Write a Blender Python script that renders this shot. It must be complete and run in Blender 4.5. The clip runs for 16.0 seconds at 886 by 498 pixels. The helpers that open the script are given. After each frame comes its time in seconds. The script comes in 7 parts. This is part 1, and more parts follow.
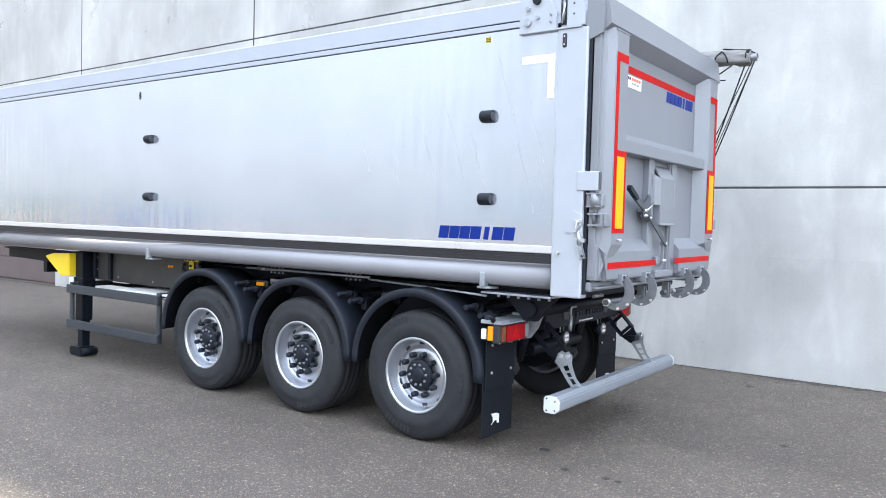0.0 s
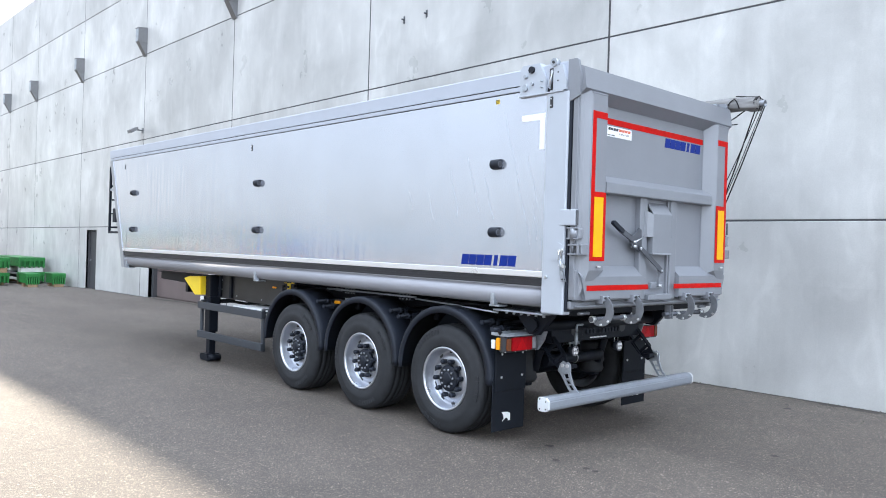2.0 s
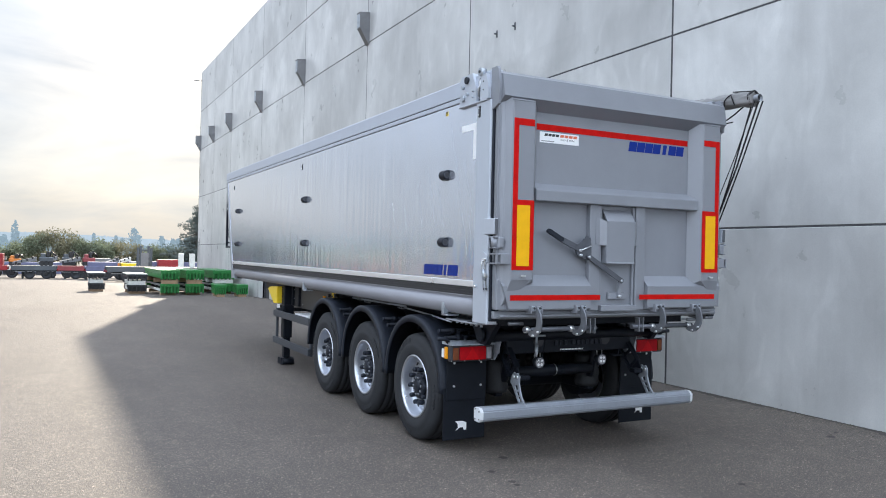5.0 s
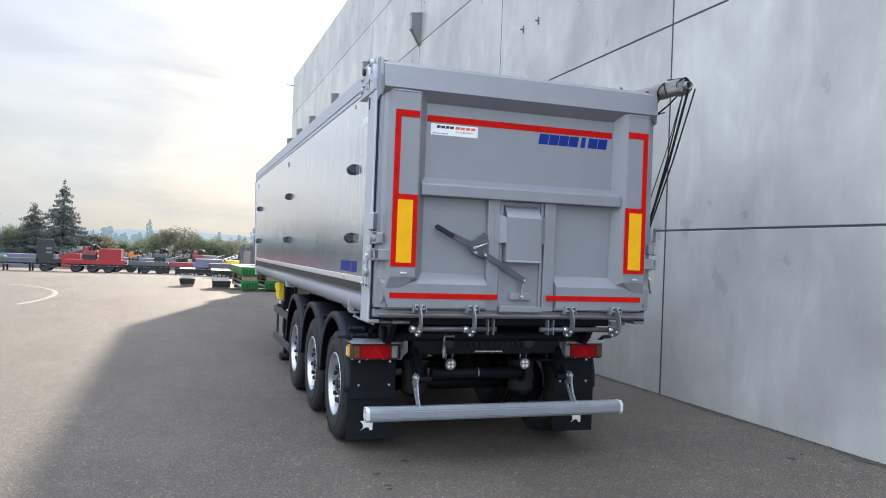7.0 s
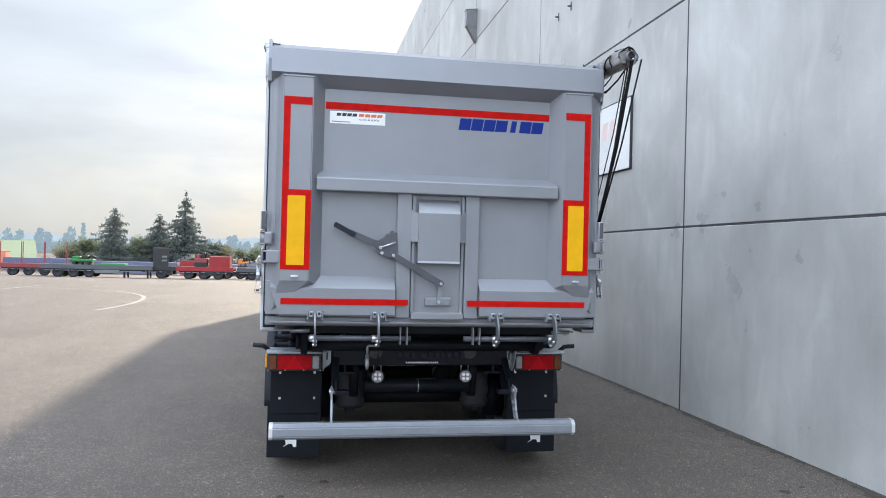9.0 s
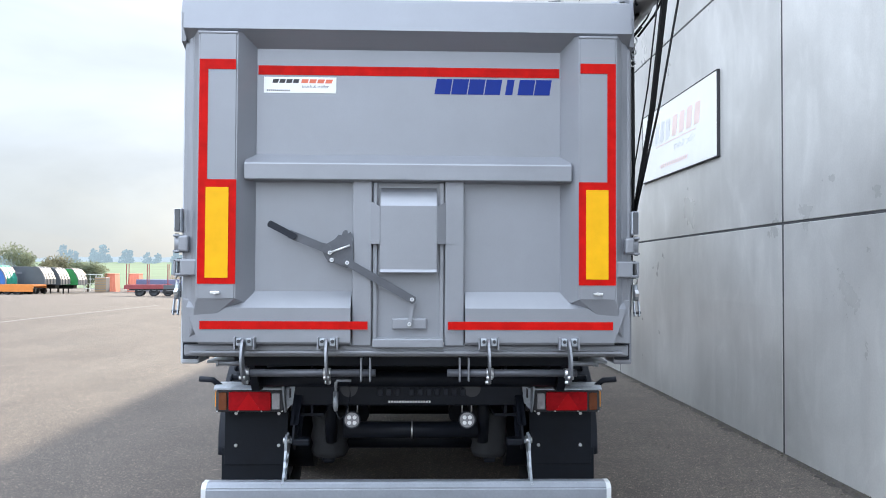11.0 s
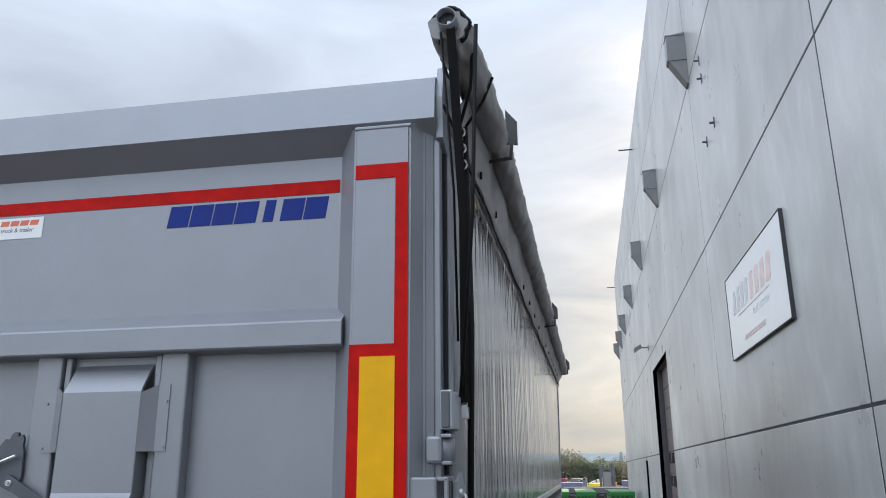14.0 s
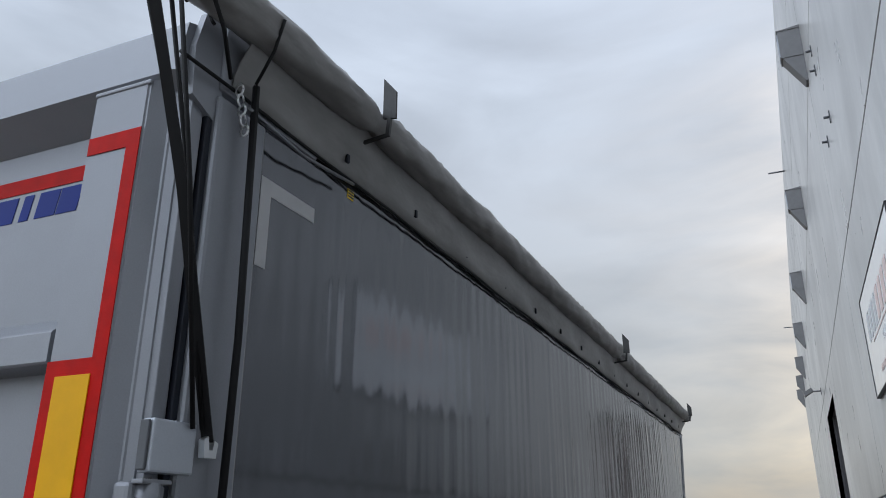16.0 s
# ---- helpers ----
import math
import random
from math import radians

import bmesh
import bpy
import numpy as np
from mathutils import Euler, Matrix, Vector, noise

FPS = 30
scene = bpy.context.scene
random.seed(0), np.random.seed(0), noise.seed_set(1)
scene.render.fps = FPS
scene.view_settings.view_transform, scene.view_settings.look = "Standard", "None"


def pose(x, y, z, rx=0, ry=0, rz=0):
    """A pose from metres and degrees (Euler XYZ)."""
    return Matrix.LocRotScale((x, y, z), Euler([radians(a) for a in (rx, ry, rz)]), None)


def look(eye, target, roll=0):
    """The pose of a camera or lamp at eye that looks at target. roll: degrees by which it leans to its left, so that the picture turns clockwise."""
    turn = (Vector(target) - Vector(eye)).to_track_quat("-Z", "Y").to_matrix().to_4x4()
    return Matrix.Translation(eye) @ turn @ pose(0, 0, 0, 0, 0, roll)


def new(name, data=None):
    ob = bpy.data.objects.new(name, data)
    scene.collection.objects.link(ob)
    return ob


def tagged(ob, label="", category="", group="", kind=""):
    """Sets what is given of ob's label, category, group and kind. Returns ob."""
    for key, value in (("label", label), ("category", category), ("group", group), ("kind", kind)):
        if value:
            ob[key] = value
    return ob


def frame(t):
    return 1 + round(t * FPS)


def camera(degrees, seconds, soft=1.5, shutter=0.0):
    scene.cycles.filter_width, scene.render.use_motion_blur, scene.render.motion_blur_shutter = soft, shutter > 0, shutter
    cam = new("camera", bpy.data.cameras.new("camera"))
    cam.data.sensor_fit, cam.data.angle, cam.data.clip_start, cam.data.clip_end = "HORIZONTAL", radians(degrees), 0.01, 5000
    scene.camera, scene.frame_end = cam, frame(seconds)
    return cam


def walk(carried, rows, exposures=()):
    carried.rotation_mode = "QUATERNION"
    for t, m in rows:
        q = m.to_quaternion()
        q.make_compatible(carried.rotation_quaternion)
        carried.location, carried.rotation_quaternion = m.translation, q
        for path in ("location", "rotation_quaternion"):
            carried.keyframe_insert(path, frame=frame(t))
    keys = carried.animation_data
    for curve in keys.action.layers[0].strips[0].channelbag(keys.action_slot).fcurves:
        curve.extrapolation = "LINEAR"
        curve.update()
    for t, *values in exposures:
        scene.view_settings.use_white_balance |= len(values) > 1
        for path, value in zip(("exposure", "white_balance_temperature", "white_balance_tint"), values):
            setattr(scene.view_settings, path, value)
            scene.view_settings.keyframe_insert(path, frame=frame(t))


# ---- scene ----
cam = camera(60.1, 16.0, 0.97)
PATH = [
    (0, (2.107, -6.027, 1.758), (0.941, -4.404, 1.684), 1.5),
    (0.5, (2.544, -6.164, 1.756), (1.286, -4.61, 1.71), 1.8),
    (1, (2.924, -6.318, 1.754), (1.589, -4.829, 1.727), 1.8),
    (1.5, (3.33, -6.307, 1.748), (1.928, -4.882, 1.737), 1.8),
    (2, (3.74, -6.257, 1.779), (2.278, -4.893, 1.774), 1.7),
    (2.5, (4.059, -6.194, 1.792), (2.535, -4.898, 1.789), 1.5),
    (3, (4.367, -5.955, 1.793), (2.787, -4.73, 1.794), 1.3),
    (3.5, (4.591, -5.654, 1.79), (2.955, -4.503, 1.798), 1.1),
    (6, (5.521, -3.584, 1.828), (3.679, -2.804, 1.842), 1.7),
    (6.5, (5.64, -3.161, 1.808), (3.772, -2.446, 1.823), 1.9),
    (7, (5.744, -2.691, 1.817), (3.853, -2.04, 1.829), 2.2),
    (7.5, (5.836, -2.218, 1.846), (3.924, -1.632, 1.857), 2.3),
    (8, (5.772, -1.8, 1.837), (3.841, -1.281, 1.849), 2.1),
    (8.5, (5.694, -1.364, 1.837), (3.744, -0.921, 1.852), 1.8),
    (11, (4.187, 0.064, 1.793), (2.189, 0.124, 1.843), 0.3),
    (11.5, (3.889, 0.353, 1.773), (1.891, 0.354, 1.868), 0.2),
    (12, (3.608, 0.645, 1.805), (1.616, 0.596, 1.97), 0.1),
    (12.5, (3.297, 0.882, 1.831), (1.316, 0.781, 2.086), -0.1),
    (13, (3.053, 1.176, 1.834), (1.093, 1.009, 2.193), -0.4),
    (13.5, (2.788, 1.486, 1.862), (0.857, 1.232, 2.318), -0.5),
    (14, (2.515, 1.732, 1.866), (0.623, 1.382, 2.413), -0.4),
    (14.5, (2.249, 2.038, 1.876), (0.404, 1.589, 2.503), -0.2),
    (15, (1.969, 2.307, 1.901), (0.171, 1.759, 2.583), 0.0),
    (15.5, (1.671, 2.455, 1.906), (-0.082, 1.812, 2.624), -0.1),
    (16, (1.411, 2.702, 1.861), (-0.307, 1.94, 2.545), 0.1),
]
# the film's camera opens up on the shaded side and stops down towards the sky
EXPOSURES = [(0, 1.44, 6400, 10), (1.5, 1.26, 6350, 10), (2.5, 1.02, 6250, 10), (3, 0.75, 6200, 10), (3.5, 0.76, 6200, 10), (6, 0.66, 6300, 10), (8.5, 0.80, 6400, 10), (11, 1.08, 6350, 10), (11.5, 1.16, 6350, 10), (12, 1.10, 6350, 10), (12.5, 0.92, 6350, 10), (13, 0.47, 6350, 10), (14, 0.36, 6400, 10), (14.5, 0.18, 6400, 10), (15, 0.10, 6450, 10), (16, 0.08, 6500, 10)]
walk(cam, [(t, look(eye, target, roll)) for t, eye, target, roll in PATH], EXPOSURES)

# ---- daylight: low hazy sun beyond the hall, thin cloud ----
SUN_DIR = Vector((-30.0, 7.43, 12.4)).normalized()
sun = new("sun", bpy.data.lights.new("sun", "SUN"))
sun.data.energy, sun.data.angle, sun.data.color = 5.0, radians(0.7), (1.0, 0.865, 0.68)
sun.matrix_world = look(SUN_DIR * 60, (0, 0, 0))

world = bpy.data.worlds.new("sky")
scene.world = world
world.use_nodes = True
wn, wl = world.node_tree.nodes, world.node_tree.links
wn.clear()
w_out, w_bg = wn.new("ShaderNodeOutputWorld"), wn.new("ShaderNodeBackground")
w_sky = wn.new("ShaderNodeTexSky")
w_sky.sky_type, w_sky.sun_disc = "NISHITA", False
w_sky.sun_elevation, w_sky.sun_rotation = radians(21.9), radians(283.9)
w_sky.air_density, w_sky.dust_density, w_sky.ozone_density = 1.0, 2.6, 1.4
w_co, w_map = wn.new("ShaderNodeTexCoord"), wn.new("ShaderNodeMapping")
w_map.inputs["Scale"].default_value = (1.0, 1.6, 5.0)
w_noise = wn.new("ShaderNodeTexNoise")
w_noise.inputs["Scale"].default_value, w_noise.inputs["Detail"].default_value = 2.2, 8.0
w_noise.inputs["Roughness"].default_value, w_noise.inputs["Distortion"].default_value = 0.55, 0.6
w_ramp = wn.new("ShaderNodeValToRGB")
w_ramp.color_ramp.elements[0].position, w_ramp.color_ramp.elements[1].position = 0.34, 0.68
w_ramp.color_ramp.elements[0].color = (0.8, 0.8, 0.8, 1)
w_ramp.color_ramp.elements[1].color = (0.95, 0.95, 0.95, 1)
# thin overcast: bluer towards the zenith than at the horizon
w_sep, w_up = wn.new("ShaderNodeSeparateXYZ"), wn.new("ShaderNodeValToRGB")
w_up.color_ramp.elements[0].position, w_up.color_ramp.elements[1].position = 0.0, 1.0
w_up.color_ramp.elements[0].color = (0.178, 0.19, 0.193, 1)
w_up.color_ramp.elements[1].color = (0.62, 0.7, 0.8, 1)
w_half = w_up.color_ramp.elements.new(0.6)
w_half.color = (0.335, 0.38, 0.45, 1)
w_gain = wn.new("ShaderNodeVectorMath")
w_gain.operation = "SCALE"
w_no2, w_mp2, w_rg2 = wn.new("ShaderNodeTexNoise"), wn.new("ShaderNodeMapping"), wn.new("ShaderNodeMapRange")
w_mp2.inputs["Scale"].default_value = (1.4, 1.4, 4.2)
w_no2.inputs["Scale"].default_value, w_no2.inputs["Detail"].default_value, w_no2.inputs["Distortion"].default_value = 1.7, 7.0, 0.4
w_rg2.inputs["From Min"].default_value, w_rg2.inputs["From Max"].default_value = 0.36, 0.66
w_rg2.inputs["To Min"].default_value, w_rg2.inputs["To Max"].default_value = 21.0, 28.0
wl.new(w_co.outputs["Generated"], w_mp2.inputs["Vector"]), wl.new(w_mp2.outputs["Vector"], w_no2.inputs["Vector"])
# added brightening of the unseen sky opposite the sun, to fill shaded faces
w_dot, w_fill, w_mul = wn.new("ShaderNodeVectorMath"), wn.new("ShaderNodeMapRange"), wn.new("ShaderNodeMath")
w_dot.operation, w_mul.operation, w_fill.interpolation_type = "DOT_PRODUCT", "MULTIPLY", "SMOOTHSTEP"
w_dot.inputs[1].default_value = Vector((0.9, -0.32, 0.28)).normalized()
w_fill.inputs["From Min"].default_value, w_fill.inputs["From Max"].default_value = -0.1, 1.0
w_fill.inputs["To Min"].default_value, w_fill.inputs["To Max"].default_value = 1.0, 2.9
wl.new(w_co.outputs["Generated"], w_dot.inputs[0]), wl.new(w_dot.outputs["Value"], w_fill.inputs["Value"])
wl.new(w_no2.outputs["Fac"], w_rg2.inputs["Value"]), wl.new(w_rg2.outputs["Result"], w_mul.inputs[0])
wl.new(w_fill.outputs["Result"], w_mul.inputs[1]), wl.new(w_mul.outputs["Value"], w_gain.inputs["Scale"])
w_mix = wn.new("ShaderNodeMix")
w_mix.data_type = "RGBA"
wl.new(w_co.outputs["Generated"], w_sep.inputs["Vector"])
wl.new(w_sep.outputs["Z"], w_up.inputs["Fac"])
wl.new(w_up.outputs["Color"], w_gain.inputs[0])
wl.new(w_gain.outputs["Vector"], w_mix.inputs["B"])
wl.new(w_co.outputs["Generated"], w_map.inputs["Vector"])
wl.new(w_map.outputs["Vector"], w_noise.inputs["Vector"])
wl.new(w_noise.outputs["Fac"], w_ramp.inputs["Fac"])
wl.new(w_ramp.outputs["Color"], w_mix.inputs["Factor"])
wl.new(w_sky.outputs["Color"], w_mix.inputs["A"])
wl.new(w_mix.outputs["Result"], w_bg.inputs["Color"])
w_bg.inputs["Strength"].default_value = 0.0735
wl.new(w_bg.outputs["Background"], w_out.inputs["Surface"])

# ---- materials ----


def mat(name, color, rough=0.5, metal=0.0, var=0.1, scale=3.0, bump=0.0, bump_scale=60.0, fine=0.0, coat=0.0, stretch=(1, 1, 1), space="Object", spec=0.5):
    """A procedural surface: base colour varied by broad stains and by fine grain, with roughness variation and relief."""
    m = bpy.data.materials.new(name)
    m.use_nodes = True
    n, l = m.node_tree.nodes, m.node_tree.links
    p = n["Principled BSDF"]
    p.inputs["Roughness"].default_value, p.inputs["Metallic"].default_value = rough, metal
    p.inputs["Coat Weight"].default_value = coat
    p.inputs["Specular IOR Level"].default_value = spec
    co, mp = n.new("ShaderNodeTexCoord"), n.new("ShaderNodeMapping")
    mp.inputs["Scale"].default_value = stretch
    l.new(co.outputs[space], mp.inputs["Vector"])
    a, b = n.new("ShaderNodeTexNoise"), n.new("ShaderNodeTexNoise")
    a.inputs["Scale"].default_value, a.inputs["Detail"].default_value, a.inputs["Roughness"].default_value = scale, 7.0, 0.6
    b.inputs["Scale"].default_value, b.inputs["Detail"].default_value = bump_scale, 3.0
    l.new(mp.outputs["Vector"], a.inputs["Vector"]), l.new(mp.outputs["Vector"], b.inputs["Vector"])
    lo, hi = [max(c * (1 - var), 0) for c in color], [min(c * (1 + var), 1) for c in color]
    r = n.new("ShaderNodeValToRGB")
    r.color_ramp.elements[0].position, r.color_ramp.elements[1].position = 0.3, 0.7
    r.color_ramp.elements[0].color, r.color_ramp.elements[1].color = (*lo, 1), (*hi, 1)
    l.new(a.outputs["Fac"], r.inputs["Fac"])
    out = r.outputs["Color"]
    if fine:
        mx, rg = n.new("ShaderNodeMix"), n.new("ShaderNodeMapRange")
        mx.data_type, mx.blend_type = "RGBA", "MULTIPLY"
        mx.inputs["Factor"].default_value = 1.0
        rg.inputs["From Min"].default_value, rg.inputs["From Max"].default_value = 0.3, 0.7
        rg.inputs["To Min"].default_value, rg.inputs["To Max"].default_value = 1 - fine, 1 + fine
        l.new(b.outputs["Fac"], rg.inputs["Value"])
        l.new(out, mx.inputs["A"]), l.new(rg.outputs["Result"], mx.inputs["B"])
        out = mx.outputs["Result"]
    l.new(out, p.inputs["Base Color"])
    rr = n.new("ShaderNodeMapRange")
    rr.inputs["To Min"].default_value, rr.inputs["To Max"].default_value = max(rough - 0.08, 0.02), min(rough + 0.08, 1)
    l.new(a.outputs["Fac"], rr.inputs["Value"]), l.new(rr.outputs["Result"], p.inputs["Roughness"])
    if bump:
        bp = n.new("ShaderNodeBump")
        bp.inputs["Strength"].default_value, bp.inputs["Distance"].default_value = bump, 0.01
        l.new(b.outputs["Fac"], bp.inputs["Height"]), l.new(bp.outputs["Normal"], p.inputs["Normal"])
    return m


def ribbed_sheet(name, color, rough, pitch, rib, wave, ripple):
    """Bare aluminium planking: fine upright ribs, and plates that are never quite flat."""
    m = mat(name, color, rough, 0.82, 0.05, 1.2, 0.0, 30.0)
    n, l = m.node_tree.nodes, m.node_tree.links
    p = n["Principled BSDF"]
    co, mp, wv, no, mr, nr = (n.new("ShaderNode" + k) for k in ("TexCoord", "Mapping", "TexWave", "TexNoise", "Mapping", "TexNoise"))
    mr.inputs["Scale"].default_value = (9.0, 1.0, 0.9)
    nr.inputs["Scale"].default_value, nr.inputs["Detail"].default_value, nr.inputs["Roughness"].default_value = 1.0, 1.5, 0.4
    l.new(co.outputs["Object"], mr.inputs["Vector"]), l.new(mr.outputs["Vector"], nr.inputs["Vector"])
    wv.wave_type, wv.bands_direction, wv.wave_profile = "BANDS", "X", "SIN"
    wv.inputs["Scale"].default_value, wv.inputs["Distortion"].default_value = pitch, 1.2
    wv.inputs["Detail"].default_value, wv.inputs["Detail Scale"].default_value = 2.0, 0.6
    mp.inputs["Scale"].default_value = (3.6, 1.0, 0.8)
    no.inputs["Scale"].default_value, no.inputs["Detail"].default_value = 1.0, 1.0
    last = None
    l.new(co.outputs["Object"], wv.inputs["Vector"]), l.new(co.outputs["Object"], mp.inputs["Vector"])
    l.new(mp.outputs["Vector"], no.inputs["Vector"])
    for out, depth in ((wv.outputs["Fac"], rib), (no.outputs["Fac"], wave), (nr.outputs["Fac"], ripple)):
        bp = n.new("ShaderNodeBump")
        bp.inputs["Strength"].default_value, bp.inputs["Distance"].default_value = 1.0, depth
        l.new(out, bp.inputs["Height"])
        if last:
            l.new(last.outputs["Normal"], bp.inputs["Normal"])
        last = bp
    l.new(last.outputs["Normal"], p.inputs["Normal"])
    return m


def asphalt(name):
    """Old asphalt: pale chippings in a warm grey binder, broad worn patches and drips."""
    m = mat(name, (0.087, 0.074, 0.065), 0.8, 0.0, 0.14, 0.4, 0.9, 130.0, 0.42)
    n, l = m.node_tree.nodes, m.node_tree.links
    p = n["Principled BSDF"]
    co = n.new("ShaderNodeTexCoord")
    out = p.inputs["Base Color"].links[0].from_socket

    def times(fac, lo, hi, c0, c1):
        rp, mx = n.new("ShaderNodeValToRGB"), n.new("ShaderNodeMix")
        rp.color_ramp.elements[0].position, rp.color_ramp.elements[1].position = lo, hi
        rp.color_ramp.elements[0].color, rp.color_ramp.elements[1].color = (*c0, 1), (*c1, 1)
        mx.data_type, mx.blend_type = "RGBA", "MULTIPLY"
        mx.inputs["Factor"].default_value = 1.0
        l.new(fac, rp.inputs["Fac"]), l.new(out, mx.inputs["A"]), l.new(rp.outputs["Color"], mx.inputs["B"])
        return mx.outputs["Result"]
    for scale, lo, hi, gain in ((150.0, 0.66, 0.97, 2.0), (80.0, 0.87, 0.985, 2.3), (320.0, 0.45, 0.92, 1.4)):
        vo, sp = n.new("ShaderNodeTexVoronoi"), n.new("ShaderNodeSeparateColor")
        vo.inputs["Scale"].default_value = scale
        l.new(co.outputs["Object"], vo.inputs["Vector"]), l.new(vo.outputs["Color"], sp.inputs["Color"])
        out = times(sp.outputs["Red"], lo, hi, (0.97, 0.97, 0.97), (gain, gain * 0.98, gain * 0.95))
    for sc, scale, lo, hi, c0, c1 in (((0.1, 0.6, 1), 1.0, 0.3, 0.62, (0.84, 0.82, 0.81), (1.06, 1.06, 1.05)), ((1, 1, 1), 2.6, 0.36, 0.6, (0.9, 0.9, 0.9), (1.04, 1.03, 1.02)), ((1, 1, 1), 0.9, 0.26, 0.34, (0.6, 0.58, 0.58), (1, 1, 1))):
        no, mp = n.new("ShaderNodeTexNoise"), n.new("ShaderNodeMapping")
        mp.inputs["Scale"].default_value = sc
        no.inputs["Scale"].default_value, no.inputs["Detail"].default_value, no.inputs["Roughness"].default_value = scale, 9.0, 0.65
        l.new(co.outputs["Object"], mp.inputs["Vector"]), l.new(mp.outputs["Vector"], no.inputs["Vector"])
        out = times(no.outputs["Fac"], lo, hi, c0, c1)
    l.new(out, p.inputs["Base Color"])
    return m


def concrete(name):
    """Cast concrete: faint clouds, upright run marks, fields left by the formwork boards, small pores; each panel a little different."""
    m = mat(name, (0.57, 0.565, 0.552), 0.3, 0.0, 0.06, 1.3, 0.08, 60.0, 0.035, space="Object", spec=0.85)
    n, l = m.node_tree.nodes, m.node_tree.links
    p = n["Principled BSDF"]
    co, oi = n.new("ShaderNodeTexCoord"), n.new("ShaderNodeObjectInfo")
    out = p.inputs["Base Color"].links[0].from_socket

    def times(fac, lo, hi, c0, c1):
        rg, mx = n.new("ShaderNodeMapRange"), n.new("ShaderNodeMix")
        rg.inputs["From Min"].default_value, rg.inputs["From Max"].default_value = lo, hi
        rg.inputs["To Min"].default_value, rg.inputs["To Max"].default_value = c0, c1
        mx.data_type, mx.blend_type = "RGBA", "MULTIPLY"
        mx.inputs["Factor"].default_value = 1.0
        l.new(fac, rg.inputs["Value"]), l.new(out, mx.inputs["A"]), l.new(rg.outputs["Result"], mx.inputs["B"])
        return mx.outputs["Result"]
    # clouds, run marks, smears, fine pores
    for stretch, scale, detail, bend, lo, hi, c0, c1 in (((0.6, 0.6, 0.45), 1.2, 9.0, 0.4, 0.34, 0.64, 0.8, 1.09), ((3.2, 3.2, 0.16), 1.3, 6.0, 0.9, 0.4, 0.7, 1.015, 0.96), ((1.1, 1.1, 0.5), 2.2, 8.0, 1.2, 0.52, 0.7, 0.98, 1.09), ((1.0, 1.0, 0.35), 3.0, 7.0, 1.6, 0.6, 0.78, 1.0, 0.97), ((0.3, 0.3, 0.26), 1.6, 10.0, 0.7, 0.36, 0.66, 1.06, 0.88), ((1, 1, 1), 38.0, 4.0, 0.0, 0.68, 0.85, 1.0, 0.93)):
        mp, no = n.new("ShaderNodeMapping"), n.new("ShaderNodeTexNoise")
        mp.inputs["Scale"].default_value = stretch
        no.inputs["Scale"].default_value, no.inputs["Detail"].default_value, no.inputs["Distortion"].default_value = scale, detail, bend
        l.new(co.outputs["Object"], mp.inputs["Vector"]), l.new(mp.outputs["Vector"], no.inputs["Vector"])
        out = times(no.outputs["Fac"], lo, hi, c0, c1)
    sw, br = n.new("ShaderNodeMapping"), n.new("ShaderNodeTexBrick")
    sw.inputs["Rotation"].default_value = (radians(90), 0, 0)
    br.inputs["Scale"].default_value, br.inputs["Mortar Size"].default_value = 0.42, 0.0
    br.inputs["Brick Width"].default_value, br.inputs["Row Height"].default_value = 1.05, 0.6
    br.inputs["Color1"].default_value, br.inputs["Color2"].default_value = (0, 0, 0, 1), (1, 1, 1, 1)
    l.new(co.outputs["Object"], sw.inputs["Vector"]), l.new(sw.outputs["Vector"], br.inputs["Vector"])
    out = times(br.outputs["Color"], 0.0, 1.0, 0.97, 1.02)
    out = times(oi.outputs["Random"], 0.0, 1.0, 0.92, 1.05)
    l.new(out, p.inputs["Base Color"])
    return m


ASPHALT = asphalt("weathered asphalt")
CONCRETE = concrete("cast concrete")
JOINT = mat("joint sealant", (0.07, 0.07, 0.074), 0.8, 0, 0.2)
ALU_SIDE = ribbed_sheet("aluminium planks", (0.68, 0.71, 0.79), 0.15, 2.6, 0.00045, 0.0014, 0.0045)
# same planks toned far darker: the wall side's shade put into the colour
ALU_SHADED = ribbed_sheet("aluminium planks toned for shade", (0.165, 0.17, 0.185), 0.09, 2.6, 0.0006, 0.002, 0.004)
ALU = mat("anodised aluminium", (0.36, 0.37, 0.39), 0.42, 0.55, 0.05, 2.0, 0.03, 40)
RAIL = mat("brushed top rail", (0.5, 0.53, 0.6), 0.4, 0.45, 0.05, 2.0, 0.03, 40)
ALU_BRIGHT = mat("polished aluminium strip", (0.86, 0.86, 0.87), 0.3, 0.7, 0.04, 3.0)
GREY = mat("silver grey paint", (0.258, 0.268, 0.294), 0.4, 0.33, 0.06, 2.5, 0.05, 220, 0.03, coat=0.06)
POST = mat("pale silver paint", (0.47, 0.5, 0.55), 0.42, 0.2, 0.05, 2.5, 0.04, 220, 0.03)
TUBE = mat("dull rolled aluminium", (0.31, 0.31, 0.335), 0.55, 0.4, 0.06, 2.0, 0.03, 40)
BAR = mat("dull galvanised bar", (0.27, 0.29, 0.325), 0.5, 0.35, 0.1, 4.0, 0.03, 60, 0.04)
STEEL = mat("galvanised steel", (0.4, 0.43, 0.47), 0.45, 0.6, 0.22, 9.0, 0.06, 60, 0.1)
ZINC = mat("bright zinc", (0.72, 0.73, 0.74), 0.3, 0.9, 0.08, 12)
LEVER = mat("worn dark grey lever paint", (0.095, 0.1, 0.115), 0.45, 0.35, 0.15, 12, 0.04, 80)
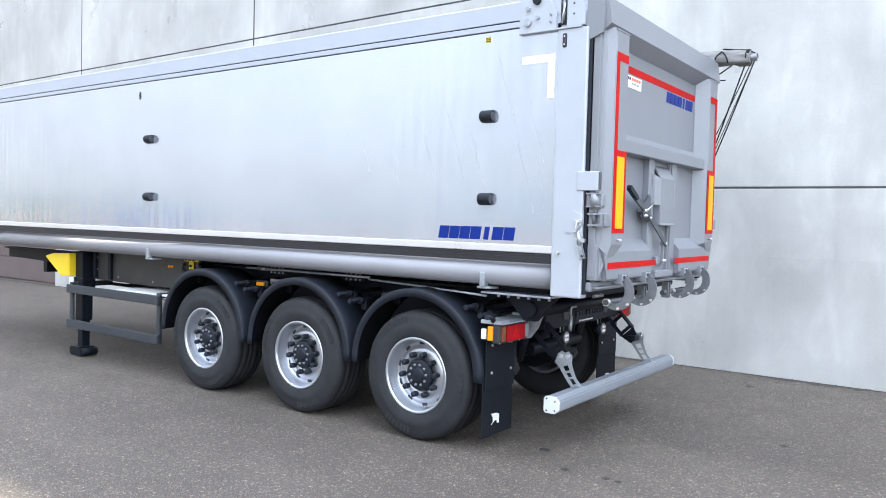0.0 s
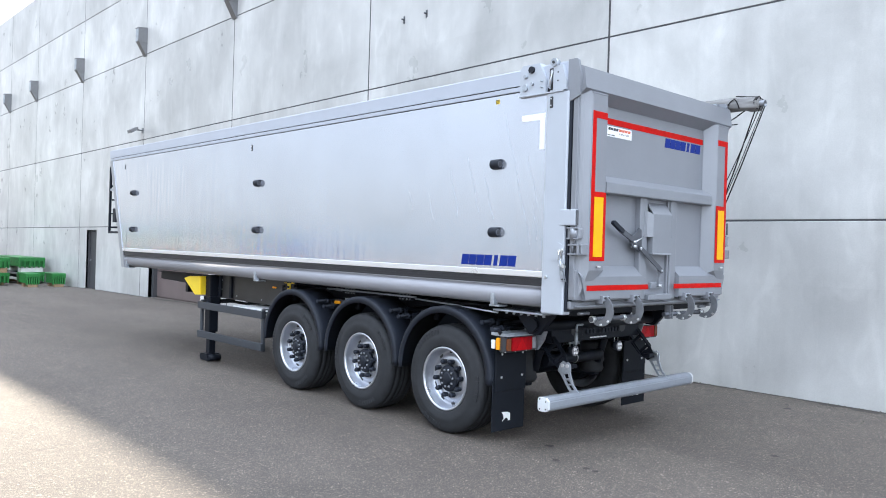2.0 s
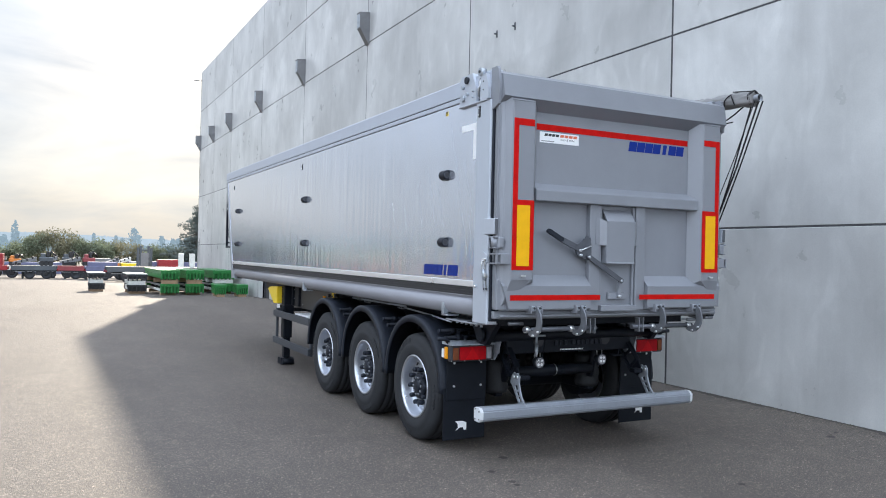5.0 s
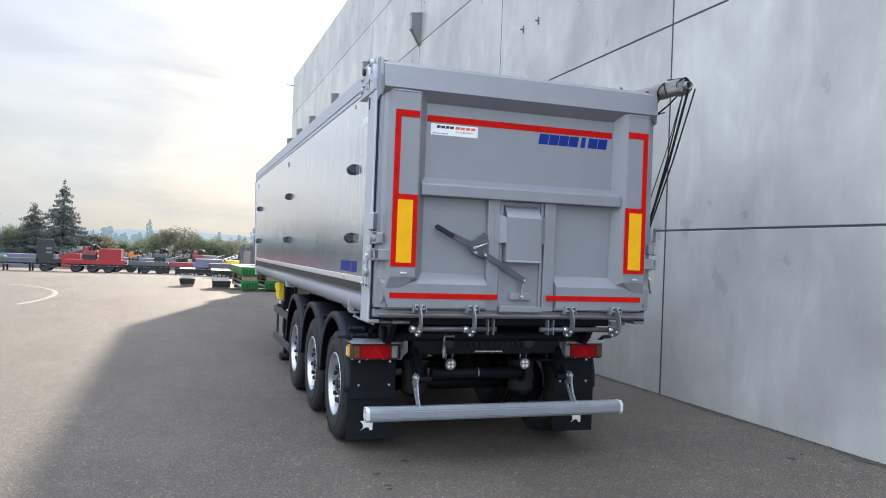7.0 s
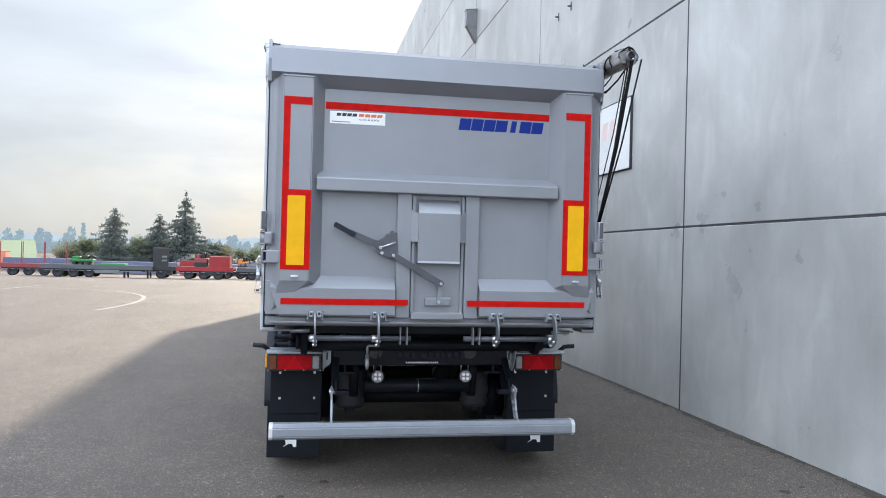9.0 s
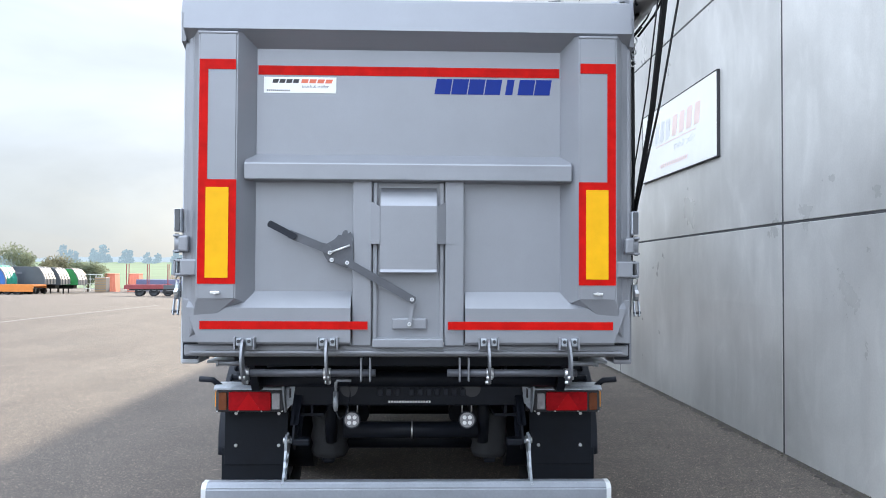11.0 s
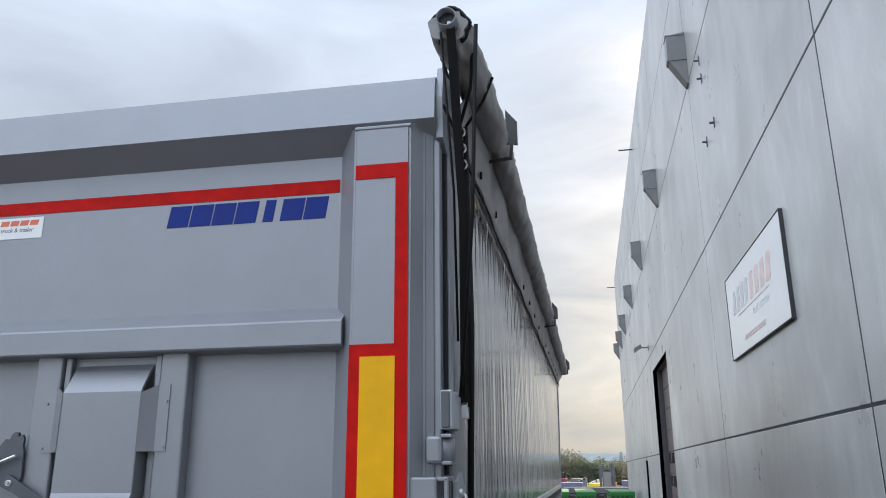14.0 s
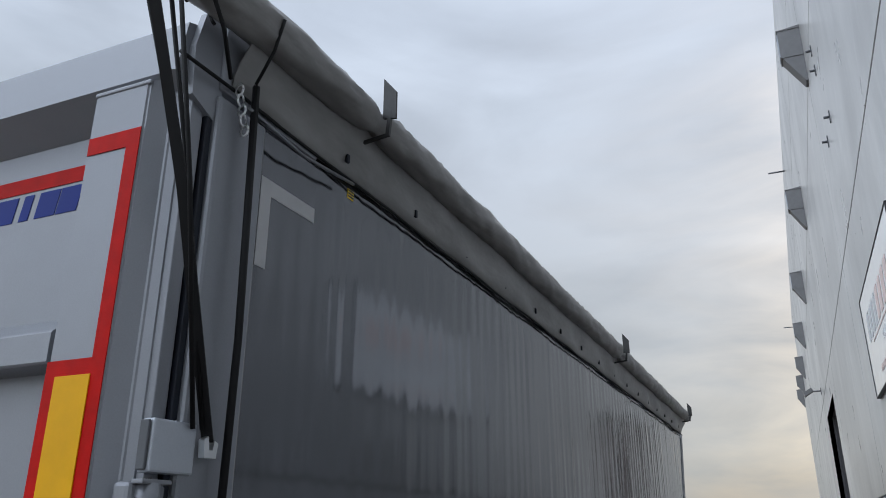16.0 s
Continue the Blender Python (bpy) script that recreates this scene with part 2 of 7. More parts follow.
DARK_STEEL = mat("dark painted lever", (0.1, 0.105, 0.115), 0.45, 0.3, 0.12, 10)
CHASSIS = mat("black chassis paint", (0.0075, 0.0095, 0.015), 0.5, 0.0, 0.25, 5.0, 0.04, 80, spec=0.2)
PLASTIC = mat("black plastic", (0.012, 0.015, 0.023), 0.55, 0.0, 0.18, 8.0, 0.06, 160, spec=0.3)
GUARD = mat("dark grey guard paint", (0.045, 0.05, 0.06), 0.5, 0.2, 0.15, 6, 0.03, 60)
PANEL = mat("dusty dark panel", (0.028, 0.027, 0.027), 0.45, 0.1, 0.3, 4, 0.04, 60, 0.1)
RUBBER = mat("tyre rubber", (0.021, 0.022, 0.025), 0.7, 0.0, 0.25, 12.0, 0.1, 120, spec=0.4)
FLAP = mat("mud flap rubber", (0.0075, 0.0095, 0.014), 0.65, 0, 0.2, 6.0, 0.08, 90, spec=0.2)
RIM = mat("silver wheel paint", (0.54, 0.56, 0.61), 0.3, 0.85, 0.05, 10)
RED_TAPE = mat("red reflective tape", (0.5, 0.006, 0.004), 0.5, 0, 0.16, 14.0, 0.1, 260, spec=0.1)
YELLOW_TAPE = mat("yellow reflective plate", (0.82, 0.42, 0.004), 0.5, 0, 0.06, 10.0, 0.05, 260, spec=0.2)
YELLOW = mat("yellow plastic", (0.85, 0.6, 0.02), 0.45, 0, 0.06)
BLUE = mat("blue film", (0.005, 0.024, 0.21), 0.5, 0, 0.05, spec=0.2)
WHITE = mat("white film", (0.82, 0.82, 0.82), 0.42, 0, 0.03, 4)
SHADE_MARK = mat("white film toned for shade", (0.48, 0.48, 0.49), 0.5, 0, 0.1, 6)
SIGN_WHITE = mat("glossy white board", (0.9, 0.9, 0.9), 0.12, 0, 0.02, 4, coat=0.6)
ORANGE = mat("orange red film", (0.72, 0.16, 0.08), 0.45, 0, 0.05)
INK = mat("dark print", (0.03, 0.03, 0.035), 0.5, 0, 0.1)
SIGN_GREY = mat("faded grey print", (0.7, 0.71, 0.72), 0.5, 0, 0.08)
SIGN_PINK = mat("faded red print", (0.88, 0.69, 0.65), 0.5, 0, 0.08)
LENS_RED = mat("red lamp lens", (0.34, 0.003, 0.007), 0.4, 0, 0.3, 22, 0.15, 130, spec=0.12)
LENS_RED2 = mat("red reflector", (0.5, 0.004, 0.008), 0.4, 0, 0.1, 25, 0.2, 200, spec=0.12)
LENS_AMBER = mat("amber lamp lens", (0.17, 0.05, 0.018), 0.25, 0, 0.15, 25, 0.2, 130, spec=0.3)
MARKER_AMBER = mat("amber marker lens", (0.85, 0.33, 0.01), 0.3, 0, 0.1, 25, 0.1, 130, spec=0.3)
LENS_CLEAR = mat("clear lamp lens", (0.33, 0.32, 0.34), 0.15, 0.2, 0.15, 25, 0.25, 130, coat=0.3)
TARP = mat("grey tarpaulin", (0.215, 0.208, 0.203), 0.38, 0, 0.2, 5.0, 0.6, 11, coat=0.1, stretch=(0.5, 1, 1.3))
WORN_FLOOR = mat("scuffed floor plate", (0.13, 0.13, 0.13), 0.6, 0.2, 0.3, 1.5, 0.05, 60, 0.15)
HOOK = mat("worn grey steel", (0.22, 0.23, 0.25), 0.42, 0.5, 0.2, 12, 0.05, 80)
STRAP = mat("black strap", (0.009, 0.009, 0.01), 0.6, 0, 0.15, 12, spec=0.25)

# ---- mesh helpers ----


def box(bm, x0, x1, y0, y1, z0, z1, m=None):
    v = [bm.verts.new(c) for c in ((x0, y0, z0), (x1, y0, z0), (x1, y1, z0), (x0, y1, z0), (x0, y0, z1), (x1, y0, z1), (x1, y1, z1), (x0, y1, z1))]
    if m:
        for k in v:
            k.co = m @ k.co
    for f in ((3, 2, 1, 0), (4, 5, 6, 7), (0, 1, 5, 4), (1, 2, 6, 5), (2, 3, 7, 6), (3, 0, 4, 7)):
        bm.faces.new([v[i] for i in f])
    return bm


def rbox(x0, x1, y0, y1, z0, z1, b=0.006, seg=2):
    """One box with rounded edges."""
    bm = box(bmesh.new(), x0, x1, y0, y1, z0, z1)
    bmesh.ops.bevel(bm, geom=bm.edges[:], offset=min(b, 0.45 * min(x1 - x0, y1 - y0, z1 - z0)), segments=seg, affect="EDGES", profile=0.5)
    return bm


def prism(bm, pts, axis, a, b):
    """A flat outline pushed along an axis from a to b. Outline pairs are the two other axes in order."""
    i = "xyz".index(axis)

    def at(p, d):
        c = list(p)
        c.insert(i, d)
        return c
    lo, hi = [bm.verts.new(at(p, a)) for p in pts], [bm.verts.new(at(p, b)) for p in pts]
    bm.faces.new(lo), bm.faces.new(hi[::-1])
    for k in range(len(pts)):
        j = (k + 1) % len(pts)
        bm.faces.new((lo[k], hi[k], hi[j], lo[j]))
    bmesh.ops.recalc_face_normals(bm, faces=bm.faces[:])
    return bm


def tube(bm, path, r, seg=10, caps=True):
    """A round bar along a list of points."""
    pts = [Vector(p) for p in path]
    rings = []
    for k, p in enumerate(pts):
        d = (pts[min(k + 1, len(pts) - 1)] - pts[max(k - 1, 0)]).normalized()
        q = d.to_track_quat("Z", "Y")
        rr = r[k] if isinstance(r, (list, tuple)) else r
        rings.append([bm.verts.new(p + q @ Vector((rr * math.cos(2 * math.pi * s / seg), rr * math.sin(2 * math.pi * s / seg), 0))) for s in range(seg)])
    for u, v in zip(rings, rings[1:]):
        for s in range(seg):
            f = bm.faces.new((u[s], u[(s + 1) % seg], v[(s + 1) % seg], v[s]))
            f.smooth = True
    if caps:
        bm.faces.new(rings[0][::-1]), bm.faces.new(rings[-1])
    return bm


def lathe(bm, profile, seg=48, closed=False):
    """Turned round the y axis: profile of (radius, y)."""
    rings = [[bm.verts.new((r * math.cos(2 * math.pi * s / seg), y, r * math.sin(2 * math.pi * s / seg))) for s in range(seg)] for r, y in profile]
    pairs = list(zip(rings, rings[1:])) + ([(rings[-1], rings[0])] if closed else [])
    for u, v in pairs:
        for s in range(seg):
            bm.faces.new((u[s], u[(s + 1) % seg], v[(s + 1) % seg], v[s])).smooth = True
    if not closed:
        if profile[0][0] > 0.001:
            bm.faces.new(rings[0])
        if profile[-1][0] > 0.001:
            bm.faces.new(rings[-1][::-1])
    bmesh.ops.recalc_face_normals(bm, faces=bm.faces[:])
    return bm


def mesh_of(name, bm, material):
    me = bpy.data.meshes.new(name)
    bm.to_mesh(me)
    bm.free()
    for one in material if isinstance(material, (list, tuple)) else [material]:
        me.materials.append(one)
    return me


def put(name, me, parent=None, m=None, label=""):
    ob = new(name, me)
    ob.parent = parent
    if m:
        ob.matrix_basis = m
    return tagged(ob, label)


def part(name, bm, material, parent, label=""):
    return put(name, mesh_of(name, bm, material), parent, None, label)


def thing(name, label, category, group="", m=None, kind=""):
    ob = new(name)
    ob.empty_display_size = 0.3
    if m:
        ob.matrix_basis = m
    return tagged(ob, label, category, group, kind)


def words(text, size, depth, material, parent, m):
    """Readable words in the built-in font, as one thin mesh."""
    cu = bpy.data.curves.new("words", "FONT")
    cu.body, cu.size, cu.extrude, cu.shear = text, size, depth, 0.12
    cu.resolution_u = 3
    ob = bpy.data.objects.new("words", cu)
    me = bpy.data.meshes.new_from_object(ob)
    me.name = "words"
    bpy.data.objects.remove(ob)
    me.materials.clear()
    me.materials.append(material)
    return tagged(put("words", me, parent, m), kind="stuff")


def gz(x):
    """The yard falls away gently beyond the trailer."""
    for (x1, z1), (x0, z0) in zip(FALL, FALL[1:]):
        if x > x0:
            return z1 + (z0 - z1) * min(max((x1 - x) / (x1 - x0), 0), 1)
    return FALL[-1][1]


FALL = ((-5, 0.0), (-25, -0.15), (-45, -0.5), (-75, -1.2), (-100, -1.9), (-140, -2.3))

# ---- ground ----
bm = bmesh.new()
xs, ys = [700, 30, -5, -25, -45, -75, -100, -140, -2500], [-2500, -60, 60, 2500]
grid = [[bm.verts.new((x, y, gz(x))) for y in ys] for x in xs]
for i in range(len(xs) - 1):
    for j in range(len(ys) - 1):
        bm.faces.new((grid[i][j], grid[i][j + 1], grid[i + 1][j + 1], grid[i + 1][j]))
bmesh.ops.recalc_face_normals(bm, faces=bm.faces[:])
ground = new("ground", mesh_of("ground", bm, ASPHALT))
tagged(ground, "grey weathered asphalt yard, part sunlit, falling gently away", "ground", kind="structure")

PAINT = mat("road paint", (0.2, 0.19, 0.172), 0.75, 0, 0.3, 3.0, 0.2, 60, 0.2)
bm = bmesh.new()
ring = [[bm.verts.new((-22.5 + (13 + r) * math.cos(a), -14.7 + (8 + r) * math.sin(a), gz(-22.5 + (13 + r) * math.cos(a)) + 0.005)) for r in (-0.08, 0.08)] for a in [radians(d) for d in range(74, 184, 3)]]
for u, v in zip(ring, ring[1:]):
    bm.faces.new((u[0], u[1], v[1], v[0]))
tagged(new("painted_arc", mesh_of("painted_arc", bm, PAINT)), "worn white arc painted on the asphalt", "road marking", kind="structure")
bm = bmesh.new()
line = [[bm.verts.new((x, -14.25 + min(x + 24, 0) * 0.04 + o, gz(x) + 0.007)) for o in (0, 0.16)] for x in (-14, -20, -25, -32, -40)]
for u, v in zip(line, line[1:]):
    bm.faces.new((u[0], u[1], v[1], v[0]))
tagged(new("painted_line", mesh_of("painted_line", bm, PAINT)), "worn white line painted on the asphalt", "road marking", kind="structure")

# ---- hall of cast concrete panels ----
WALL_Y, TOP = 3.63, 12.4
COLS = [21.2, 15.1, 9.0, 2.88, -3.24, -9.34, -15.38, -21.4, -27.45, -33.5, -37.9, -42.2]
ROWS_Z = [-0.7, 2.25, 5.1, 7.9, 10.2, TOP]
GATE, SIDE_DOOR = (-20.7, -16.5, 4.5), (-26.6, -25.55, 2.02)

bm = bmesh.new()
for x0, x1, z0, z1 in ((-42.28, -26.6, -0.7, TOP - 0.05), (-26.6, -25.55, 2.02, TOP - 0.05), (-25.55, -20.7, -0.7, TOP - 0.05), (-20.7, -16.5, 4.5, TOP - 0.05), (-16.5, 21.2, -0.7, TOP - 0.05)):
    box(bm, x0, x1, 3.6345, 3.95, z0, z1)
wall = new("wall_front", mesh_of("wall_front", bm, JOINT))
tagged(wall, "tall grey wall of cast concrete panels", "wall", kind="structure")
for name, dims in (("wall_end", (-42.3, -42.0, 3.95, 40, -0.7, TOP)), ("wall_far_end", (20.9, 21.2, 3.95, 40, -0.7, TOP)), ("wall_back", (-42.3, 21.2, 40, 40.3, -0.7, TOP)), ("roof", (-42.2, 21.1, 3.9, 40.2, TOP - 0.4, TOP - 0.1))):
    tagged(new(name, mesh_of(name, box(bmesh.new(), *dims), CONCRETE)), "grey concrete of the hall", "roof" if name == "roof" else "wall", kind="structure")


def holes_of(x0, x1, z0, z1):
    """The rectangles of one panel, less the two door openings."""
    out = [(x0, x1, z0, z1)]
    for a, b, top in (GATE, SIDE_DOOR):
        nxt = []
        for u0, u1, w0, w1 in out:
            if u1 <= a or u0 >= b or w0 >= top:
                nxt.append((u0, u1, w0, w1))
                continue
            nxt += [(u0, a, w0, w1), (b, u1, w0, w1)] + ([(a, b, top, w1)] if w1 > top else [])
        out = nxt
    return out


g, gv = 0.009, 0.015


def course(x):
    """The courses follow the fall of the yard a little."""
    return 0.005 * min(x + 4, 0)


for x1, x0 in zip(COLS, COLS[1:]):
    for z0, z1 in zip(ROWS_Z, ROWS_Z[1:]):
        bm = bmesh.new()
        for a, b, lo, hi in holes_of(x0, x1, z0, z1):
            one = rbox(a + (gv if a == x0 else 0), b - (gv if b == x1 else 0), WALL_Y, 3.75, lo + (g if lo == z0 else 0), hi - (g if hi == z1 else 0), 0.008, 1)
            me = bpy.data.meshes.new("t")
            one.to_mesh(me)
            one.free()
            bm.from_mesh(me)
            bpy.data.meshes.remove(me)
        for v in bm.verts:
            if (z0 > 0 and abs(v.co.z - z0) < 0.03) or (z1 < TOP and abs(v.co.z - z1) < 0.03):
                v.co.z += course(v.co.x)
        put("panel", mesh_of("panel", bm, CONCRETE), wall)

# roller gate and side door, set back in the wall
GATE_PAINT = mat("brown gate paint", (0.15, 0.115, 0.11), 0.5, 0.1, 0.12, 2, 0.05, 50)
DOOR_PAINT = mat("dark door paint", (0.06, 0.06, 0.065), 0.5, 0.1, 0.12, 2, 0.05, 50)
GLASS = mat("dark window glass", (0.02, 0.025, 0.03), 0.08, 0, 0.05, coat=0.6)
gate = tagged(new("door_1", mesh_of("door_1", box(bmesh.new(), GATE[0], GATE[1], 3.93, 3.97, -0.5, GATE[2]), GATE_PAINT)), "closed dark brown sectional gate of the hall", "gate", kind="structure")
for k in range(8):
    z = gz(-18) + 0.02 + k * 0.575
    part("section", rbox(GATE[0] + 0.01, GATE[1] - 0.01, 3.885, 3.928, z, z + 0.565, 0.012, 2), GATE_PAINT, gate)
for z in (1.45, 2.05):
    for k in range(5):
        x = GATE[0] + 0.42 + k * 0.84
        part("window", rbox(x - 0.3, x + 0.3, 3.874, 3.888, z - 0.14, z + 0.14, 0.05, 3), GLASS, gate, "rounded glass window")
for x in (GATE[0], GATE[1] - 0.09):
    part("frame_post", rbox(x, x + 0.09, 3.76, 3.9, -0.4, GATE[2], 0.006), DOOR_PAINT, gate)
side = tagged(new("door_2", mesh_of("door_2", rbox(SIDE_DOOR[0] + 0.06, SIDE_DOOR[1] - 0.06, 3.76, 3.81, gz(-26), 1.98, 0.008), DOOR_PAINT)), "closed dark grey steel side door of the hall", "door", kind="structure")
for x in (SIDE_DOOR[0], SIDE_DOOR[1] - 0.06):
    part("frame_post", rbox(x, x + 0.06, 3.70, 3.86, -0.4, 2.02, 0.005), DOOR_PAINT, side)
part("handle", tube(bmesh.new(), [(-26.42, 3.76, 0.9), (-26.42, 3.71, 0.9), (-26.3, 3.71, 0.9)], 0.012, 8), ZINC, side, "bright metal handle")

GALV = mat("grey sheet metal", (0.2, 0.2, 0.205), 0.5, 0.4, 0.12, 4, 0.03, 40)


def scupper(x):
    """An overflow box of bent sheet metal with a funnel end."""
    t = thing("rain_spout", "grey sheet metal overflow box on the concrete wall", "rain spout", "overflow boxes along the wall", pose(x, WALL_Y, 7.83 + course(x)))
    bm = bmesh.new()
    prism(bm, [(-0.3, 0.42), (-0.3, 0.88), (0.004, 0.92), (0.004, 0.42)], "x", -0.12, 0.12)
    part("hopper", bm, GALV, t)
    bm = bmesh.new()
    prism(bm, [(-0.28, 0.42), (-0.03, 0.0), (0.004, 0.0), (0.004, 0.42)], "x", -0.11, 0.11)
    part("funnel", bm, GALV, t)
    part("lip", rbox(-0.13, 0.13, -0.315, 0.0, 0.865, 0.885, 0.004), GALV, t)
    part("front_plate", rbox(-0.1, 0.1, -0.31, -0.298, 0.45, 0.84, 0.004), STEEL, t)
    return t


for x in (-9.3, -15.34, -21.42, -27.48, -33.5, -37.9, -41.95):
    scupper(x)

lamp = thing("wall_lamp", "small grey floodlight on a bracket on the concrete wall", "wall lamp", m=pose(-21.5, WALL_Y, 5.3))
part("arm", tube(bmesh.new(), [(0, 0.01, 0.02), (0, -0.2, 0.02), (0, -0.26, 0.0)], 0.02, 8), GALV, lamp)
bm = bmesh.new()
prism(bm, [(-0.42, -0.12), (-0.44, -0.02), (-0.24, 0.1), (-0.2, 0.02)], "x", -0.17, 0.17)
part("housing", bm, GALV, lamp)
part("plate", rbox(-0.07, 0.07, -0.015, 0.01, -0.07, 0.1, 0.004), GALV, lamp)

for x, z in ((-8.2, 6.34), (-7.52, 6.33), (-8.1, 7.3), (-8.15, 7.62)):
    t = thing("wall_bracket", "short grey steel stub set in the concrete wall", "bracket", "stubs in the wall", pose(x, WALL_Y, z))
    part("plate", rbox(-0.022, 0.022, -0.012, 0.01, -0.075, 0.075, 0.004), DARK_STEEL, t)
    part("stub", tube(bmesh.new(), [(0, 0, 0), (0, -0.07, 0)], 0.016, 10), DARK_STEEL, t)
for x in (-21.55, -42.1):
    t = thing("roof_rod", "thin dark rod standing out below the roof edge", "rod", "rods at the roof edge", pose(x, WALL_Y, 11.85))
    part("rod", tube(bmesh.new(), [(0, 0.01, 0), (0, -0.45, 0)], 0.025, 8), DARK_STEEL, t)

# company board: logo and words as plain bars
sign = thing("company_sign", "white company board with faded print in a thin dark frame", "sign", m=pose(-6.32, WALL_Y, 3.14))
SW, SH = 3.06, 1.05
part("board", rbox(-SW / 2 + 0.012, SW / 2 - 0.012, -0.034, 0.004, 0.012, SH - 0.012, 0.003, 1), SIGN_WHITE, sign)
for name, d in (("frame_top", (-SW / 2, SW / 2, -0.04, 0.004, SH - 0.013, SH)), ("frame_bottom", (-SW / 2, SW / 2, -0.04, 0.004, 0, 0.013)), ("frame_end", (-SW / 2, -SW / 2 + 0.013, -0.04, 0.004, 0.013, SH - 0.013)), ("frame_end", (SW / 2 - 0.013, SW / 2, -0.04, 0.004, 0.013, SH - 0.013))):
    part(name, rbox(*d, 0.003, 1), INK, sign)


def bars(y, x0, x1, z0, z1, n, lean, material, parent, flip=1):
    """A word as leaning bars: one mesh."""
    bm, w = bmesh.new(), (x1 - x0) / n
    for k in range(n):
        a, b = x0 + k * w + 0.18 * w, x0 + (k + 1) * w - 0.18 * w
        prism(bm, [(a, z0), (b, z0), (b + lean, z1), (a + lean, z1)], "y", y - 0.002, y)
    return part("print", bm, material, parent)


bars(-0.035, -1.2, -0.2, 0.52, 0.8, 4, 0.06, SIGN_GREY, sign)
bars(-0.035, -0.18, 0.98, 0.52, 0.8, 4, 0.06, SIGN_PINK, sign)
bars(-0.035, -1.32, 1.28, 0.465, 0.478, 1, 0.0, SIGN_PINK, sign)
words("truck & trailer", 0.145, 0.001, SIGN_GREY, sign, pose(-0.06, -0.0345, 0.33, 90, 0, 0))
bars(-0.035, -0.65, 0.5, 0.13, 0.185, 14, 0.02, SIGN_PINK, sign)

# dirt gathered along the foot of the wall, and a few oil spots
DIRT = mat("damp dirt", (0.055, 0.047, 0.041), 0.95, 0, 0.3, 5, 0.6, 50, 0.5)
bm = bmesh.new()
edge = []
for k in range(1040):
    x = 21 - 0.06 * k
    wide = 0.1 + 0.1 * noise.noise(Vector((x * 0.8, 0, 0))) + 0.07 * noise.noise(Vector((x * 4, 1, 0))) + 0.06 * noise.noise(Vector((x * 17, 2, 0))) + random.uniform(-0.03, 0.045)
    edge.append([bm.verts.new((x, 3.64 - max(wide, 0.015), gz(x) + 0.004)), bm.verts.new((x, 3.64, gz(x) + 0.004))])
for u, v in zip(edge, edge[1:]):
    bm.faces.new((u[0], u[1], v[1], v[0]))
bmesh.ops.recalc_face_normals(bm, faces=bm.faces[:])
tagged(new("dirt_strip", mesh_of("dirt_strip", bm, DIRT)), "dark damp dirt along the foot of the wall", "dirt", kind="stuff")
GRIT = mat("grit and moss", (0.09, 0.085, 0.06), 0.95, 0, 0.5, 9, 0.3, 60)
bm = bmesh.new()
for k in range(900):
    x = 6.0 - 16.0 * random.random() ** 0.8
    y, r = 3.63 - abs(random.gauss(0, 0.07)) - (random.random() < 0.15) * random.random() * 1.3, random.uniform(0.004, 0.014)
    c, q = Vector((x, y, gz(x) + r * 0.45)), [Vector((random.uniform(0.6, 1.2) * r * math.cos(a), random.uniform(0.6, 1.2) * r * math.sin(a), 0)) for a in (0.2, 1.5, 2.7, 3.9, 5.2)]
    ring, top, low = [bm.verts.new(c + v) for v in q], bm.verts.new(c + Vector((0, 0, r * 0.6))), bm.verts.new(c - Vector((0, 0, r * 0.45)))
    for u, v in zip(ring, ring[1:] + ring[:1]):
        bm.faces.new((u, v, top)), bm.faces.new((v, u, low))
tagged(new("grit", mesh_of("grit", bm, GRIT)), "small brown grit and moss along the wall's foot", "grit", kind="stuff")
OIL = ((-0.65, -0.77, 0.06), (-0.31, -1.1, 0.05), (0.0, -1.09, 0.045), (0.09, -1.1, 0.04), (-0.03, 2.87, 0.07), (-0.13, 3.09, 0.04), (1.4, -3.1, 0.05), (2.2, -2.2, 0.04), (0.8, 0.6, 0.06), (1.9, 1.7, 0.05))
bm = bmesh.new()
for x, y, r in OIL:
    vs = [bm.verts.new((x + r * (0.7 + 0.5 * noise.noise(Vector((x, y, k)))) * math.cos(k * 0.7), y + r * (0.7 + 0.5 * noise.noise(Vector((y, x, k)))) * math.sin(k * 0.7), gz(x) + 0.004)) for k in range(9)]
    bm.faces.new(vs)
tagged(new("oil_spots", mesh_of("oil_spots", bm, DIRT)), "small dark oil spots on the asphalt", "stain", kind="stuff")

# ---- the tipping trailer ----
T = thing("tipper_trailer", "silver-grey three-axle aluminium tipper semi-trailer with rolled tarpaulin", "semi-trailer")
FX = -9.8        # foot of the front wall


def front_x(z):
    return -9.8 - max(z - 1.3, 0) * 0.35


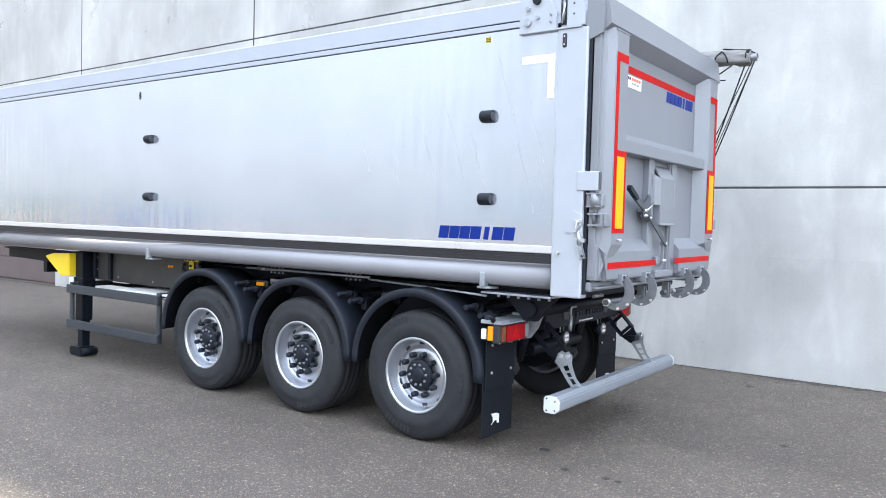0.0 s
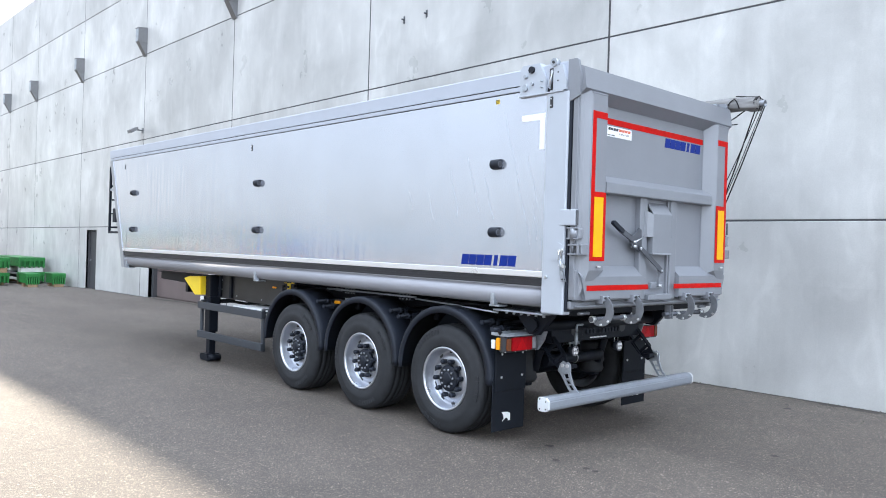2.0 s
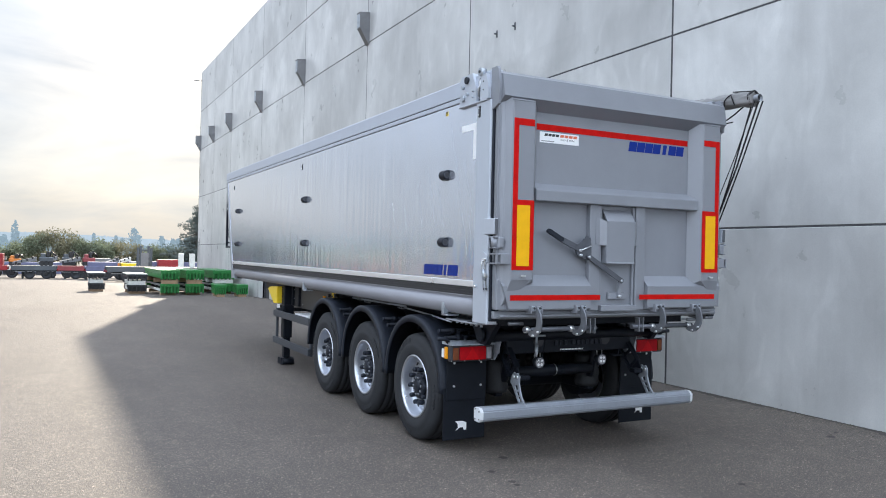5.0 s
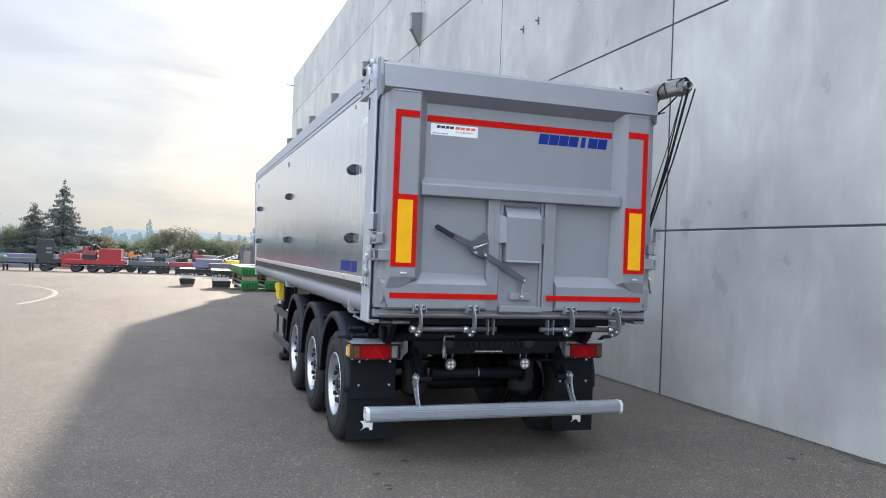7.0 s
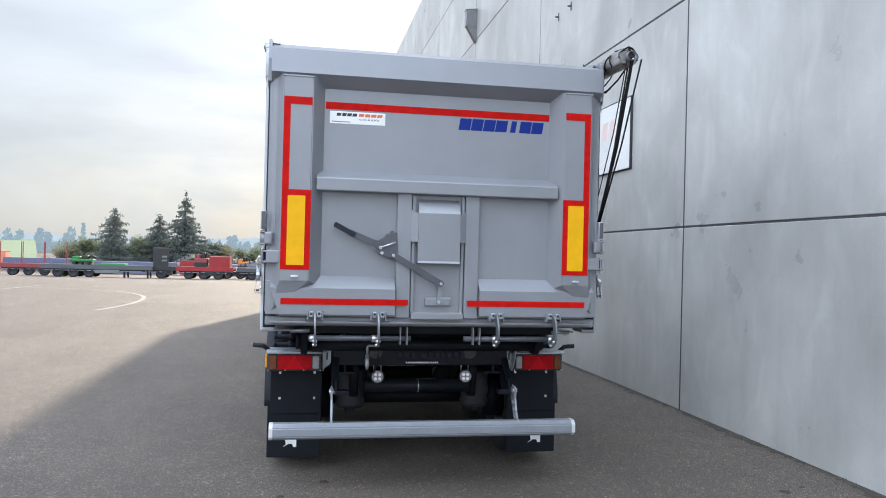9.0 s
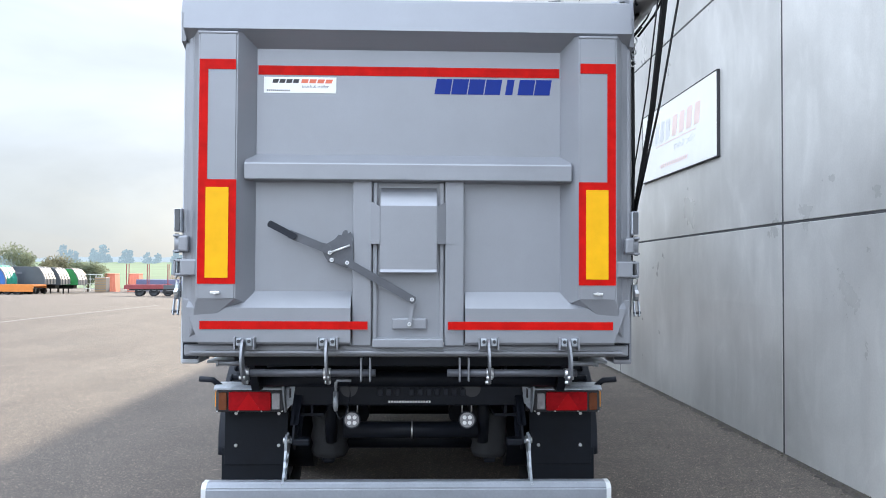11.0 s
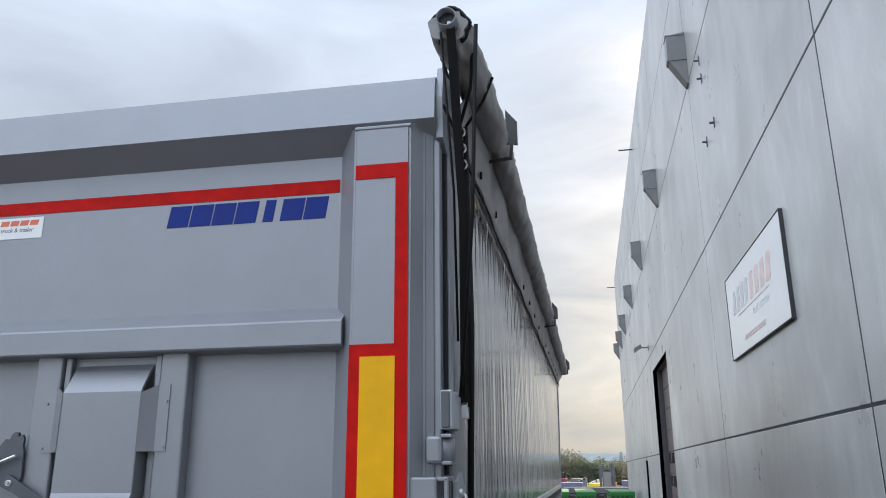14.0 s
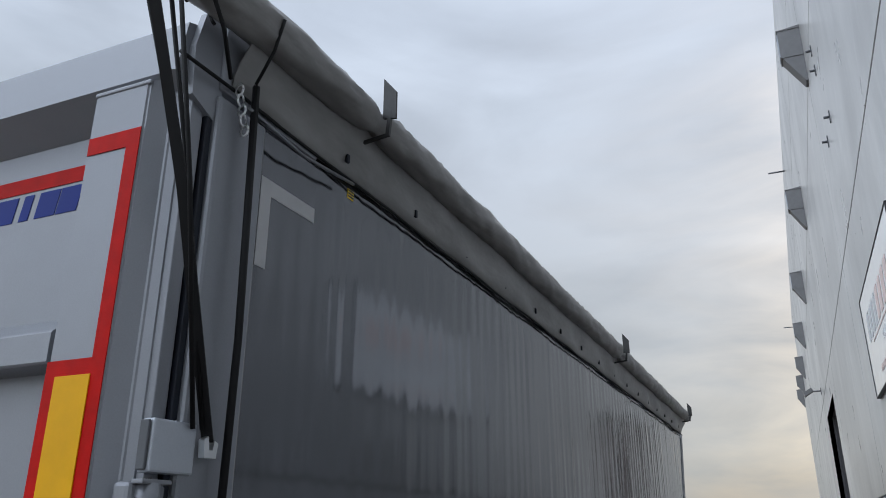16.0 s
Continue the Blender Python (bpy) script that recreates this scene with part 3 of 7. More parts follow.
# body sides: plank sheet, strip, grooved rail, lower tube
for s in (-1, 1):
    bm = bmesh.new()
    n = 60
    cols = []
    for k in range(n + 1):
        f = k / n
        lo, hi = Vector((-0.37 + f * (front_x(1.6) + 0.37), 0, 1.6)), Vector((-0.37 + f * (front_x(3.14) + 0.37), 0, 3.14))
        cols.append([(lo.x, lo.z), (hi.x, hi.z)])
    for a, b in zip(cols, cols[1:]):
        va = [bm.verts.new((a[0][0], s * 1.25, a[0][1])), bm.verts.new((a[1][0], s * 1.25, a[1][1])), bm.verts.new((b[1][0], s * 1.25, b[1][1])), bm.verts.new((b[0][0], s * 1.25, b[0][1]))]
        vb = [bm.verts.new((v.co.x, s * 1.205, v.co.z)) for v in va]
        bm.faces.new(va), bm.faces.new(vb[::-1])
        bm.faces.new((va[1], vb[1], vb[2], va[2])), bm.faces.new((va[3], vb[3], vb[0], va[0]))
    bmesh.ops.remove_doubles(bm, verts=bm.verts[:], dist=0.0005)
    bmesh.ops.recalc_face_normals(bm, faces=bm.faces[:])
    # the wall side takes the copy darkened for shade
    sheet = part("side_wall", bm, ALU_SIDE if s < 0 else ALU_SHADED, T, "bare aluminium planks with dull streaks")
    # top rail with two fine grooves
    bm = bmesh.new()
    prism(bm, [(s * 1.2, 3.2), (s * 1.252, 3.2), (s * 1.252, 3.327), (s * 1.247, 3.335), (s * 1.16, 3.335), (s * 1.16, 3.3), (s * 1.2, 3.3)], "x", front_x(3.3), -0.16)
    part("top_rail", bm, RAIL, T)
    part("groove", rbox(front_x(3.2), -0.37, min(s * 1.2, s * 1.244), max(s * 1.2, s * 1.244), 3.143, 3.2, 0.002, 1), INK, T)
    part("groove_bead", rbox(front_x(3.2), -0.37, min(s * 1.21, s * 1.2515), max(s * 1.21, s * 1.2515), 3.15, 3.191, 0.003, 1), RAIL, T)
    part("bright_strip", rbox(FX, -0.38, min(s * 1.2, s * 1.256), max(s * 1.2, s * 1.256), 1.545, 1.6, 0.006), ALU_BRIGHT, T, "bright polished strip")
    bm = box(bmesh.new(), FX, -0.38, min(s * 1.2, s * 1.243), max(s * 1.2, s * 1.243), 1.473, 1.545)
    for z in (1.483, 1.506, 1.529):
        box(bm, FX, -0.38, min(s * 1.24, s * 1.25), max(s * 1.24, s * 1.25), z, z + 0.008)
    part("grooved_rail", bm, INK, T, "black grooved rail")
    bm = bmesh.new()
    prof = [(s * 1.1, 1.473), (s * 1.25, 1.473)] + [(s * (1.165 + 0.085 * math.cos(a)), 1.384 + 0.09 * math.sin(a)) for a in [radians(d) for d in range(60, -115, -12)]] + [(s * 1.1, 1.3)]
    prism(bm, prof, "x", FX, -0.38)
    for f in bm.faces:
        f.smooth = len(f.verts) == 4
    part("lower_rail", bm, TUBE, T, "rounded aluminium lower rail")
    # corner post, toned darker on the wall side to stand in for shade, and door seal
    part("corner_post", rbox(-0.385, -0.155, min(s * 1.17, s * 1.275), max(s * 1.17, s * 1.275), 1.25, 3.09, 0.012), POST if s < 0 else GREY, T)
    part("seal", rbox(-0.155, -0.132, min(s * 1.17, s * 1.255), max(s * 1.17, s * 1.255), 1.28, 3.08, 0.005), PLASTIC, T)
    # wall-side cap in the darker grey too, its shade put into the paint
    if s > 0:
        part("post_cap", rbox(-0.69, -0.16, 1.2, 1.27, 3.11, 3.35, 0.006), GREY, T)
    else:
        cap_bm = prism(bmesh.new(), [(-0.69, 3.1), (-0.4, 3.1), (-0.4, 3.22), (-0.47, 3.36), (-0.66, 3.36), (-0.69, 3.33)], "y", -1.272, -1.2)
        bmesh.ops.bevel(cap_bm, geom=cap_bm.edges[:], offset=0.004, segments=2, affect="EDGES")
        part("post_cap", cap_bm, POST, T)
        part("cap_back", rbox(-0.4, -0.16, -1.25, -1.18, 3.1, 3.34, 0.004), POST, T)
        part("drip_edge", rbox(-0.69, -0.2, -1.285, -1.2, 3.088, 3.1, 0.003), POST, T)
    # eyes on the lower rail
    for x in (-0.96, -5.2, -9.6):
        e = part("rail_bracket", rbox(x - 0.022, x + 0.022, min(s * 1.2, s * 1.256), max(s * 1.2, s * 1.256), 1.278, 1.385, 0.006), STEEL, T)
        part("foot", rbox(x - 0.05, x + 0.07, min(s * 1.12, s * 1.24), max(s * 1.12, s * 1.24), 1.262, 1.279, 0.004), STEEL, e)

# winch plate details on the open side
for x, z, r in ((-0.62, 3.165, 0.028), (-0.545, 3.19, 0.014), (-0.62, 3.26, 0.016), (-0.55, 3.31, 0.03), (-0.44, 3.2, 0.007), (-0.44, 3.15, 0.007)):
    part("bolt", tube(bmesh.new(), [(x, -1.268, z), (x, -1.292, z)], r, 14), PLASTIC if r == 0.03 else STEEL, T)
bm = bmesh.new()
prism(bm, [(-0.31, 3.1), (-0.18, 3.1), (-0.18, 3.19), (-0.22, 3.31), (-0.31, 3.31)], "y", -1.285, -1.25)
winch = part("winch_plate", bm, POST, T)
for z in (3.18, 3.25):
    part("plate_hole", tube(bmesh.new(), [(-0.26, -1.284, z), (-0.26, -1.288, z)], 0.007, 8), INK, winch)
pulley = part("pulley", tube(bmesh.new(), [(-0.3, -1.25, 3.335), (-0.3, -1.3, 3.335)], 0.034, 18), STEEL, T, "small steel pulley above the corner post")
part("pulley_bolt", tube(bmesh.new(), [(-0.3, -1.298, 3.335), (-0.3, -1.306, 3.335)], 0.013, 8), INK, pulley)
part("catch", tube(bmesh.new(), [(-0.36, -1.26, 3.13), (-0.335, -1.285, 3.19), (-0.34, -1.27, 3.26), (-0.35, -1.255, 3.28)], 0.011, 8), ZINC, T)
part("catch_slot", rbox(-0.375, -0.33, -1.256, -1.251, 3.12, 3.3, 0.003), INK, T)

# plank caps, slots, marks on the open side
for x, zs in ((-0.94, (2.53, 1.925)), (-5.16, (2.535, 1.93)), (-9.32, (2.54, 1.926))):
    for z in zs:
        bm = bmesh.new()
        prism(bm, [(-1.25, z - 0.045)] + [(-1.262 - 0.05 * math.cos(a), z + 0.045 * math.sin(a)) for a in [radians(d) for d in range(-80, 90, 20)]] + [(-1.25, z + 0.045)], "x", x - 0.052, x + 0.052)
        bmesh.ops.bevel(bm, geom=bm.edges[:], offset=0.004, segments=1, affect="EDGES")
        cap = part("side_cap", bm, PLASTIC, T, "black plastic cap")
        part("cap_ring", tube(bmesh.new(), [(x + 0.049, -1.279, z), (x + 0.0535, -1.279, z)], 0.027, 16), LEVER, cap)
        part("cap_hole", tube(bmesh.new(), [(x + 0.05, -1.279, z), (x + 0.0545, -1.279, z)], 0.021, 12), INK, cap)
for x, z0, z1 in ((-5.36, 2.965, 3.05), (-0.328, 2.96, 3.06), (-9.75, 2.96, 3.05)):
    slot = part("slot_plate", rbox(x - 0.018, x + 0.018, -1.284 if x > -1 else -1.258, -1.2, z0, z1, 0.012), INK, T)
    for z in (z0 + 0.022, z1 - 0.022):
        y = -1.287 if x > -1 else -1.261
        part("screw", tube(bmesh.new(), [(x, y + 0.006, z), (x, y, z)], 0.006, 8), ZINC, slot)
bm = bmesh.new()
box(bm, -0.67, -0.41, -1.2525, -1.25, 2.88, 2.935)
box(bm, -0.465, -0.41, -1.2525, -1.25, 2.63, 2.88)
part("contour_mark", bm, WHITE, T, "white reflective corner mark")
# wall-side mark: the same white film, its colour greyed to stand for shade
bm = bmesh.new()
box(bm, -0.465, -0.41, 1.25, 1.2525, 2.63, 2.935), box(bm, -0.72, -0.465, 1.25, 1.2525, 2.88, 2.935)
part("contour_mark", bm, SHADE_MARK, T, "white reflective corner mark, toned grey for the shaded wall side")
for y in (-1.2525, 1.25):
    lab = part("warning_label", rbox(-0.985, -0.94, y, y + 0.0025, 3.07, 3.11, 0.0008, 1), YELLOW, T, "small yellow warning label with dark bars")
    for z in (3.076, 3.088, 3.1):
        part("print", box(bmesh.new(), -0.983, -0.942, y - 0.001 if y < 0 else y + 0.002, y + 0.0005 if y < 0 else y + 0.0035, z, z + 0.007), INK, lab)


SCRATCH = mat("dried drip", (0.42, 0.44, 0.5), 0.6, 0.2, 0.2, 6)
for x, z, dx, dz in ((-1.55, 2.5, 0.12, -0.42), (-1.32, 2.62, 0.16, -0.52), (-1.1, 2.44, 0.12, -0.4), (-0.88, 2.98, 0.14, -0.44), (-0.74, 2.52, 0.2, -0.7), (-0.6, 2.6, 0.13, -0.42), (-1.86, 2.3, 0.08, -0.26), (-0.52, 2.16, 0.06, -0.3), (-2.15, 2.34, 0.06, -0.2)):
    bm = bmesh.new()
    run = [(x + dx * f + 0.008 * math.sin(9 * f + x * 7), z + dz * f) for f in [k / 8 for k in range(9)]]
    for (xa, za), (xb, zb) in zip(run, run[1:]):
        prism(bm, [(xa, za), (xa + 0.0022, za), (xb + 0.0022, zb), (xb, zb)], "y", -1.2507, -1.2502)
    part("drip_mark", bm, SCRATCH, T)


def logo(x0, x1, z0, z1, place, name="logo"):
    """Seven heavy leaning bars in place of a maker's name; place turns (along, up) into 3D corners."""
    bm, n = bmesh.new(), 7
    w, lean = (x1 - x0) / n, (z1 - z0) * 0.16
    for k in range(n):
        a, b = x0 + (k + 0.03) * w, x0 + (k + 0.97) * w
        if k == 4:
            a, b = a + 0.25 * w, b - 0.25 * w
        pts = [(a, z0), (b, z0), (b + lean, z1), (a + lean, z1)]
        lo, hi = [bm.verts.new(place(p, 0.0)) for p in pts], [bm.verts.new(place(p, 0.002)) for p in pts]
        bm.faces.new(lo[::-1]), bm.faces.new(hi)
        for i in range(4):
            bm.faces.new((lo[i], lo[(i + 1) % 4], hi[(i + 1) % 4], hi[i]))
    return part(name, bm, BLUE, T, "blue maker's mark as plain bars")


logo(-1.375, -0.7, 1.627, 1.722, lambda p, d: (p[0], -1.2505 - d, p[1]))

# floor, front wall, inside
part("body_floor", rbox(FX, -0.15, -1.19, 1.19, 1.29, 1.36, 0.004, 1), WORN_FLOOR, T, "scuffed grey floor of the tipper body")
bm = bmesh.new()
prism(bm, [(FX, 1.27), (FX + 0.06, 1.27), (front_x(3.3) + 0.06, 3.3), (front_x(3.3), 3.3)], "y", -1.249, 1.249)
part("front_wall", bm, ALU, T)
for y in (-1.22, 1.22):
    bm = bmesh.new()
    prism(bm, [(FX + 0.02, 1.27), (FX + 0.14, 1.27), (front_x(3.14) + 0.1, 3.14), (front_x(3.14) - 0.02, 3.14)], "y", y - 0.04, y + 0.04)
    part("front_post", bm, ALU, T)
for y in (-1.2, -0.84):
    part("ladder_rail", rbox(-10.6, -10.56, y - 0.02, y + 0.02, 1.86, 3.06, 0.006), PLASTIC, T)
    part("ladder_foot", rbox(-10.6, -9.98, y - 0.02, y + 0.02, 1.85, 1.89, 0.006), PLASTIC, T)
    part("ladder_bracket", rbox(-10.62, -10.36, y - 0.015, y + 0.015, 2.62, 2.66, 0.005), STEEL, T)
for k in range(5):
    z = 1.96 + 0.25 * k
    part("ladder_rung", tube(bmesh.new(), [(-10.58, -1.2, z), (-10.58, -0.84, z)], 0.015, 8), PLASTIC, T)
part("front_box", rbox(-10.45, -10.3, -1.2, -1.1, 2.05, 2.3, 0.01), PLASTIC, T)

# ---- tailgate ----
part("gate_sheet", rbox(-0.14, -0.115, -1.19, 1.19, 1.38, 3.06, 0.004, 1), GREY, T)
for s in (-1, 1):
    bm = bmesh.new()
    pts = [(-0.13, s * 1.235), (-0.07, s * 1.225), (-0.055, s * 1.19), (0, s * 1.146), (0, s * 0.94), (-0.113, s * 0.852), (-0.13, s * 0.852)]
    prism(bm, pts, "z", 1.57, 3.115)
    for v in bm.verts:
        if v.co.z > 3 and v.co.x > -0.03:
            v.co.z = 3.075
        if v.co.z < 2 and v.co.x > -0.03:
            v.co.z = 1.625
        elif v.co.z < 2 and abs(v.co.y) > 1.18:
            v.co.z = 1.41
    bmesh.ops.bevel(bm, geom=[e for e in bm.edges if abs((e.verts[0].co - e.verts[1].co).z) > 1], offset=0.006, segments=2, affect="EDGES")
    part("gate_post", bm, GREY, T)
    part("post_lip", rbox(-0.05, 0.004, s * 1.045 - 0.108, s * 1.045 + 0.108, 3.068, 3.082, 0.004), GREY, T)
    bm = bmesh.new()
    prism(bm, [(-0.175, 2.99), (-0.055, 3.04), (-0.045, 3.2), (-0.075, 3.33), (-0.09, 3.345), (-0.175, 3.345)], "y", s * 1.247 - 0.012, s * 1.247 + 0.012)
    part("gate_ear", bm, GREY, T)
    # tape and plates
    def strip(y0, y1, z0, z1, material, x=0.0, name="tape", label=""):
        return part(name, box(bmesh.new(), x + 0.0005, x + 0.0035, min(s * y0, s * y1), max(s * y0, s * y1), z0, z1), material, T, label)
    strip(1.142, 1.095, 2.27, 2.928, RED_TAPE, label="red reflective tape")
    strip(1.095, 0.945, 2.873, 2.928, RED_TAPE, label="red reflective tape")
    strip(1.142, 0.937, 1.702, 2.27, RED_TAPE, 0.0005, "marker_plate", "red bordered rear marker plate")
    strip(1.1, 0.977, 1.735, 2.227, YELLOW_TAPE, 0.004, "marker_field", "yellow reflective field")
    strip(1.132, 0.22, 1.455, 1.499, RED_TAPE, -0.0235, label="red reflective tape")
    wb = part("wing_bolt", tube(bmesh.new(), [(-0.002, s * 1.04, 1.655), (0.03, s * 1.04, 1.655)], 0.009, 10), ZINC, T)
    part("wing", rbox(0.02, 0.027, s * 1.04 - 0.026, s * 1.04 + 0.026, 1.648, 1.662, 0.003), ZINC, wb)
    # lower box
    bm = bmesh.new()
    prism(bm, [(-0.13, 1.372), (-0.034, 1.372), (-0.024, 1.385), (-0.024, 1.572), (-0.113, 1.66), (-0.13, 1.66)], "y", s * 0.315, s * 1.205)
    for v in bm.verts:
        if abs(v.co.y) > 1.2:
            v.co.y = s * (1.14 + 0.065 * min(max((v.co.z - 1.38) / 0.19, 0), 1))
    part("gate_foot", bm, GREY, T)
    # upright ribs beside the slide
    part("gate_rib", rbox(-0.12, -0.062, s * 0.256 - 0.054, s * 0.256 + 0.054, 1.36, 2.29, 0.008), GREY, T)
bm = bmesh.new()
prism(bm, [(-0.2, 3.335), (-0.18, 3.335), (-0.06, 3.286), (-0.032, 3.276), (-0.006, 3.1), (-0.113, 3.02), (-0.2, 3.02)], "y", -1.235, 1.235)
part("gate_top_beam", bm, GREY, T)
bm = bmesh.new()
prism(bm, [(-0.13, 2.268), (-0.025, 2.274), (-0.02, 2.28), (-0.02, 2.36), (-0.026, 2.368), (-0.113, 2.425), (-0.13, 2.425)], "y", -0.9, 0.9)
part("gate_cross_beam", bm, GREY, T)
part("tape", box(bmesh.new(), -0.1148, -0.112, -0.848, 0.848, 2.874, 2.926), RED_TAPE, T, "red reflective tape")
logo(0.137, 0.795, 2.775, 2.862, lambda p, d: (-0.1148 + d, p[0], p[1]))
stk = part("sticker", rbox(-0.1148, -0.1125, -0.817, -0.412, 2.772, 2.862, 0.0008, 1), WHITE, T, "white sticker with a dark and red mark")
bm = bmesh.new()
for k in range(4):
    y = -0.77 + k * 0.038
    prism(bm, [(y, 2.828), (y + 0.032, 2.828), (y + 0.038, 2.85), (y + 0.006, 2.85)], "x", -0.1126, -0.1118)
tagged(part("print", bm, INK, stk), kind="stuff")
bm = bmesh.new()
for k in range(4):
    y = -0.61 + k * 0.045
    prism(bm, [(y, 2.828), (y + 0.038, 2.828), (y + 0.044, 2.85), (y + 0.006, 2.85)], "x", -0.1126, -0.1118)
tagged(part("print", bm, ORANGE, stk), kind="stuff")
bm = bmesh.new()
words("truck & trailer", 0.026, 0.0003, INK, stk, pose(-0.1122, -0.605, 2.801, 90, 0, 90))
for k in range(12):
    box(bm, -0.1126, -0.1118, -0.8 + k * 0.011, -0.793 + k * 0.011, 2.782, 2.79)
tagged(part("print", bm, INK, stk), kind="stuff")

# grain slide, hood, lever
part("slide_plate", rbox(-0.112, -0.1, -0.19, 0.19, 1.4, 2.27, 0.003, 1), GREY, T)
for y in (-0.185, 0.185):
    part("slide_guide", rbox(-0.11, -0.075, y - 0.012, y + 0.012, 1.4, 2.27, 0.004), GREY, T)
part("slide_sill", rbox(-0.13, -0.03, -0.195, 0.195, 1.355, 1.405, 0.006), GREY, T)
hood = bmesh.new()
prism(hood, [(-0.1, 2.24), (-0.075, 2.215), (-0.03, 2.145), (-0.025, 2.135), (-0.025, 1.785), (-0.018, 1.77), (-0.022, 1.764), (-0.032, 1.775), (-0.032, 2.13), (-0.1, 2.225)], "y", -0.155, 0.155)
hd = part("slide_hood", hood, GREY, T, "grey bent sheet hood over the grain slide")
for s in (-1, 1):
    bm = bmesh.new()
    prism(bm, [(-0.027, s * 0.155), (-0.062, s * 0.205), (-0.062, s * 0.25), (-0.058, s * 0.25), (-0.057, s * 0.207), (-0.022, s * 0.158)], "z", 1.925, 2.13)
    for v in bm.verts:
        if v.co.z > 2 and abs(v.co.y) > 0.18:
            v.co.z = 2.16
    part("hood_wing", bm, GREY, hd)
    part("hood_cheek", rbox(-0.1, -0.027, s * 0.1545 - 0.003, s * 0.1545 + 0.003, 1.77, 2.14, 0.001, 1), GREY, hd)
    for z in (1.94, 2.1):
        part("rivet", tube(bmesh.new(), [(-0.06, s * 0.24, z), (-0.053, s * 0.24, z)], 0.005, 8), GREY, hd)


def bar_between(bm, a, b, w, x0, x1):
    """A flat bar in the y-z plane between two points."""
    a, b = Vector(a), Vector(b)
    d = (b - a).normalized() * w / 2
    o = Vector((-d.y, d.x))
    return prism(bm, [tuple(a + o - d * 0.6), tuple(a + o * 0.4 - d), tuple(a - o * 0.4 - d), tuple(a - o - d * 0.6), tuple(b - o + d * 0.6), tuple(b - o * 0.4 + d), tuple(b + o * 0.4 + d), tuple(b + o + d * 0.6)], "x", x0, x1)


LX = -0.058      # the lever's plate stands just before the ribs
lev = part("lever_plate", prism(bmesh.new(), [(-0.5, 1.935), (-0.45, 1.925), (-0.405, 1.95), (-0.385, 1.975), (-0.368, 1.972), (-0.362, 1.99), (-0.35, 2.0), (-0.336, 1.998), (-0.334, 1.982), (-0.318, 1.99), (-0.31, 1.975), (-0.312, 1.95), (-0.305, 1.93), (-0.302, 1.84), (-0.318, 1.8), (-0.34, 1.79), (-0.4, 1.815), (-0.44, 1.822), (-0.455, 1.845), (-0.47, 1.875)], "x", LX, LX + 0.012), LEVER, T, "dark grey cam plate of the slide lever")
part("grip", bar_between(bmesh.new(), (-0.752, 2.028), (-0.63, 1.965), 0.036, LX + 0.004, LX + 0.036), PLASTIC, lev, "black grip")
part("arm", bar_between(bmesh.new(), (-0.64, 1.971), (-0.45, 1.895), 0.046, LX + 0.008, LX + 0.022), LEVER, lev)
part("long_arm", bar_between(bmesh.new(), (-0.34, 1.825), (0.022, 1.62), 0.042, LX + 0.018, LX + 0.028), LEVER, T, "dark grey flat bar")
part("link", bar_between(bmesh.new(), (0.024, 1.62), (0.008, 1.484), 0.024, LX - 0.008, LX + 0.012), GREY, T)
part("slide_lug", rbox(-0.1, LX - 0.01, -0.09, 0.104, 1.453, 1.515, 0.008), GREY, T)
for y, z in ((0.022, 1.62), (0.008, 1.484), (-0.335, 1.82), (-0.43, 1.875), (-0.42, 1.835)):
    pn = part("pin", tube(bmesh.new(), [(LX - 0.02, y, z), (LX + 0.034, y, z)], 0.011, 10), ZINC, T)
    part("pin_cap", tube(bmesh.new(), [(LX + 0.033, y, z), (LX + 0.038, y, z)], 0.007, 8), STEEL, pn)
part("spring", tube(bmesh.new(), [(LX + 0.03, -0.43, 1.875), (LX + 0.03, -0.32, 1.915)], 0.006, 8), ZINC, T)
part("lever_post", rbox(-0.115, LX, -0.4, -0.36, 1.86, 1.9, 0.005), GREY, T)

# sill, hooks and locking shaft under the gate
part("sill_beam", rbox(-0.26, -0.1, -1.24, 1.24, 1.3, 1.365, 0.01), GREY, T)
part("sill_lip", rbox(-0.1, -0.062, -1.2, 1.2, 1.318, 1.332, 0.003), GREY, T)
for y in (-0.886, -0.436, 0.444, 0.886):
    arc = [(-0.055 + 0.13 * math.cos(a), 1.285 + 0.135 * math.sin(a)) for a in [radians(d) for d in range(62, -130, -12)]]
    inner = [(-0.075 + 0.082 * math.cos(a), 1.29 + 0.092 * math.sin(a)) for a in [radians(d) for d in range(-118, 72, 12)]]
    lean = -0.008
    bm = prism(bmesh.new(), arc + inner, "y", y - 0.006, y + 0.006)
    for v in bm.verts:
        v.co.y -= lean * max(1.39 - v.co.z, 0) / 0.25 - lean * 0.5
    hook = part("gate_hook", bm, HOOK, T, "grey steel locking hook")
    for d in (-0.028, 0.028):
        part("lug", rbox(-0.05, 0.006, y + d - 0.016, y + d + 0.016, 1.366, 1.408, 0.005), STEEL, hook)
        part("bolt", tube(bmesh.new(), [(0.005, y + d, 1.392), (0.012, y + d, 1.392)], 0.01, 8), INK, hook)
    for d in (-0.052, 0.052):
        part("cheek", rbox(-0.07, 0.004, y + d - 0.005, y + d + 0.005, 1.345, 1.414, 0.002, 1), GREY, hook)
    for x, z in ((-0.04, 1.165), (0.03, 1.2)):
        part("rivet", tube(bmesh.new(), [(x, y - 0.016, z), (x, y + 0.016, z)], 0.01, 8), ZINC, hook)
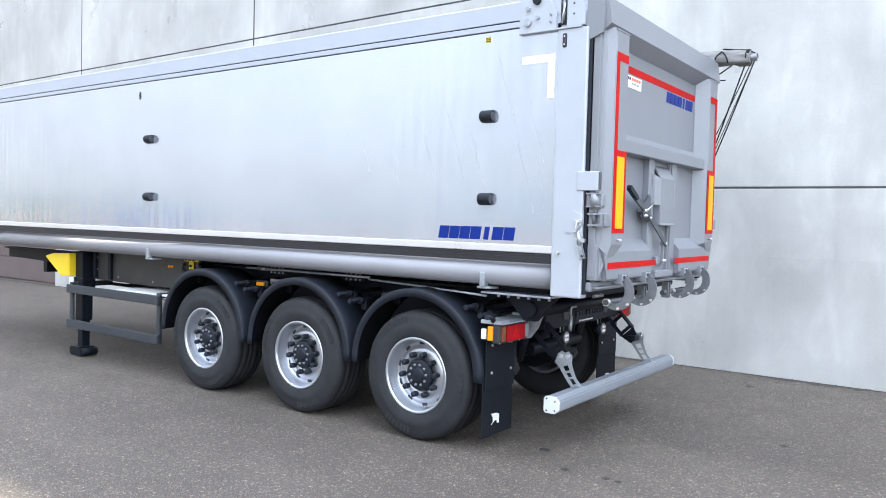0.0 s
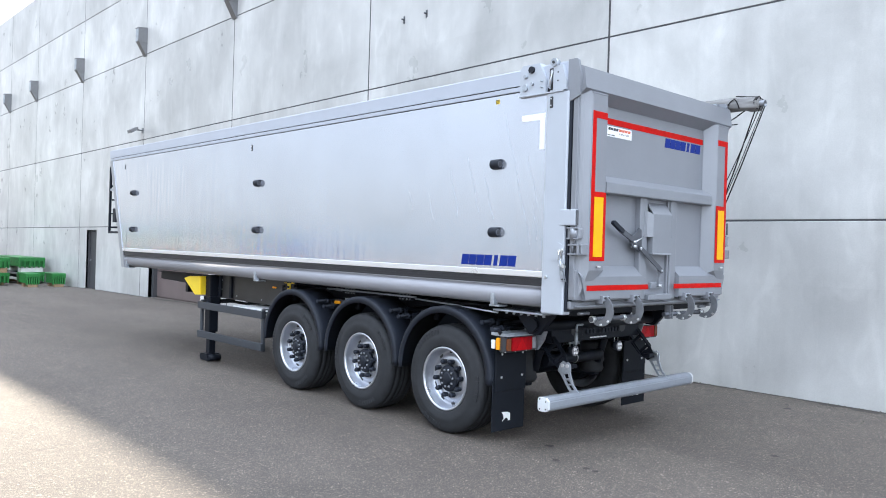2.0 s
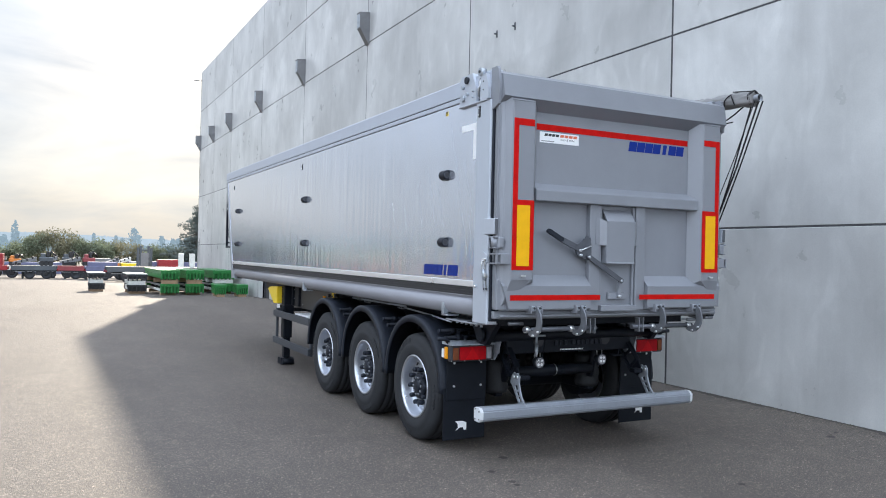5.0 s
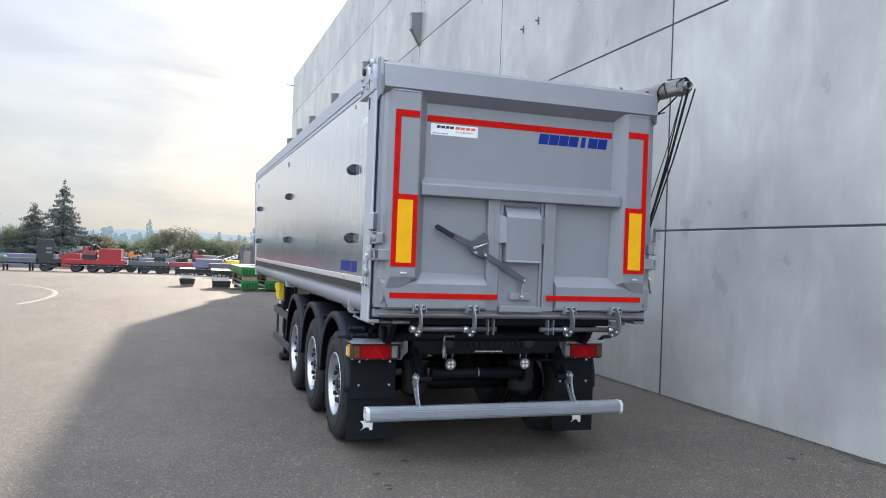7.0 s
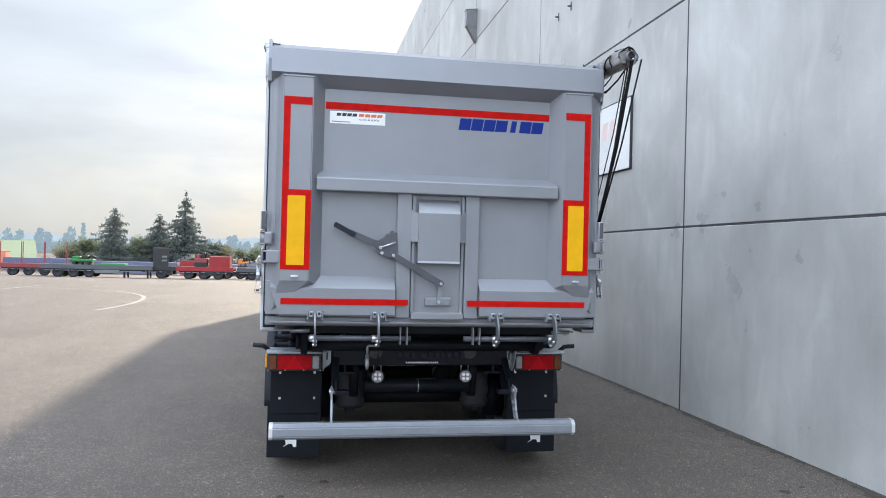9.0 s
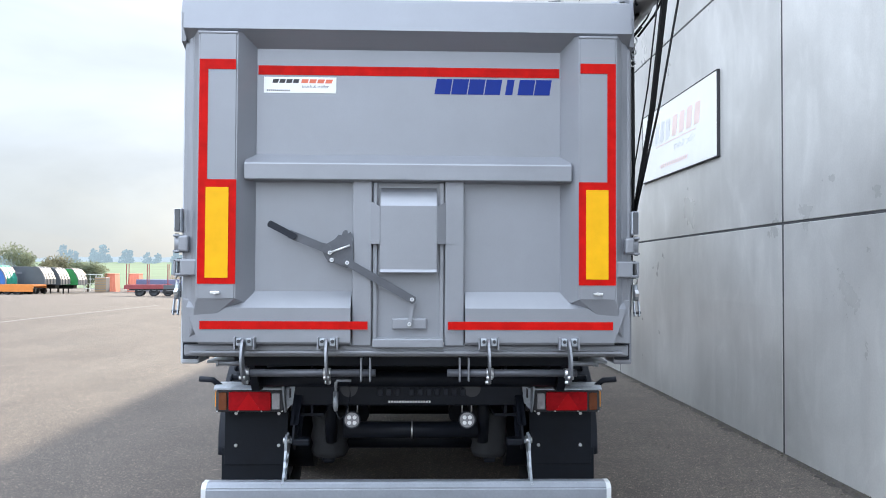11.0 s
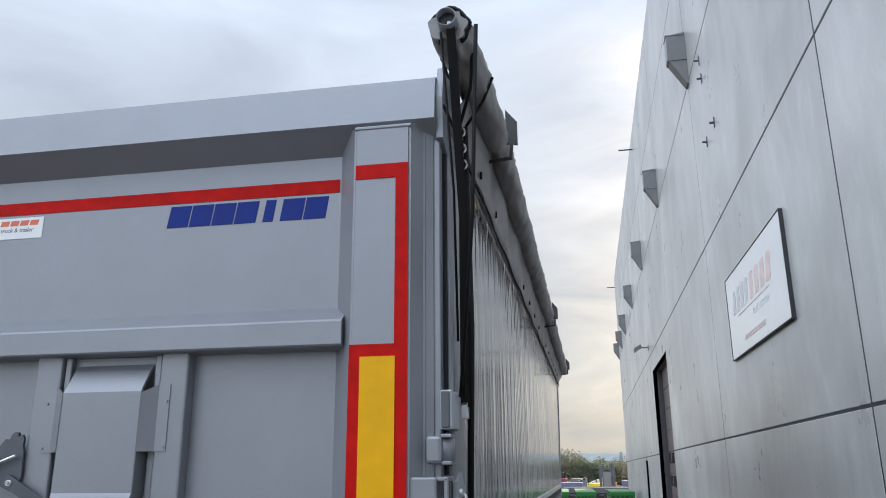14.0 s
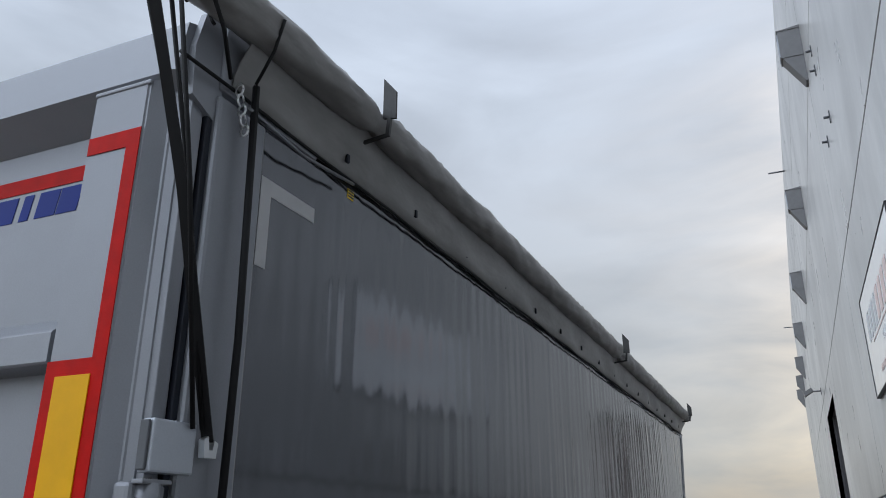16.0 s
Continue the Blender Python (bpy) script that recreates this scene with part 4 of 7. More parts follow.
for y0, y1 in ((-0.93, -0.18), (0.22, 0.95)):
    part("lock_shaft", tube(bmesh.new(), [(-0.12, y0, 1.205), (-0.12, y1, 1.205)], 0.021, 14), LEVER, T)
    for y in (y1 - 0.08, y1 - 0.03) if y0 < 0 else (y0 + 0.07, y0 + 0.12):
        part("shaft_bracket", rbox(-0.15, -0.09, y - 0.005, y + 0.005, 1.16, 1.29, 0.003), HOOK, T)
    for y in (-0.9, -0.45, 0.46, 0.9):
        if y0 < y < y1:
            part("shaft_nut", tube(bmesh.new(), [(-0.12, y - 0.02, 1.205), (-0.12, y + 0.02, 1.205)], 0.03, 6), ZINC, T)
for s in (-1, 1):
    part("shaft_bearing", tube(bmesh.new(), [(-0.15, s * 0.92, 1.255), (-0.15, s * 1.06, 1.255)], 0.014, 12), HOOK, T)

# hinges and latches on the gate sides
for s in (-1, 1):
    def blk(x0, x1, y0, y1, z0, z1, b=0.006):
        return rbox(x0, x1, min(s * y0, s * y1), max(s * y0, s * y1), z0, z1, b)
    part("hinge_plate", blk(-0.2, -0.045, 1.245, 1.285, 1.985, 2.115), POST, T)
    # thin added sheet that gives the hinge plate's rear face a darker tone
    part("hinge_back_face", blk(-0.044, -0.034, 1.25, 1.278, 1.99, 2.11, 0.003), DARK_STEEL, T)
    h1 = part("hinge_block", blk(-0.15, -0.02, 1.2, 1.255, 1.875, 1.965, 0.012), GREY, T)
    part("knuckle", tube(bmesh.new(), [(-0.075, s * 1.255, 1.878), (-0.075, s * 1.255, 1.962)], 0.034, 16), GREY, h1)
    for z in (1.872, 1.958):
        part("lug", blk(-0.13, -0.03, 1.25, 1.285, z, z + 0.012, 0.003), GREY, h1)
        part("pin_end", tube(bmesh.new(), [(-0.06, s * 1.272, z - 0.004), (-0.06, s * 1.272, z + 0.018)], 0.01, 10), INK, h1)
    h2 = part("hinge_block", blk(-0.12, -0.005, 1.15, 1.24, 1.745, 1.835, 0.008), GREY, T)
    for z in (1.745, 1.821):
        part("lug", blk(-0.12, -0.012, 1.235, 1.275, z, z + 0.014, 0.003), GREY, h2)
    part("strap_end", blk(-0.03, -0.012, 1.262, 1.276, 1.748, 1.832, 0.003), GREY, h2)
    part("hinge_pin", tube(bmesh.new(), [(-0.075, s * 1.262, 1.74), (-0.075, s * 1.262, 1.84)], 0.012, 12), DARK_STEEL, h2)
    lp = part("latch_plate", prism(bmesh.new(), [(-0.27, 1.7), (-0.285, 1.72), (-0.285, 1.8), (-0.22, 1.85), (-0.15, 1.815), (-0.15, 1.76), (-0.2, 1.7)], "y", s * 1.275 - 0.008, s * 1.275 + 0.012), POST, T, "pale latch plate")
    for x, z in ((-0.195, 1.775), (-0.165, 1.782)):
        part("bolt", tube(bmesh.new(), [(x, s * 1.28, z), (x, s * 1.3, z)], 0.012, 8), ZINC, lp)
    la = part("latch_rod", tube(bmesh.new(), [(-0.172, s * 1.297, 1.7), (-0.155, s * 1.297, 1.615)], [0.015, 0.017], 10), STEEL, T, "galvanised turnbuckle")
    part("chain_link", tube(bmesh.new(), [(-0.178 + 0.004 * math.sin(a), s * 1.298 + 0.014 * math.sin(a), 1.735 + 0.042 * math.cos(a)) for a in [radians(d) for d in range(0, 361, 30)]], 0.006, 6), ZINC, la)
    part("hook_nose", prism(bmesh.new(), [(-0.19, 1.66), (-0.15, 1.675), (-0.12, 1.655), (-0.125, 1.635), (-0.16, 1.645)], "y", s * 1.297 - 0.01, s * 1.297 + 0.01), ZINC, la)
    for d in (-0.013, 0.013):
        part("fork", prism(bmesh.new(), [(-0.172, 1.62), (-0.142, 1.612), (-0.118, 1.53), (-0.146, 1.522)], "y", s * 1.297 + d - 0.003, s * 1.297 + d + 0.003), STEEL, la)
    part("fork_pin", tube(bmesh.new(), [(-0.132, s * 1.278, 1.545), (-0.132, s * 1.318, 1.545)], 0.008, 8), INK, la)
    sc = part("post_screw", tube(bmesh.new(), [(-0.33, s * 1.274, 1.555), (-0.33, s * 1.296, 1.555)], 0.012, 10), ZINC, T)
    part("gate_skirt", blk(-0.132, -0.06, 1.12, 1.238, 1.378, 1.62, 0.006), GREY, T)
    part("side_flange", blk(-0.125, -0.075, 1.2, 1.243, 1.4, 3.04, 0.004), GREY, T)

# ---- running gear ----
for s in (-1, 1):
    bm = bmesh.new()
    prism(bm, [(-0.75, 0.86), (-0.75, 1.2), (-9.6, 1.2), (-9.6, 1.08), (-7.4, 1.02), (-6.4, 0.86)], "y", s * 0.62 - 0.008, s * 0.62 + 0.008)
    box(bm, -7.0, -0.75, s * 0.62 - 0.075, s * 0.62 + 0.075, 0.845, 0.862), box(bm, -9.6, -0.75, s * 0.62 - 0.075, s * 0.62 + 0.075, 1.2, 1.216)
    part("chassis_rail", bm, CHASSIS, T)
    # inner web panel behind the side guard
    pan = part("side_panel", rbox(-7.0, -4.75, s * 0.9 - 0.006, s * 0.9 + 0.006, 0.93, 1.31, 0.003, 1), PANEL, T, "dusty dark panel over the side guard")
    for x, z in ((-6.75, 1.2), (-6.75, 1.06), (-6.3, 0.99), (-5.6, 0.98), (-5.1, 1.06), (-5.1, 1.02), (-5.7, 1.25)):
        part("rivet", tube(bmesh.new(), [(x, s * 0.904, z), (x, s * 0.915, z)], 0.011, 8), HOOK, pan)
    for x in (-6.78, -6.45):
        part("stiffener", rbox(x - 0.03, x + 0.03, s * 0.92 - 0.02, s * 0.92 + 0.02, 0.95, 1.3, 0.006), CHASSIS, pan)
for x in (-0.95, -2.3, -3.6, -5.2, -6.8, -8.6):
    part("cross_member", rbox(x - 0.05, x + 0.05, -0.61, 0.61, 0.9, 1.18, 0.008), CHASSIS, T)
part("end_beam", rbox(-0.78, -0.7, -0.72, 0.72, 0.92, 1.13, 0.01), CHASSIS, T, "black end beam with holes and a small plate")
for y in (-0.38, 0.4):
    part("beam_hole", tube(bmesh.new(), [(-0.702, y, 1.03), (-0.692, y, 1.03)], 0.055, 20), INK, T)
bm = bmesh.new()
for k in range(16):
    box(bm, -0.7, -0.698, -0.13 + k * 0.017, -0.119 + k * 0.017, 0.938, 0.951)
tagged(part("print", bm, WHITE, T), "row of small white bars", kind="stuff")
for y0, n in ((-0.2, 3), (0.0, 3), (0.16, 4)):
    for k in range(n):
        part("socket", rbox(-0.705, -0.685, y0 + k * 0.055, y0 + k * 0.055 + 0.035, 0.985, 1.03, 0.006), PLASTIC, T)
pin = part("spring_pin", tube(bmesh.new(), [(-0.62, -0.455, 1.02), (-0.62, -0.455, 0.93), (-0.62, -0.455, 0.9)], [0.017, 0.017, 0.01], 12), STEEL, T, "galvanised spring pin")
part("pin_handle", tube(bmesh.new(), [(-0.62, -0.455, 1.0), (-0.62, -0.455, 1.075), (-0.62, -0.445, 1.09), (-0.62, -0.36, 1.09)], 0.01, 8), STEEL, pin)
part("cable", tube(bmesh.new(), [(-0.62, -0.455, 0.9), (-0.62, -0.43, 0.85), (-0.62, -0.39, 0.88), (-0.62, -0.365, 1.0), (-0.62, -0.37, 1.08)], 0.004, 6), PLASTIC, T)
for y in (-0.36, 0.37):
    rl = part("reversing_lamp", tube(bmesh.new(), [(-0.78, y, 0.83), (-0.7, y, 0.83)], [0.035, 0.056], 18), PLASTIC, T, "round black reversing lamp")
    part("lens", tube(bmesh.new(), [(-0.702, y, 0.83), (-0.694, y, 0.83)], 0.047, 18), LENS_CLEAR, rl, "clear ribbed lens")
    for k in range(4):
        a = radians(45 + 90 * k)
        part("diode", tube(bmesh.new(), [(-0.696, y + 0.024 * math.cos(a), 0.83 + 0.024 * math.sin(a)), (-0.69, y + 0.024 * math.cos(a), 0.83 + 0.024 * math.sin(a))], 0.013, 10), WHITE, rl)
    part("bail", tube(bmesh.new(), [(-0.74, y - 0.03, 0.87), (-0.74, y - 0.03, 0.92), (-0.74, y + 0.03, 0.92), (-0.74, y + 0.03, 0.87)], 0.006, 6), ZINC, rl)

# axles, air springs, tank
AXLES = (-1.585, -2.91, -4.265)
for x in AXLES:
    part("axle", tube(bmesh.new(), [(x, -0.95, 0.52), (x, 0.95, 0.52)], 0.07, 18), CHASSIS, T)
    for s in (-1, 1):
        bm = bmesh.new()
        lathe(bm, [(0.11, 0), (0.13, 0.04), (0.115, 0.09), (0.135, 0.13), (0.12, 0.2), (0.13, 0.3), (0.1, 0.33)], 24)
        bmesh.ops.rotate(bm, verts=bm.verts[:], cent=(0, 0, 0), matrix=Matrix.Rotation(radians(90), 3, "X"))
        bmesh.ops.translate(bm, verts=bm.verts[:], vec=(x + 0.42, s * 0.55, 0.5))
        part("air_spring", bm, RUBBER, T)
        part("trailing_arm", rbox(x - 0.5, x + 0.5, s * 0.55 - 0.04, s * 0.55 + 0.04, 0.46, 0.56, 0.015), CHASSIS, T)
        part("brake_drum", tube(bmesh.new(), [(x, s * 0.7, 0.52), (x, s * 0.9, 0.52)], 0.2, 28), CHASSIS, T)
part("air_tank", tube(bmesh.new(), [(-1.0, -0.44, 0.705), (-1.0, 0.46, 0.705)], 0.055, 22), CHASSIS, T)
part("tank_band", tube(bmesh.new(), [(-1.0, 0.012, 0.705), (-1.0, 0.022, 0.705)], 0.058, 22), ZINC, T, "bright tank band")
for y in (-0.66, 0.62):
    part("damper", tube(bmesh.new(), [(-1.05, y * 0.8, 0.62), (-0.95, y * 0.8, 0.95)], 0.04, 12), CHASSIS, T)
    part("brake_chamber", tube(bmesh.new(), [(-1.9, y * 0.6, 0.68), (-1.7, y * 0.6, 0.68)], 0.08, 18), CHASSIS, T)

# wheels: built once, outside towards -y
TYRE_PROFILE = [(0.292, -0.16), (0.3, -0.175), (0.33, -0.186), (0.37, -0.193), (0.405, -0.194), (0.412, -0.19), (0.45, -0.188), (0.485, -0.178), (0.508, -0.16), (0.516, -0.135), (0.517, -0.105),
                (0.512, -0.1), (0.512, -0.09), (0.521, -0.085), (0.522, -0.035), (0.514, -0.03), (0.514, -0.02), (0.523, -0.015), (0.523, 0.015), (0.514, 0.02), (0.514, 0.03), (0.522, 0.035), (0.521, 0.085), (0.512, 0.09), (0.512, 0.1),
                (0.517, 0.105), (0.516, 0.135), (0.508, 0.16), (0.485, 0.178), (0.45, 0.188), (0.405, 0.194), (0.33, 0.186), (0.292, 0.16)]
TYRE_MESH = mesh_of("tyre", lathe(bmesh.new(), TYRE_PROFILE, 64, True), RUBBER)
rim = bmesh.new()
lathe(rim, [(0.292, 0.15), (0.292, -0.155), (0.306, -0.172), (0.306, -0.181), (0.298, -0.186), (0.285, -0.182), (0.28, -0.17), (0.274, -0.11), (0.268, -0.078), (0.256, -0.066), (0.238, -0.068), (0.216, -0.09), (0.198, -0.1), (0.12, -0.102), (0.12, -0.085), (0.2, -0.08), (0.25, -0.04), (0.258, 0.15)], 64, True)
RIM_MESH = mesh_of("wheel", rim, RIM)
bm = bmesh.new()
for start, count in ((60, 9), (190, 7), (300, 6)):
    for k in range(count):
        a0 = radians(start + k * 5.2)
        prism(bm, [(r * math.cos(a0 + d), r * math.sin(a0 + d)) for r, d in ((0.425, 0.0), (0.425, 0.062), (0.47, 0.06), (0.47, 0.01))], "y", -0.1915, -0.182)
MARK_MESH = mesh_of("sidewall_print", bm, RUBBER)
HOLE_MESH = mesh_of("hand_hole", lathe(bmesh.new(), [(0.0, -0.004), (0.025, -0.004), (0.029, 0.002), (0.0, 0.006)], 14), INK)
NUT_MESH = mesh_of("nut_cap", lathe(bmesh.new(), [(0.0, -0.06), (0.017, -0.06), (0.022, -0.054), (0.024, -0.018), (0.02, -0.014), (0.021, 0.0), (0.026, 0.002), (0.026, 0.012), (0.0, 0.012)], 12), PLASTIC)
HUB_MESH = mesh_of("hub", lathe(bmesh.new(), [(0.0, -0.156), (0.046, -0.156), (0.053, -0.152), (0.056, -0.143), (0.062, -0.14), (0.1, -0.14), (0.118, -0.134), (0.125, -0.126), (0.127, -0.09), (0.0, -0.09)], 32), PLASTIC)
BOLT_MESH = mesh_of("hub_bolt", lathe(bmesh.new(), [(0.0, -0.012), (0.011, -0.012), (0.013, 0.0), (0.0, 0.0)], 6), HOOK)
for x in AXLES:
    for s in (-1, 1):
        w = put("wheel", RIM_MESH, T, pose(x, s * 1.045, 0.52, 0, random.uniform(0, 360) if s < 0 else 0, 0 if s < 0 else 180), "silver steel wheel with black nut caps")
        put("tyre", TYRE_MESH, w, None, "black wide truck tyre")
        tagged(put("sidewall_print", MARK_MESH, w), kind="stuff")
        put("hub", HUB_MESH, w)
        for k in range(10):
            a = 2 * math.pi * k / 10
            put("nut_cap", NUT_MESH, w, pose(0.165 * math.cos(a), -0.101, 0.165 * math.sin(a)))
            put("hub_bolt", BOLT_MESH, w, pose(0.082 * math.cos(a), -0.14, 0.082 * math.sin(a)))
            put("hand_hole", HOLE_MESH, w, pose(0.247 * math.cos(a + 0.31), -0.066, 0.247 * math.sin(a + 0.31)))

# mudguards: rounded shells with a rolled edge
for x in AXLES:
    for s in (-1, 1):
        bm = bmesh.new()
        sec = [(-0.035, -1.25), (-0.035, -1.262), (0.022, -1.264), (0.032, -1.252), (0.034, -1.2), (0.034, -0.86), (0.02, -0.86), (0.02, -1.235), (0.0, -1.25)]
        rings = []
        for k in range(33):
            a = radians(-3 + 186 * k / 32)
            rings.append([bm.verts.new((x - 0.008 + (0.617 + r) * math.cos(a), -s * y, 0.585 + (0.6 + r) * math.sin(a))) for r, y in sec])
        for u, v in zip(rings, rings[1:]):
            for k in range(len(sec)):
                bm.faces.new((u[k], u[(k + 1) % len(sec)], v[(k + 1) % len(sec)], v[k])).smooth = True
        bm.faces.new(rings[0]), bm.faces.new(rings[-1][::-1])
        bmesh.ops.recalc_face_normals(bm, faces=bm.faces[:])
        mg = part("mudguard", bm, PLASTIC, T, "rounded black plastic mudguard")
        for d, z in ((0.42, 1.1), (-0.4, 1.13), (0.55, 1.05)):
            st = part("stay", tube(bmesh.new(), [(x + 0.03 + d, s * 1.19, z), (x + 0.03 + d, s * 0.65, z + 0.02)], 0.019, 10), CHASSIS, mg)
            part("end_plug", tube(bmesh.new(), [(x + 0.03 + d, s * 1.185, z), (x + 0.03 + d, s * 1.202, z)], [0.024, 0.02], 12), PLASTIC, st)
            part("collar", tube(bmesh.new(), [(x + 0.03 + d, s * 1.08, z), (x + 0.03 + d, s * 1.03, z)], 0.03, 12), PLASTIC, st)
            part("clip", rbox(x + 0.03 + d - 0.03, x + 0.03 + d + 0.03, s * 1.0 - 0.02, s * 1.0 + 0.02, z - 0.09, z + 0.01, 0.008), PLASTIC, st)

IVORY_CAP = mat("pale end cap", (0.62, 0.63, 0.64), 0.5, 0, 0.06, 8)

# flaps, lamp boards and under-run bar
for s in (-1, 1):
    fl = part("mud_flap", rbox(-0.947, -0.937, min(s * 0.8, s * 1.235), max(s * 0.8, s * 1.235), 0.13, 0.6, 0.003, 1), FLAP, T, "black rubber mud flap with a plain white mark")
    part("flap_plate", rbox(-0.937, -0.925, min(s * 0.8, s * 1.215), max(s * 0.8, s * 1.215), 0.49, 0.87, 0.005), FLAP, fl)
    for y in (0.86, 1.14):
        for z in (0.62, 0.83):
            part("bolt", tube(bmesh.new(), [(-0.93, s * y, z), (-0.917, s * y, z)], 0.011, 8), ZINC, fl)
    bm = bmesh.new()
    prism(bm, [(s * 1.05 - 0.055, 0.215), (s * 1.05 - 0.03, 0.235), (s * 1.05 - 0.035, 0.27), (s * 1.05 - 0.06, 0.3), (s * 1.05 + 0.02, 0.295), (s * 1.05 + 0.055, 0.28), (s * 1.05 + 0.055, 0.215), (s * 1.05 + 0.03, 0.215), (s * 1.05 + 0.02, 0.24), (s * 1.05 - 0.01, 0.24)], "x", -0.937, -0.9335)
    part("white_mark", bm, WHITE, fl)
    # lamp board
    bm = bmesh.new()
    prism(bm, [(-0.96, 1.032), (-0.8, 1.032), (-0.775, 1.016), (-0.775, 1.006), (-0.96, 1.006)], "y", s * 0.77, s * 1.25)
    lb = part("lamp_bracket", bm, STEEL, T, "galvanised lamp bracket")
    part("cheek", prism(bmesh.new(), [(-0.96, 0.88), (-0.79, 0.86), (-0.72, 0.95), (-0.68, 1.06), (-0.69, 1.1), (-0.8, 1.05), (-0.96, 1.05)], "y", s * 0.795 - 0.005, s * 0.795 + 0.005), STEEL, lb)
    part("end_box", prism(bmesh.new(), [(s * 0.795, 0.872), (s * 0.795, 1.03), (s * 0.735, 1.062), (s * 0.735, 0.93)], "x", -0.93, -0.797), STEEL, lb)
    part("slot", prism(bmesh.new(), [(s * 0.772, 0.95), (s * 0.772, 1.01), (s * 0.76, 1.016), (s * 0.76, 0.955)], "x", -0.798, -0.795), INK, lb)
    tl = part("tail_lamp", rbox(-0.87, -0.8, min(s * 0.805, s * 1.245), max(s * 0.805, s * 1.245), 0.858, 1.004, 0.016), INK, T, "rectangular tail lamp in a dark housing")

    def cell(y0, y1, z0, z1, x=-0.786):
        """A lens with well-rounded upright edges."""
        a, b = min(s * y0, s * y1), max(s * y0, s * y1)
        bm = rbox(-0.806, x, a, b, z0, z1, 0.003, 1)
        bmesh.ops.bevel(bm, geom=[e for e in bm.edges if abs(e.verts[0].co.x - e.verts[1].co.x) > 0.005 and len(e.link_faces) == 2], offset=0.012, segments=3, affect="EDGES")
        return bm
    part("red_lens", cell(0.888, 1.158, 0.872, 0.992, -0.785), LENS_RED, tl, "red lens")
    part("amber_lens", cell(1.17, 1.222, 0.876, 0.988), LENS_AMBER, tl, "amber lens")
    part("clear_lens", cell(0.83, 0.882, 0.88, 0.984), LENS_CLEAR, tl, "clear lens")
    part("triangle", prism(bmesh.new(), [(s * 1.03 - 0.075, 0.878), (s * 1.03 + 0.075, 0.878), (s * 1.03, 0.985)], "x", -0.79, -0.7838), LENS_RED2, tl, "red triangular reflector")
    for y in (0.818, 0.95, 1.1, 1.234):
        part("screw", tube(bmesh.new(), [(-0.802, s * y, 0.866), (-0.798, s * y, 0.866)], 0.005, 8), ZINC, tl)
    part("side_lamp", rbox(-0.895, -0.853, s * 1.25 - 0.012, s * 1.25 + 0.012, 0.882, 0.988, 0.006), MARKER_AMBER, tl, "amber side lamp")
    part("white_plate", rbox(-0.95, -0.91, s * 1.25 - 0.01, s * 1.25 + 0.01, 0.888, 0.966, 0.004), WHITE, tl)
    part("lamp_horn", tube(bmesh.new(), [(-0.86, s * 1.22, 1.01), (-0.85, s * 1.275, 1.06), (-0.84, s * 1.36, 1.068)], 0.019, 8), PLASTIC, T, "short rubber arm")
    # under-run arms: two black plates with windows, then a galvanised plate
    y0 = s * 0.7
    p0, p1 = Vector((-0.9, 1.09)), Vector((-0.535, 0.705))
    along = (p1 - p0).normalized()
    wide = Vector((-along.y, along.x)) * 0.075
    ua = part("bar_arm", prism(bmesh.new(), [tuple(p1 + wide - along * 0.1), tuple(p1 + wide * 0.6), tuple(p1 - wide * 0.6), tuple(p1 - wide - along * 0.1)], "y", y0 - 0.006, y0 + 0.006), CHASSIS, T, "black folding arm with cut windows")
    for side in (-1, 1):
        e0, e1 = p0 + wide * side, p1 + wide * side - along * 0.1
        inner = wide * side * -0.34
        part("web", prism(bmesh.new(), [tuple(e0), tuple(e1), tuple(e1 + inner), tuple(e0 + inner)], "y", y0 - 0.006, y0 + 0.006), CHASSIS, ua)
        part("flange", prism(bmesh.new(), [tuple(e0), tuple(e1), tuple(e1 + inner * 0.4), tuple(e0 + inner * 0.4)], "y", y0 - 0.026, y0 + 0.026), CHASSIS, ua)
    for f in (0.02, 0.5, 0.74):
        c = p0.lerp(p1, f)
        part("web_bridge", prism(bmesh.new(), [tuple(c + wide), tuple(c + wide + along * (0.16 if f < 0.1 else 0.03)), tuple(c - wide + along * (0.16 if f < 0.1 else 0.03)), tuple(c - wide)], "y", y0 - 0.005, y0 + 0.005), CHASSIS, ua)
    lo = [(-0.575, 0.76), (-0.545, 0.785), (-0.515, 0.77), (-0.49, 0.785), (-0.46, 0.755), (-0.46, 0.71)]
    y1 = y0 + s * 0.035
    ga = part("bar_arm", prism(bmesh.new(), lo + [(-0.462, 0.69), (-0.56, 0.655), (-0.6, 0.69)], "y", y1 - 0.007, y1 + 0.007), STEEL, T, "galvanised arm plate with cut-outs")
    front = [(-0.462, 0.69), (-0.44, 0.63), (-0.42, 0.585), (-0.375, 0.535), (-0.345, 0.52)]
    back = [(-0.56, 0.655), (-0.53, 0.61), (-0.5, 0.57), (-0.455, 0.51), (-0.42, 0.485)]
    for k in range(4):
        for (a0, a1), (c0, c1) in (((front[k], front[k + 1]), (back[k], back[k + 1])), ((back[k], back[k + 1]), (front[k], front[k + 1]))):
            in0 = (a0[0] + 0.27 * (c0[0] - a0[0]), a0[1] + 0.27 * (c0[1] - a0[1]))
            in1 = (a1[0] + 0.27 * (c1[0] - a1[0]), a1[1] + 0.27 * (c1[1] - a1[1]))
            part("edge_strip", prism(bmesh.new(), [a0, a1, in1, in0], "y", y1 - 0.007, y1 + 0.007), STEEL, ga)
        m0, m1 = 0.68, 1.0
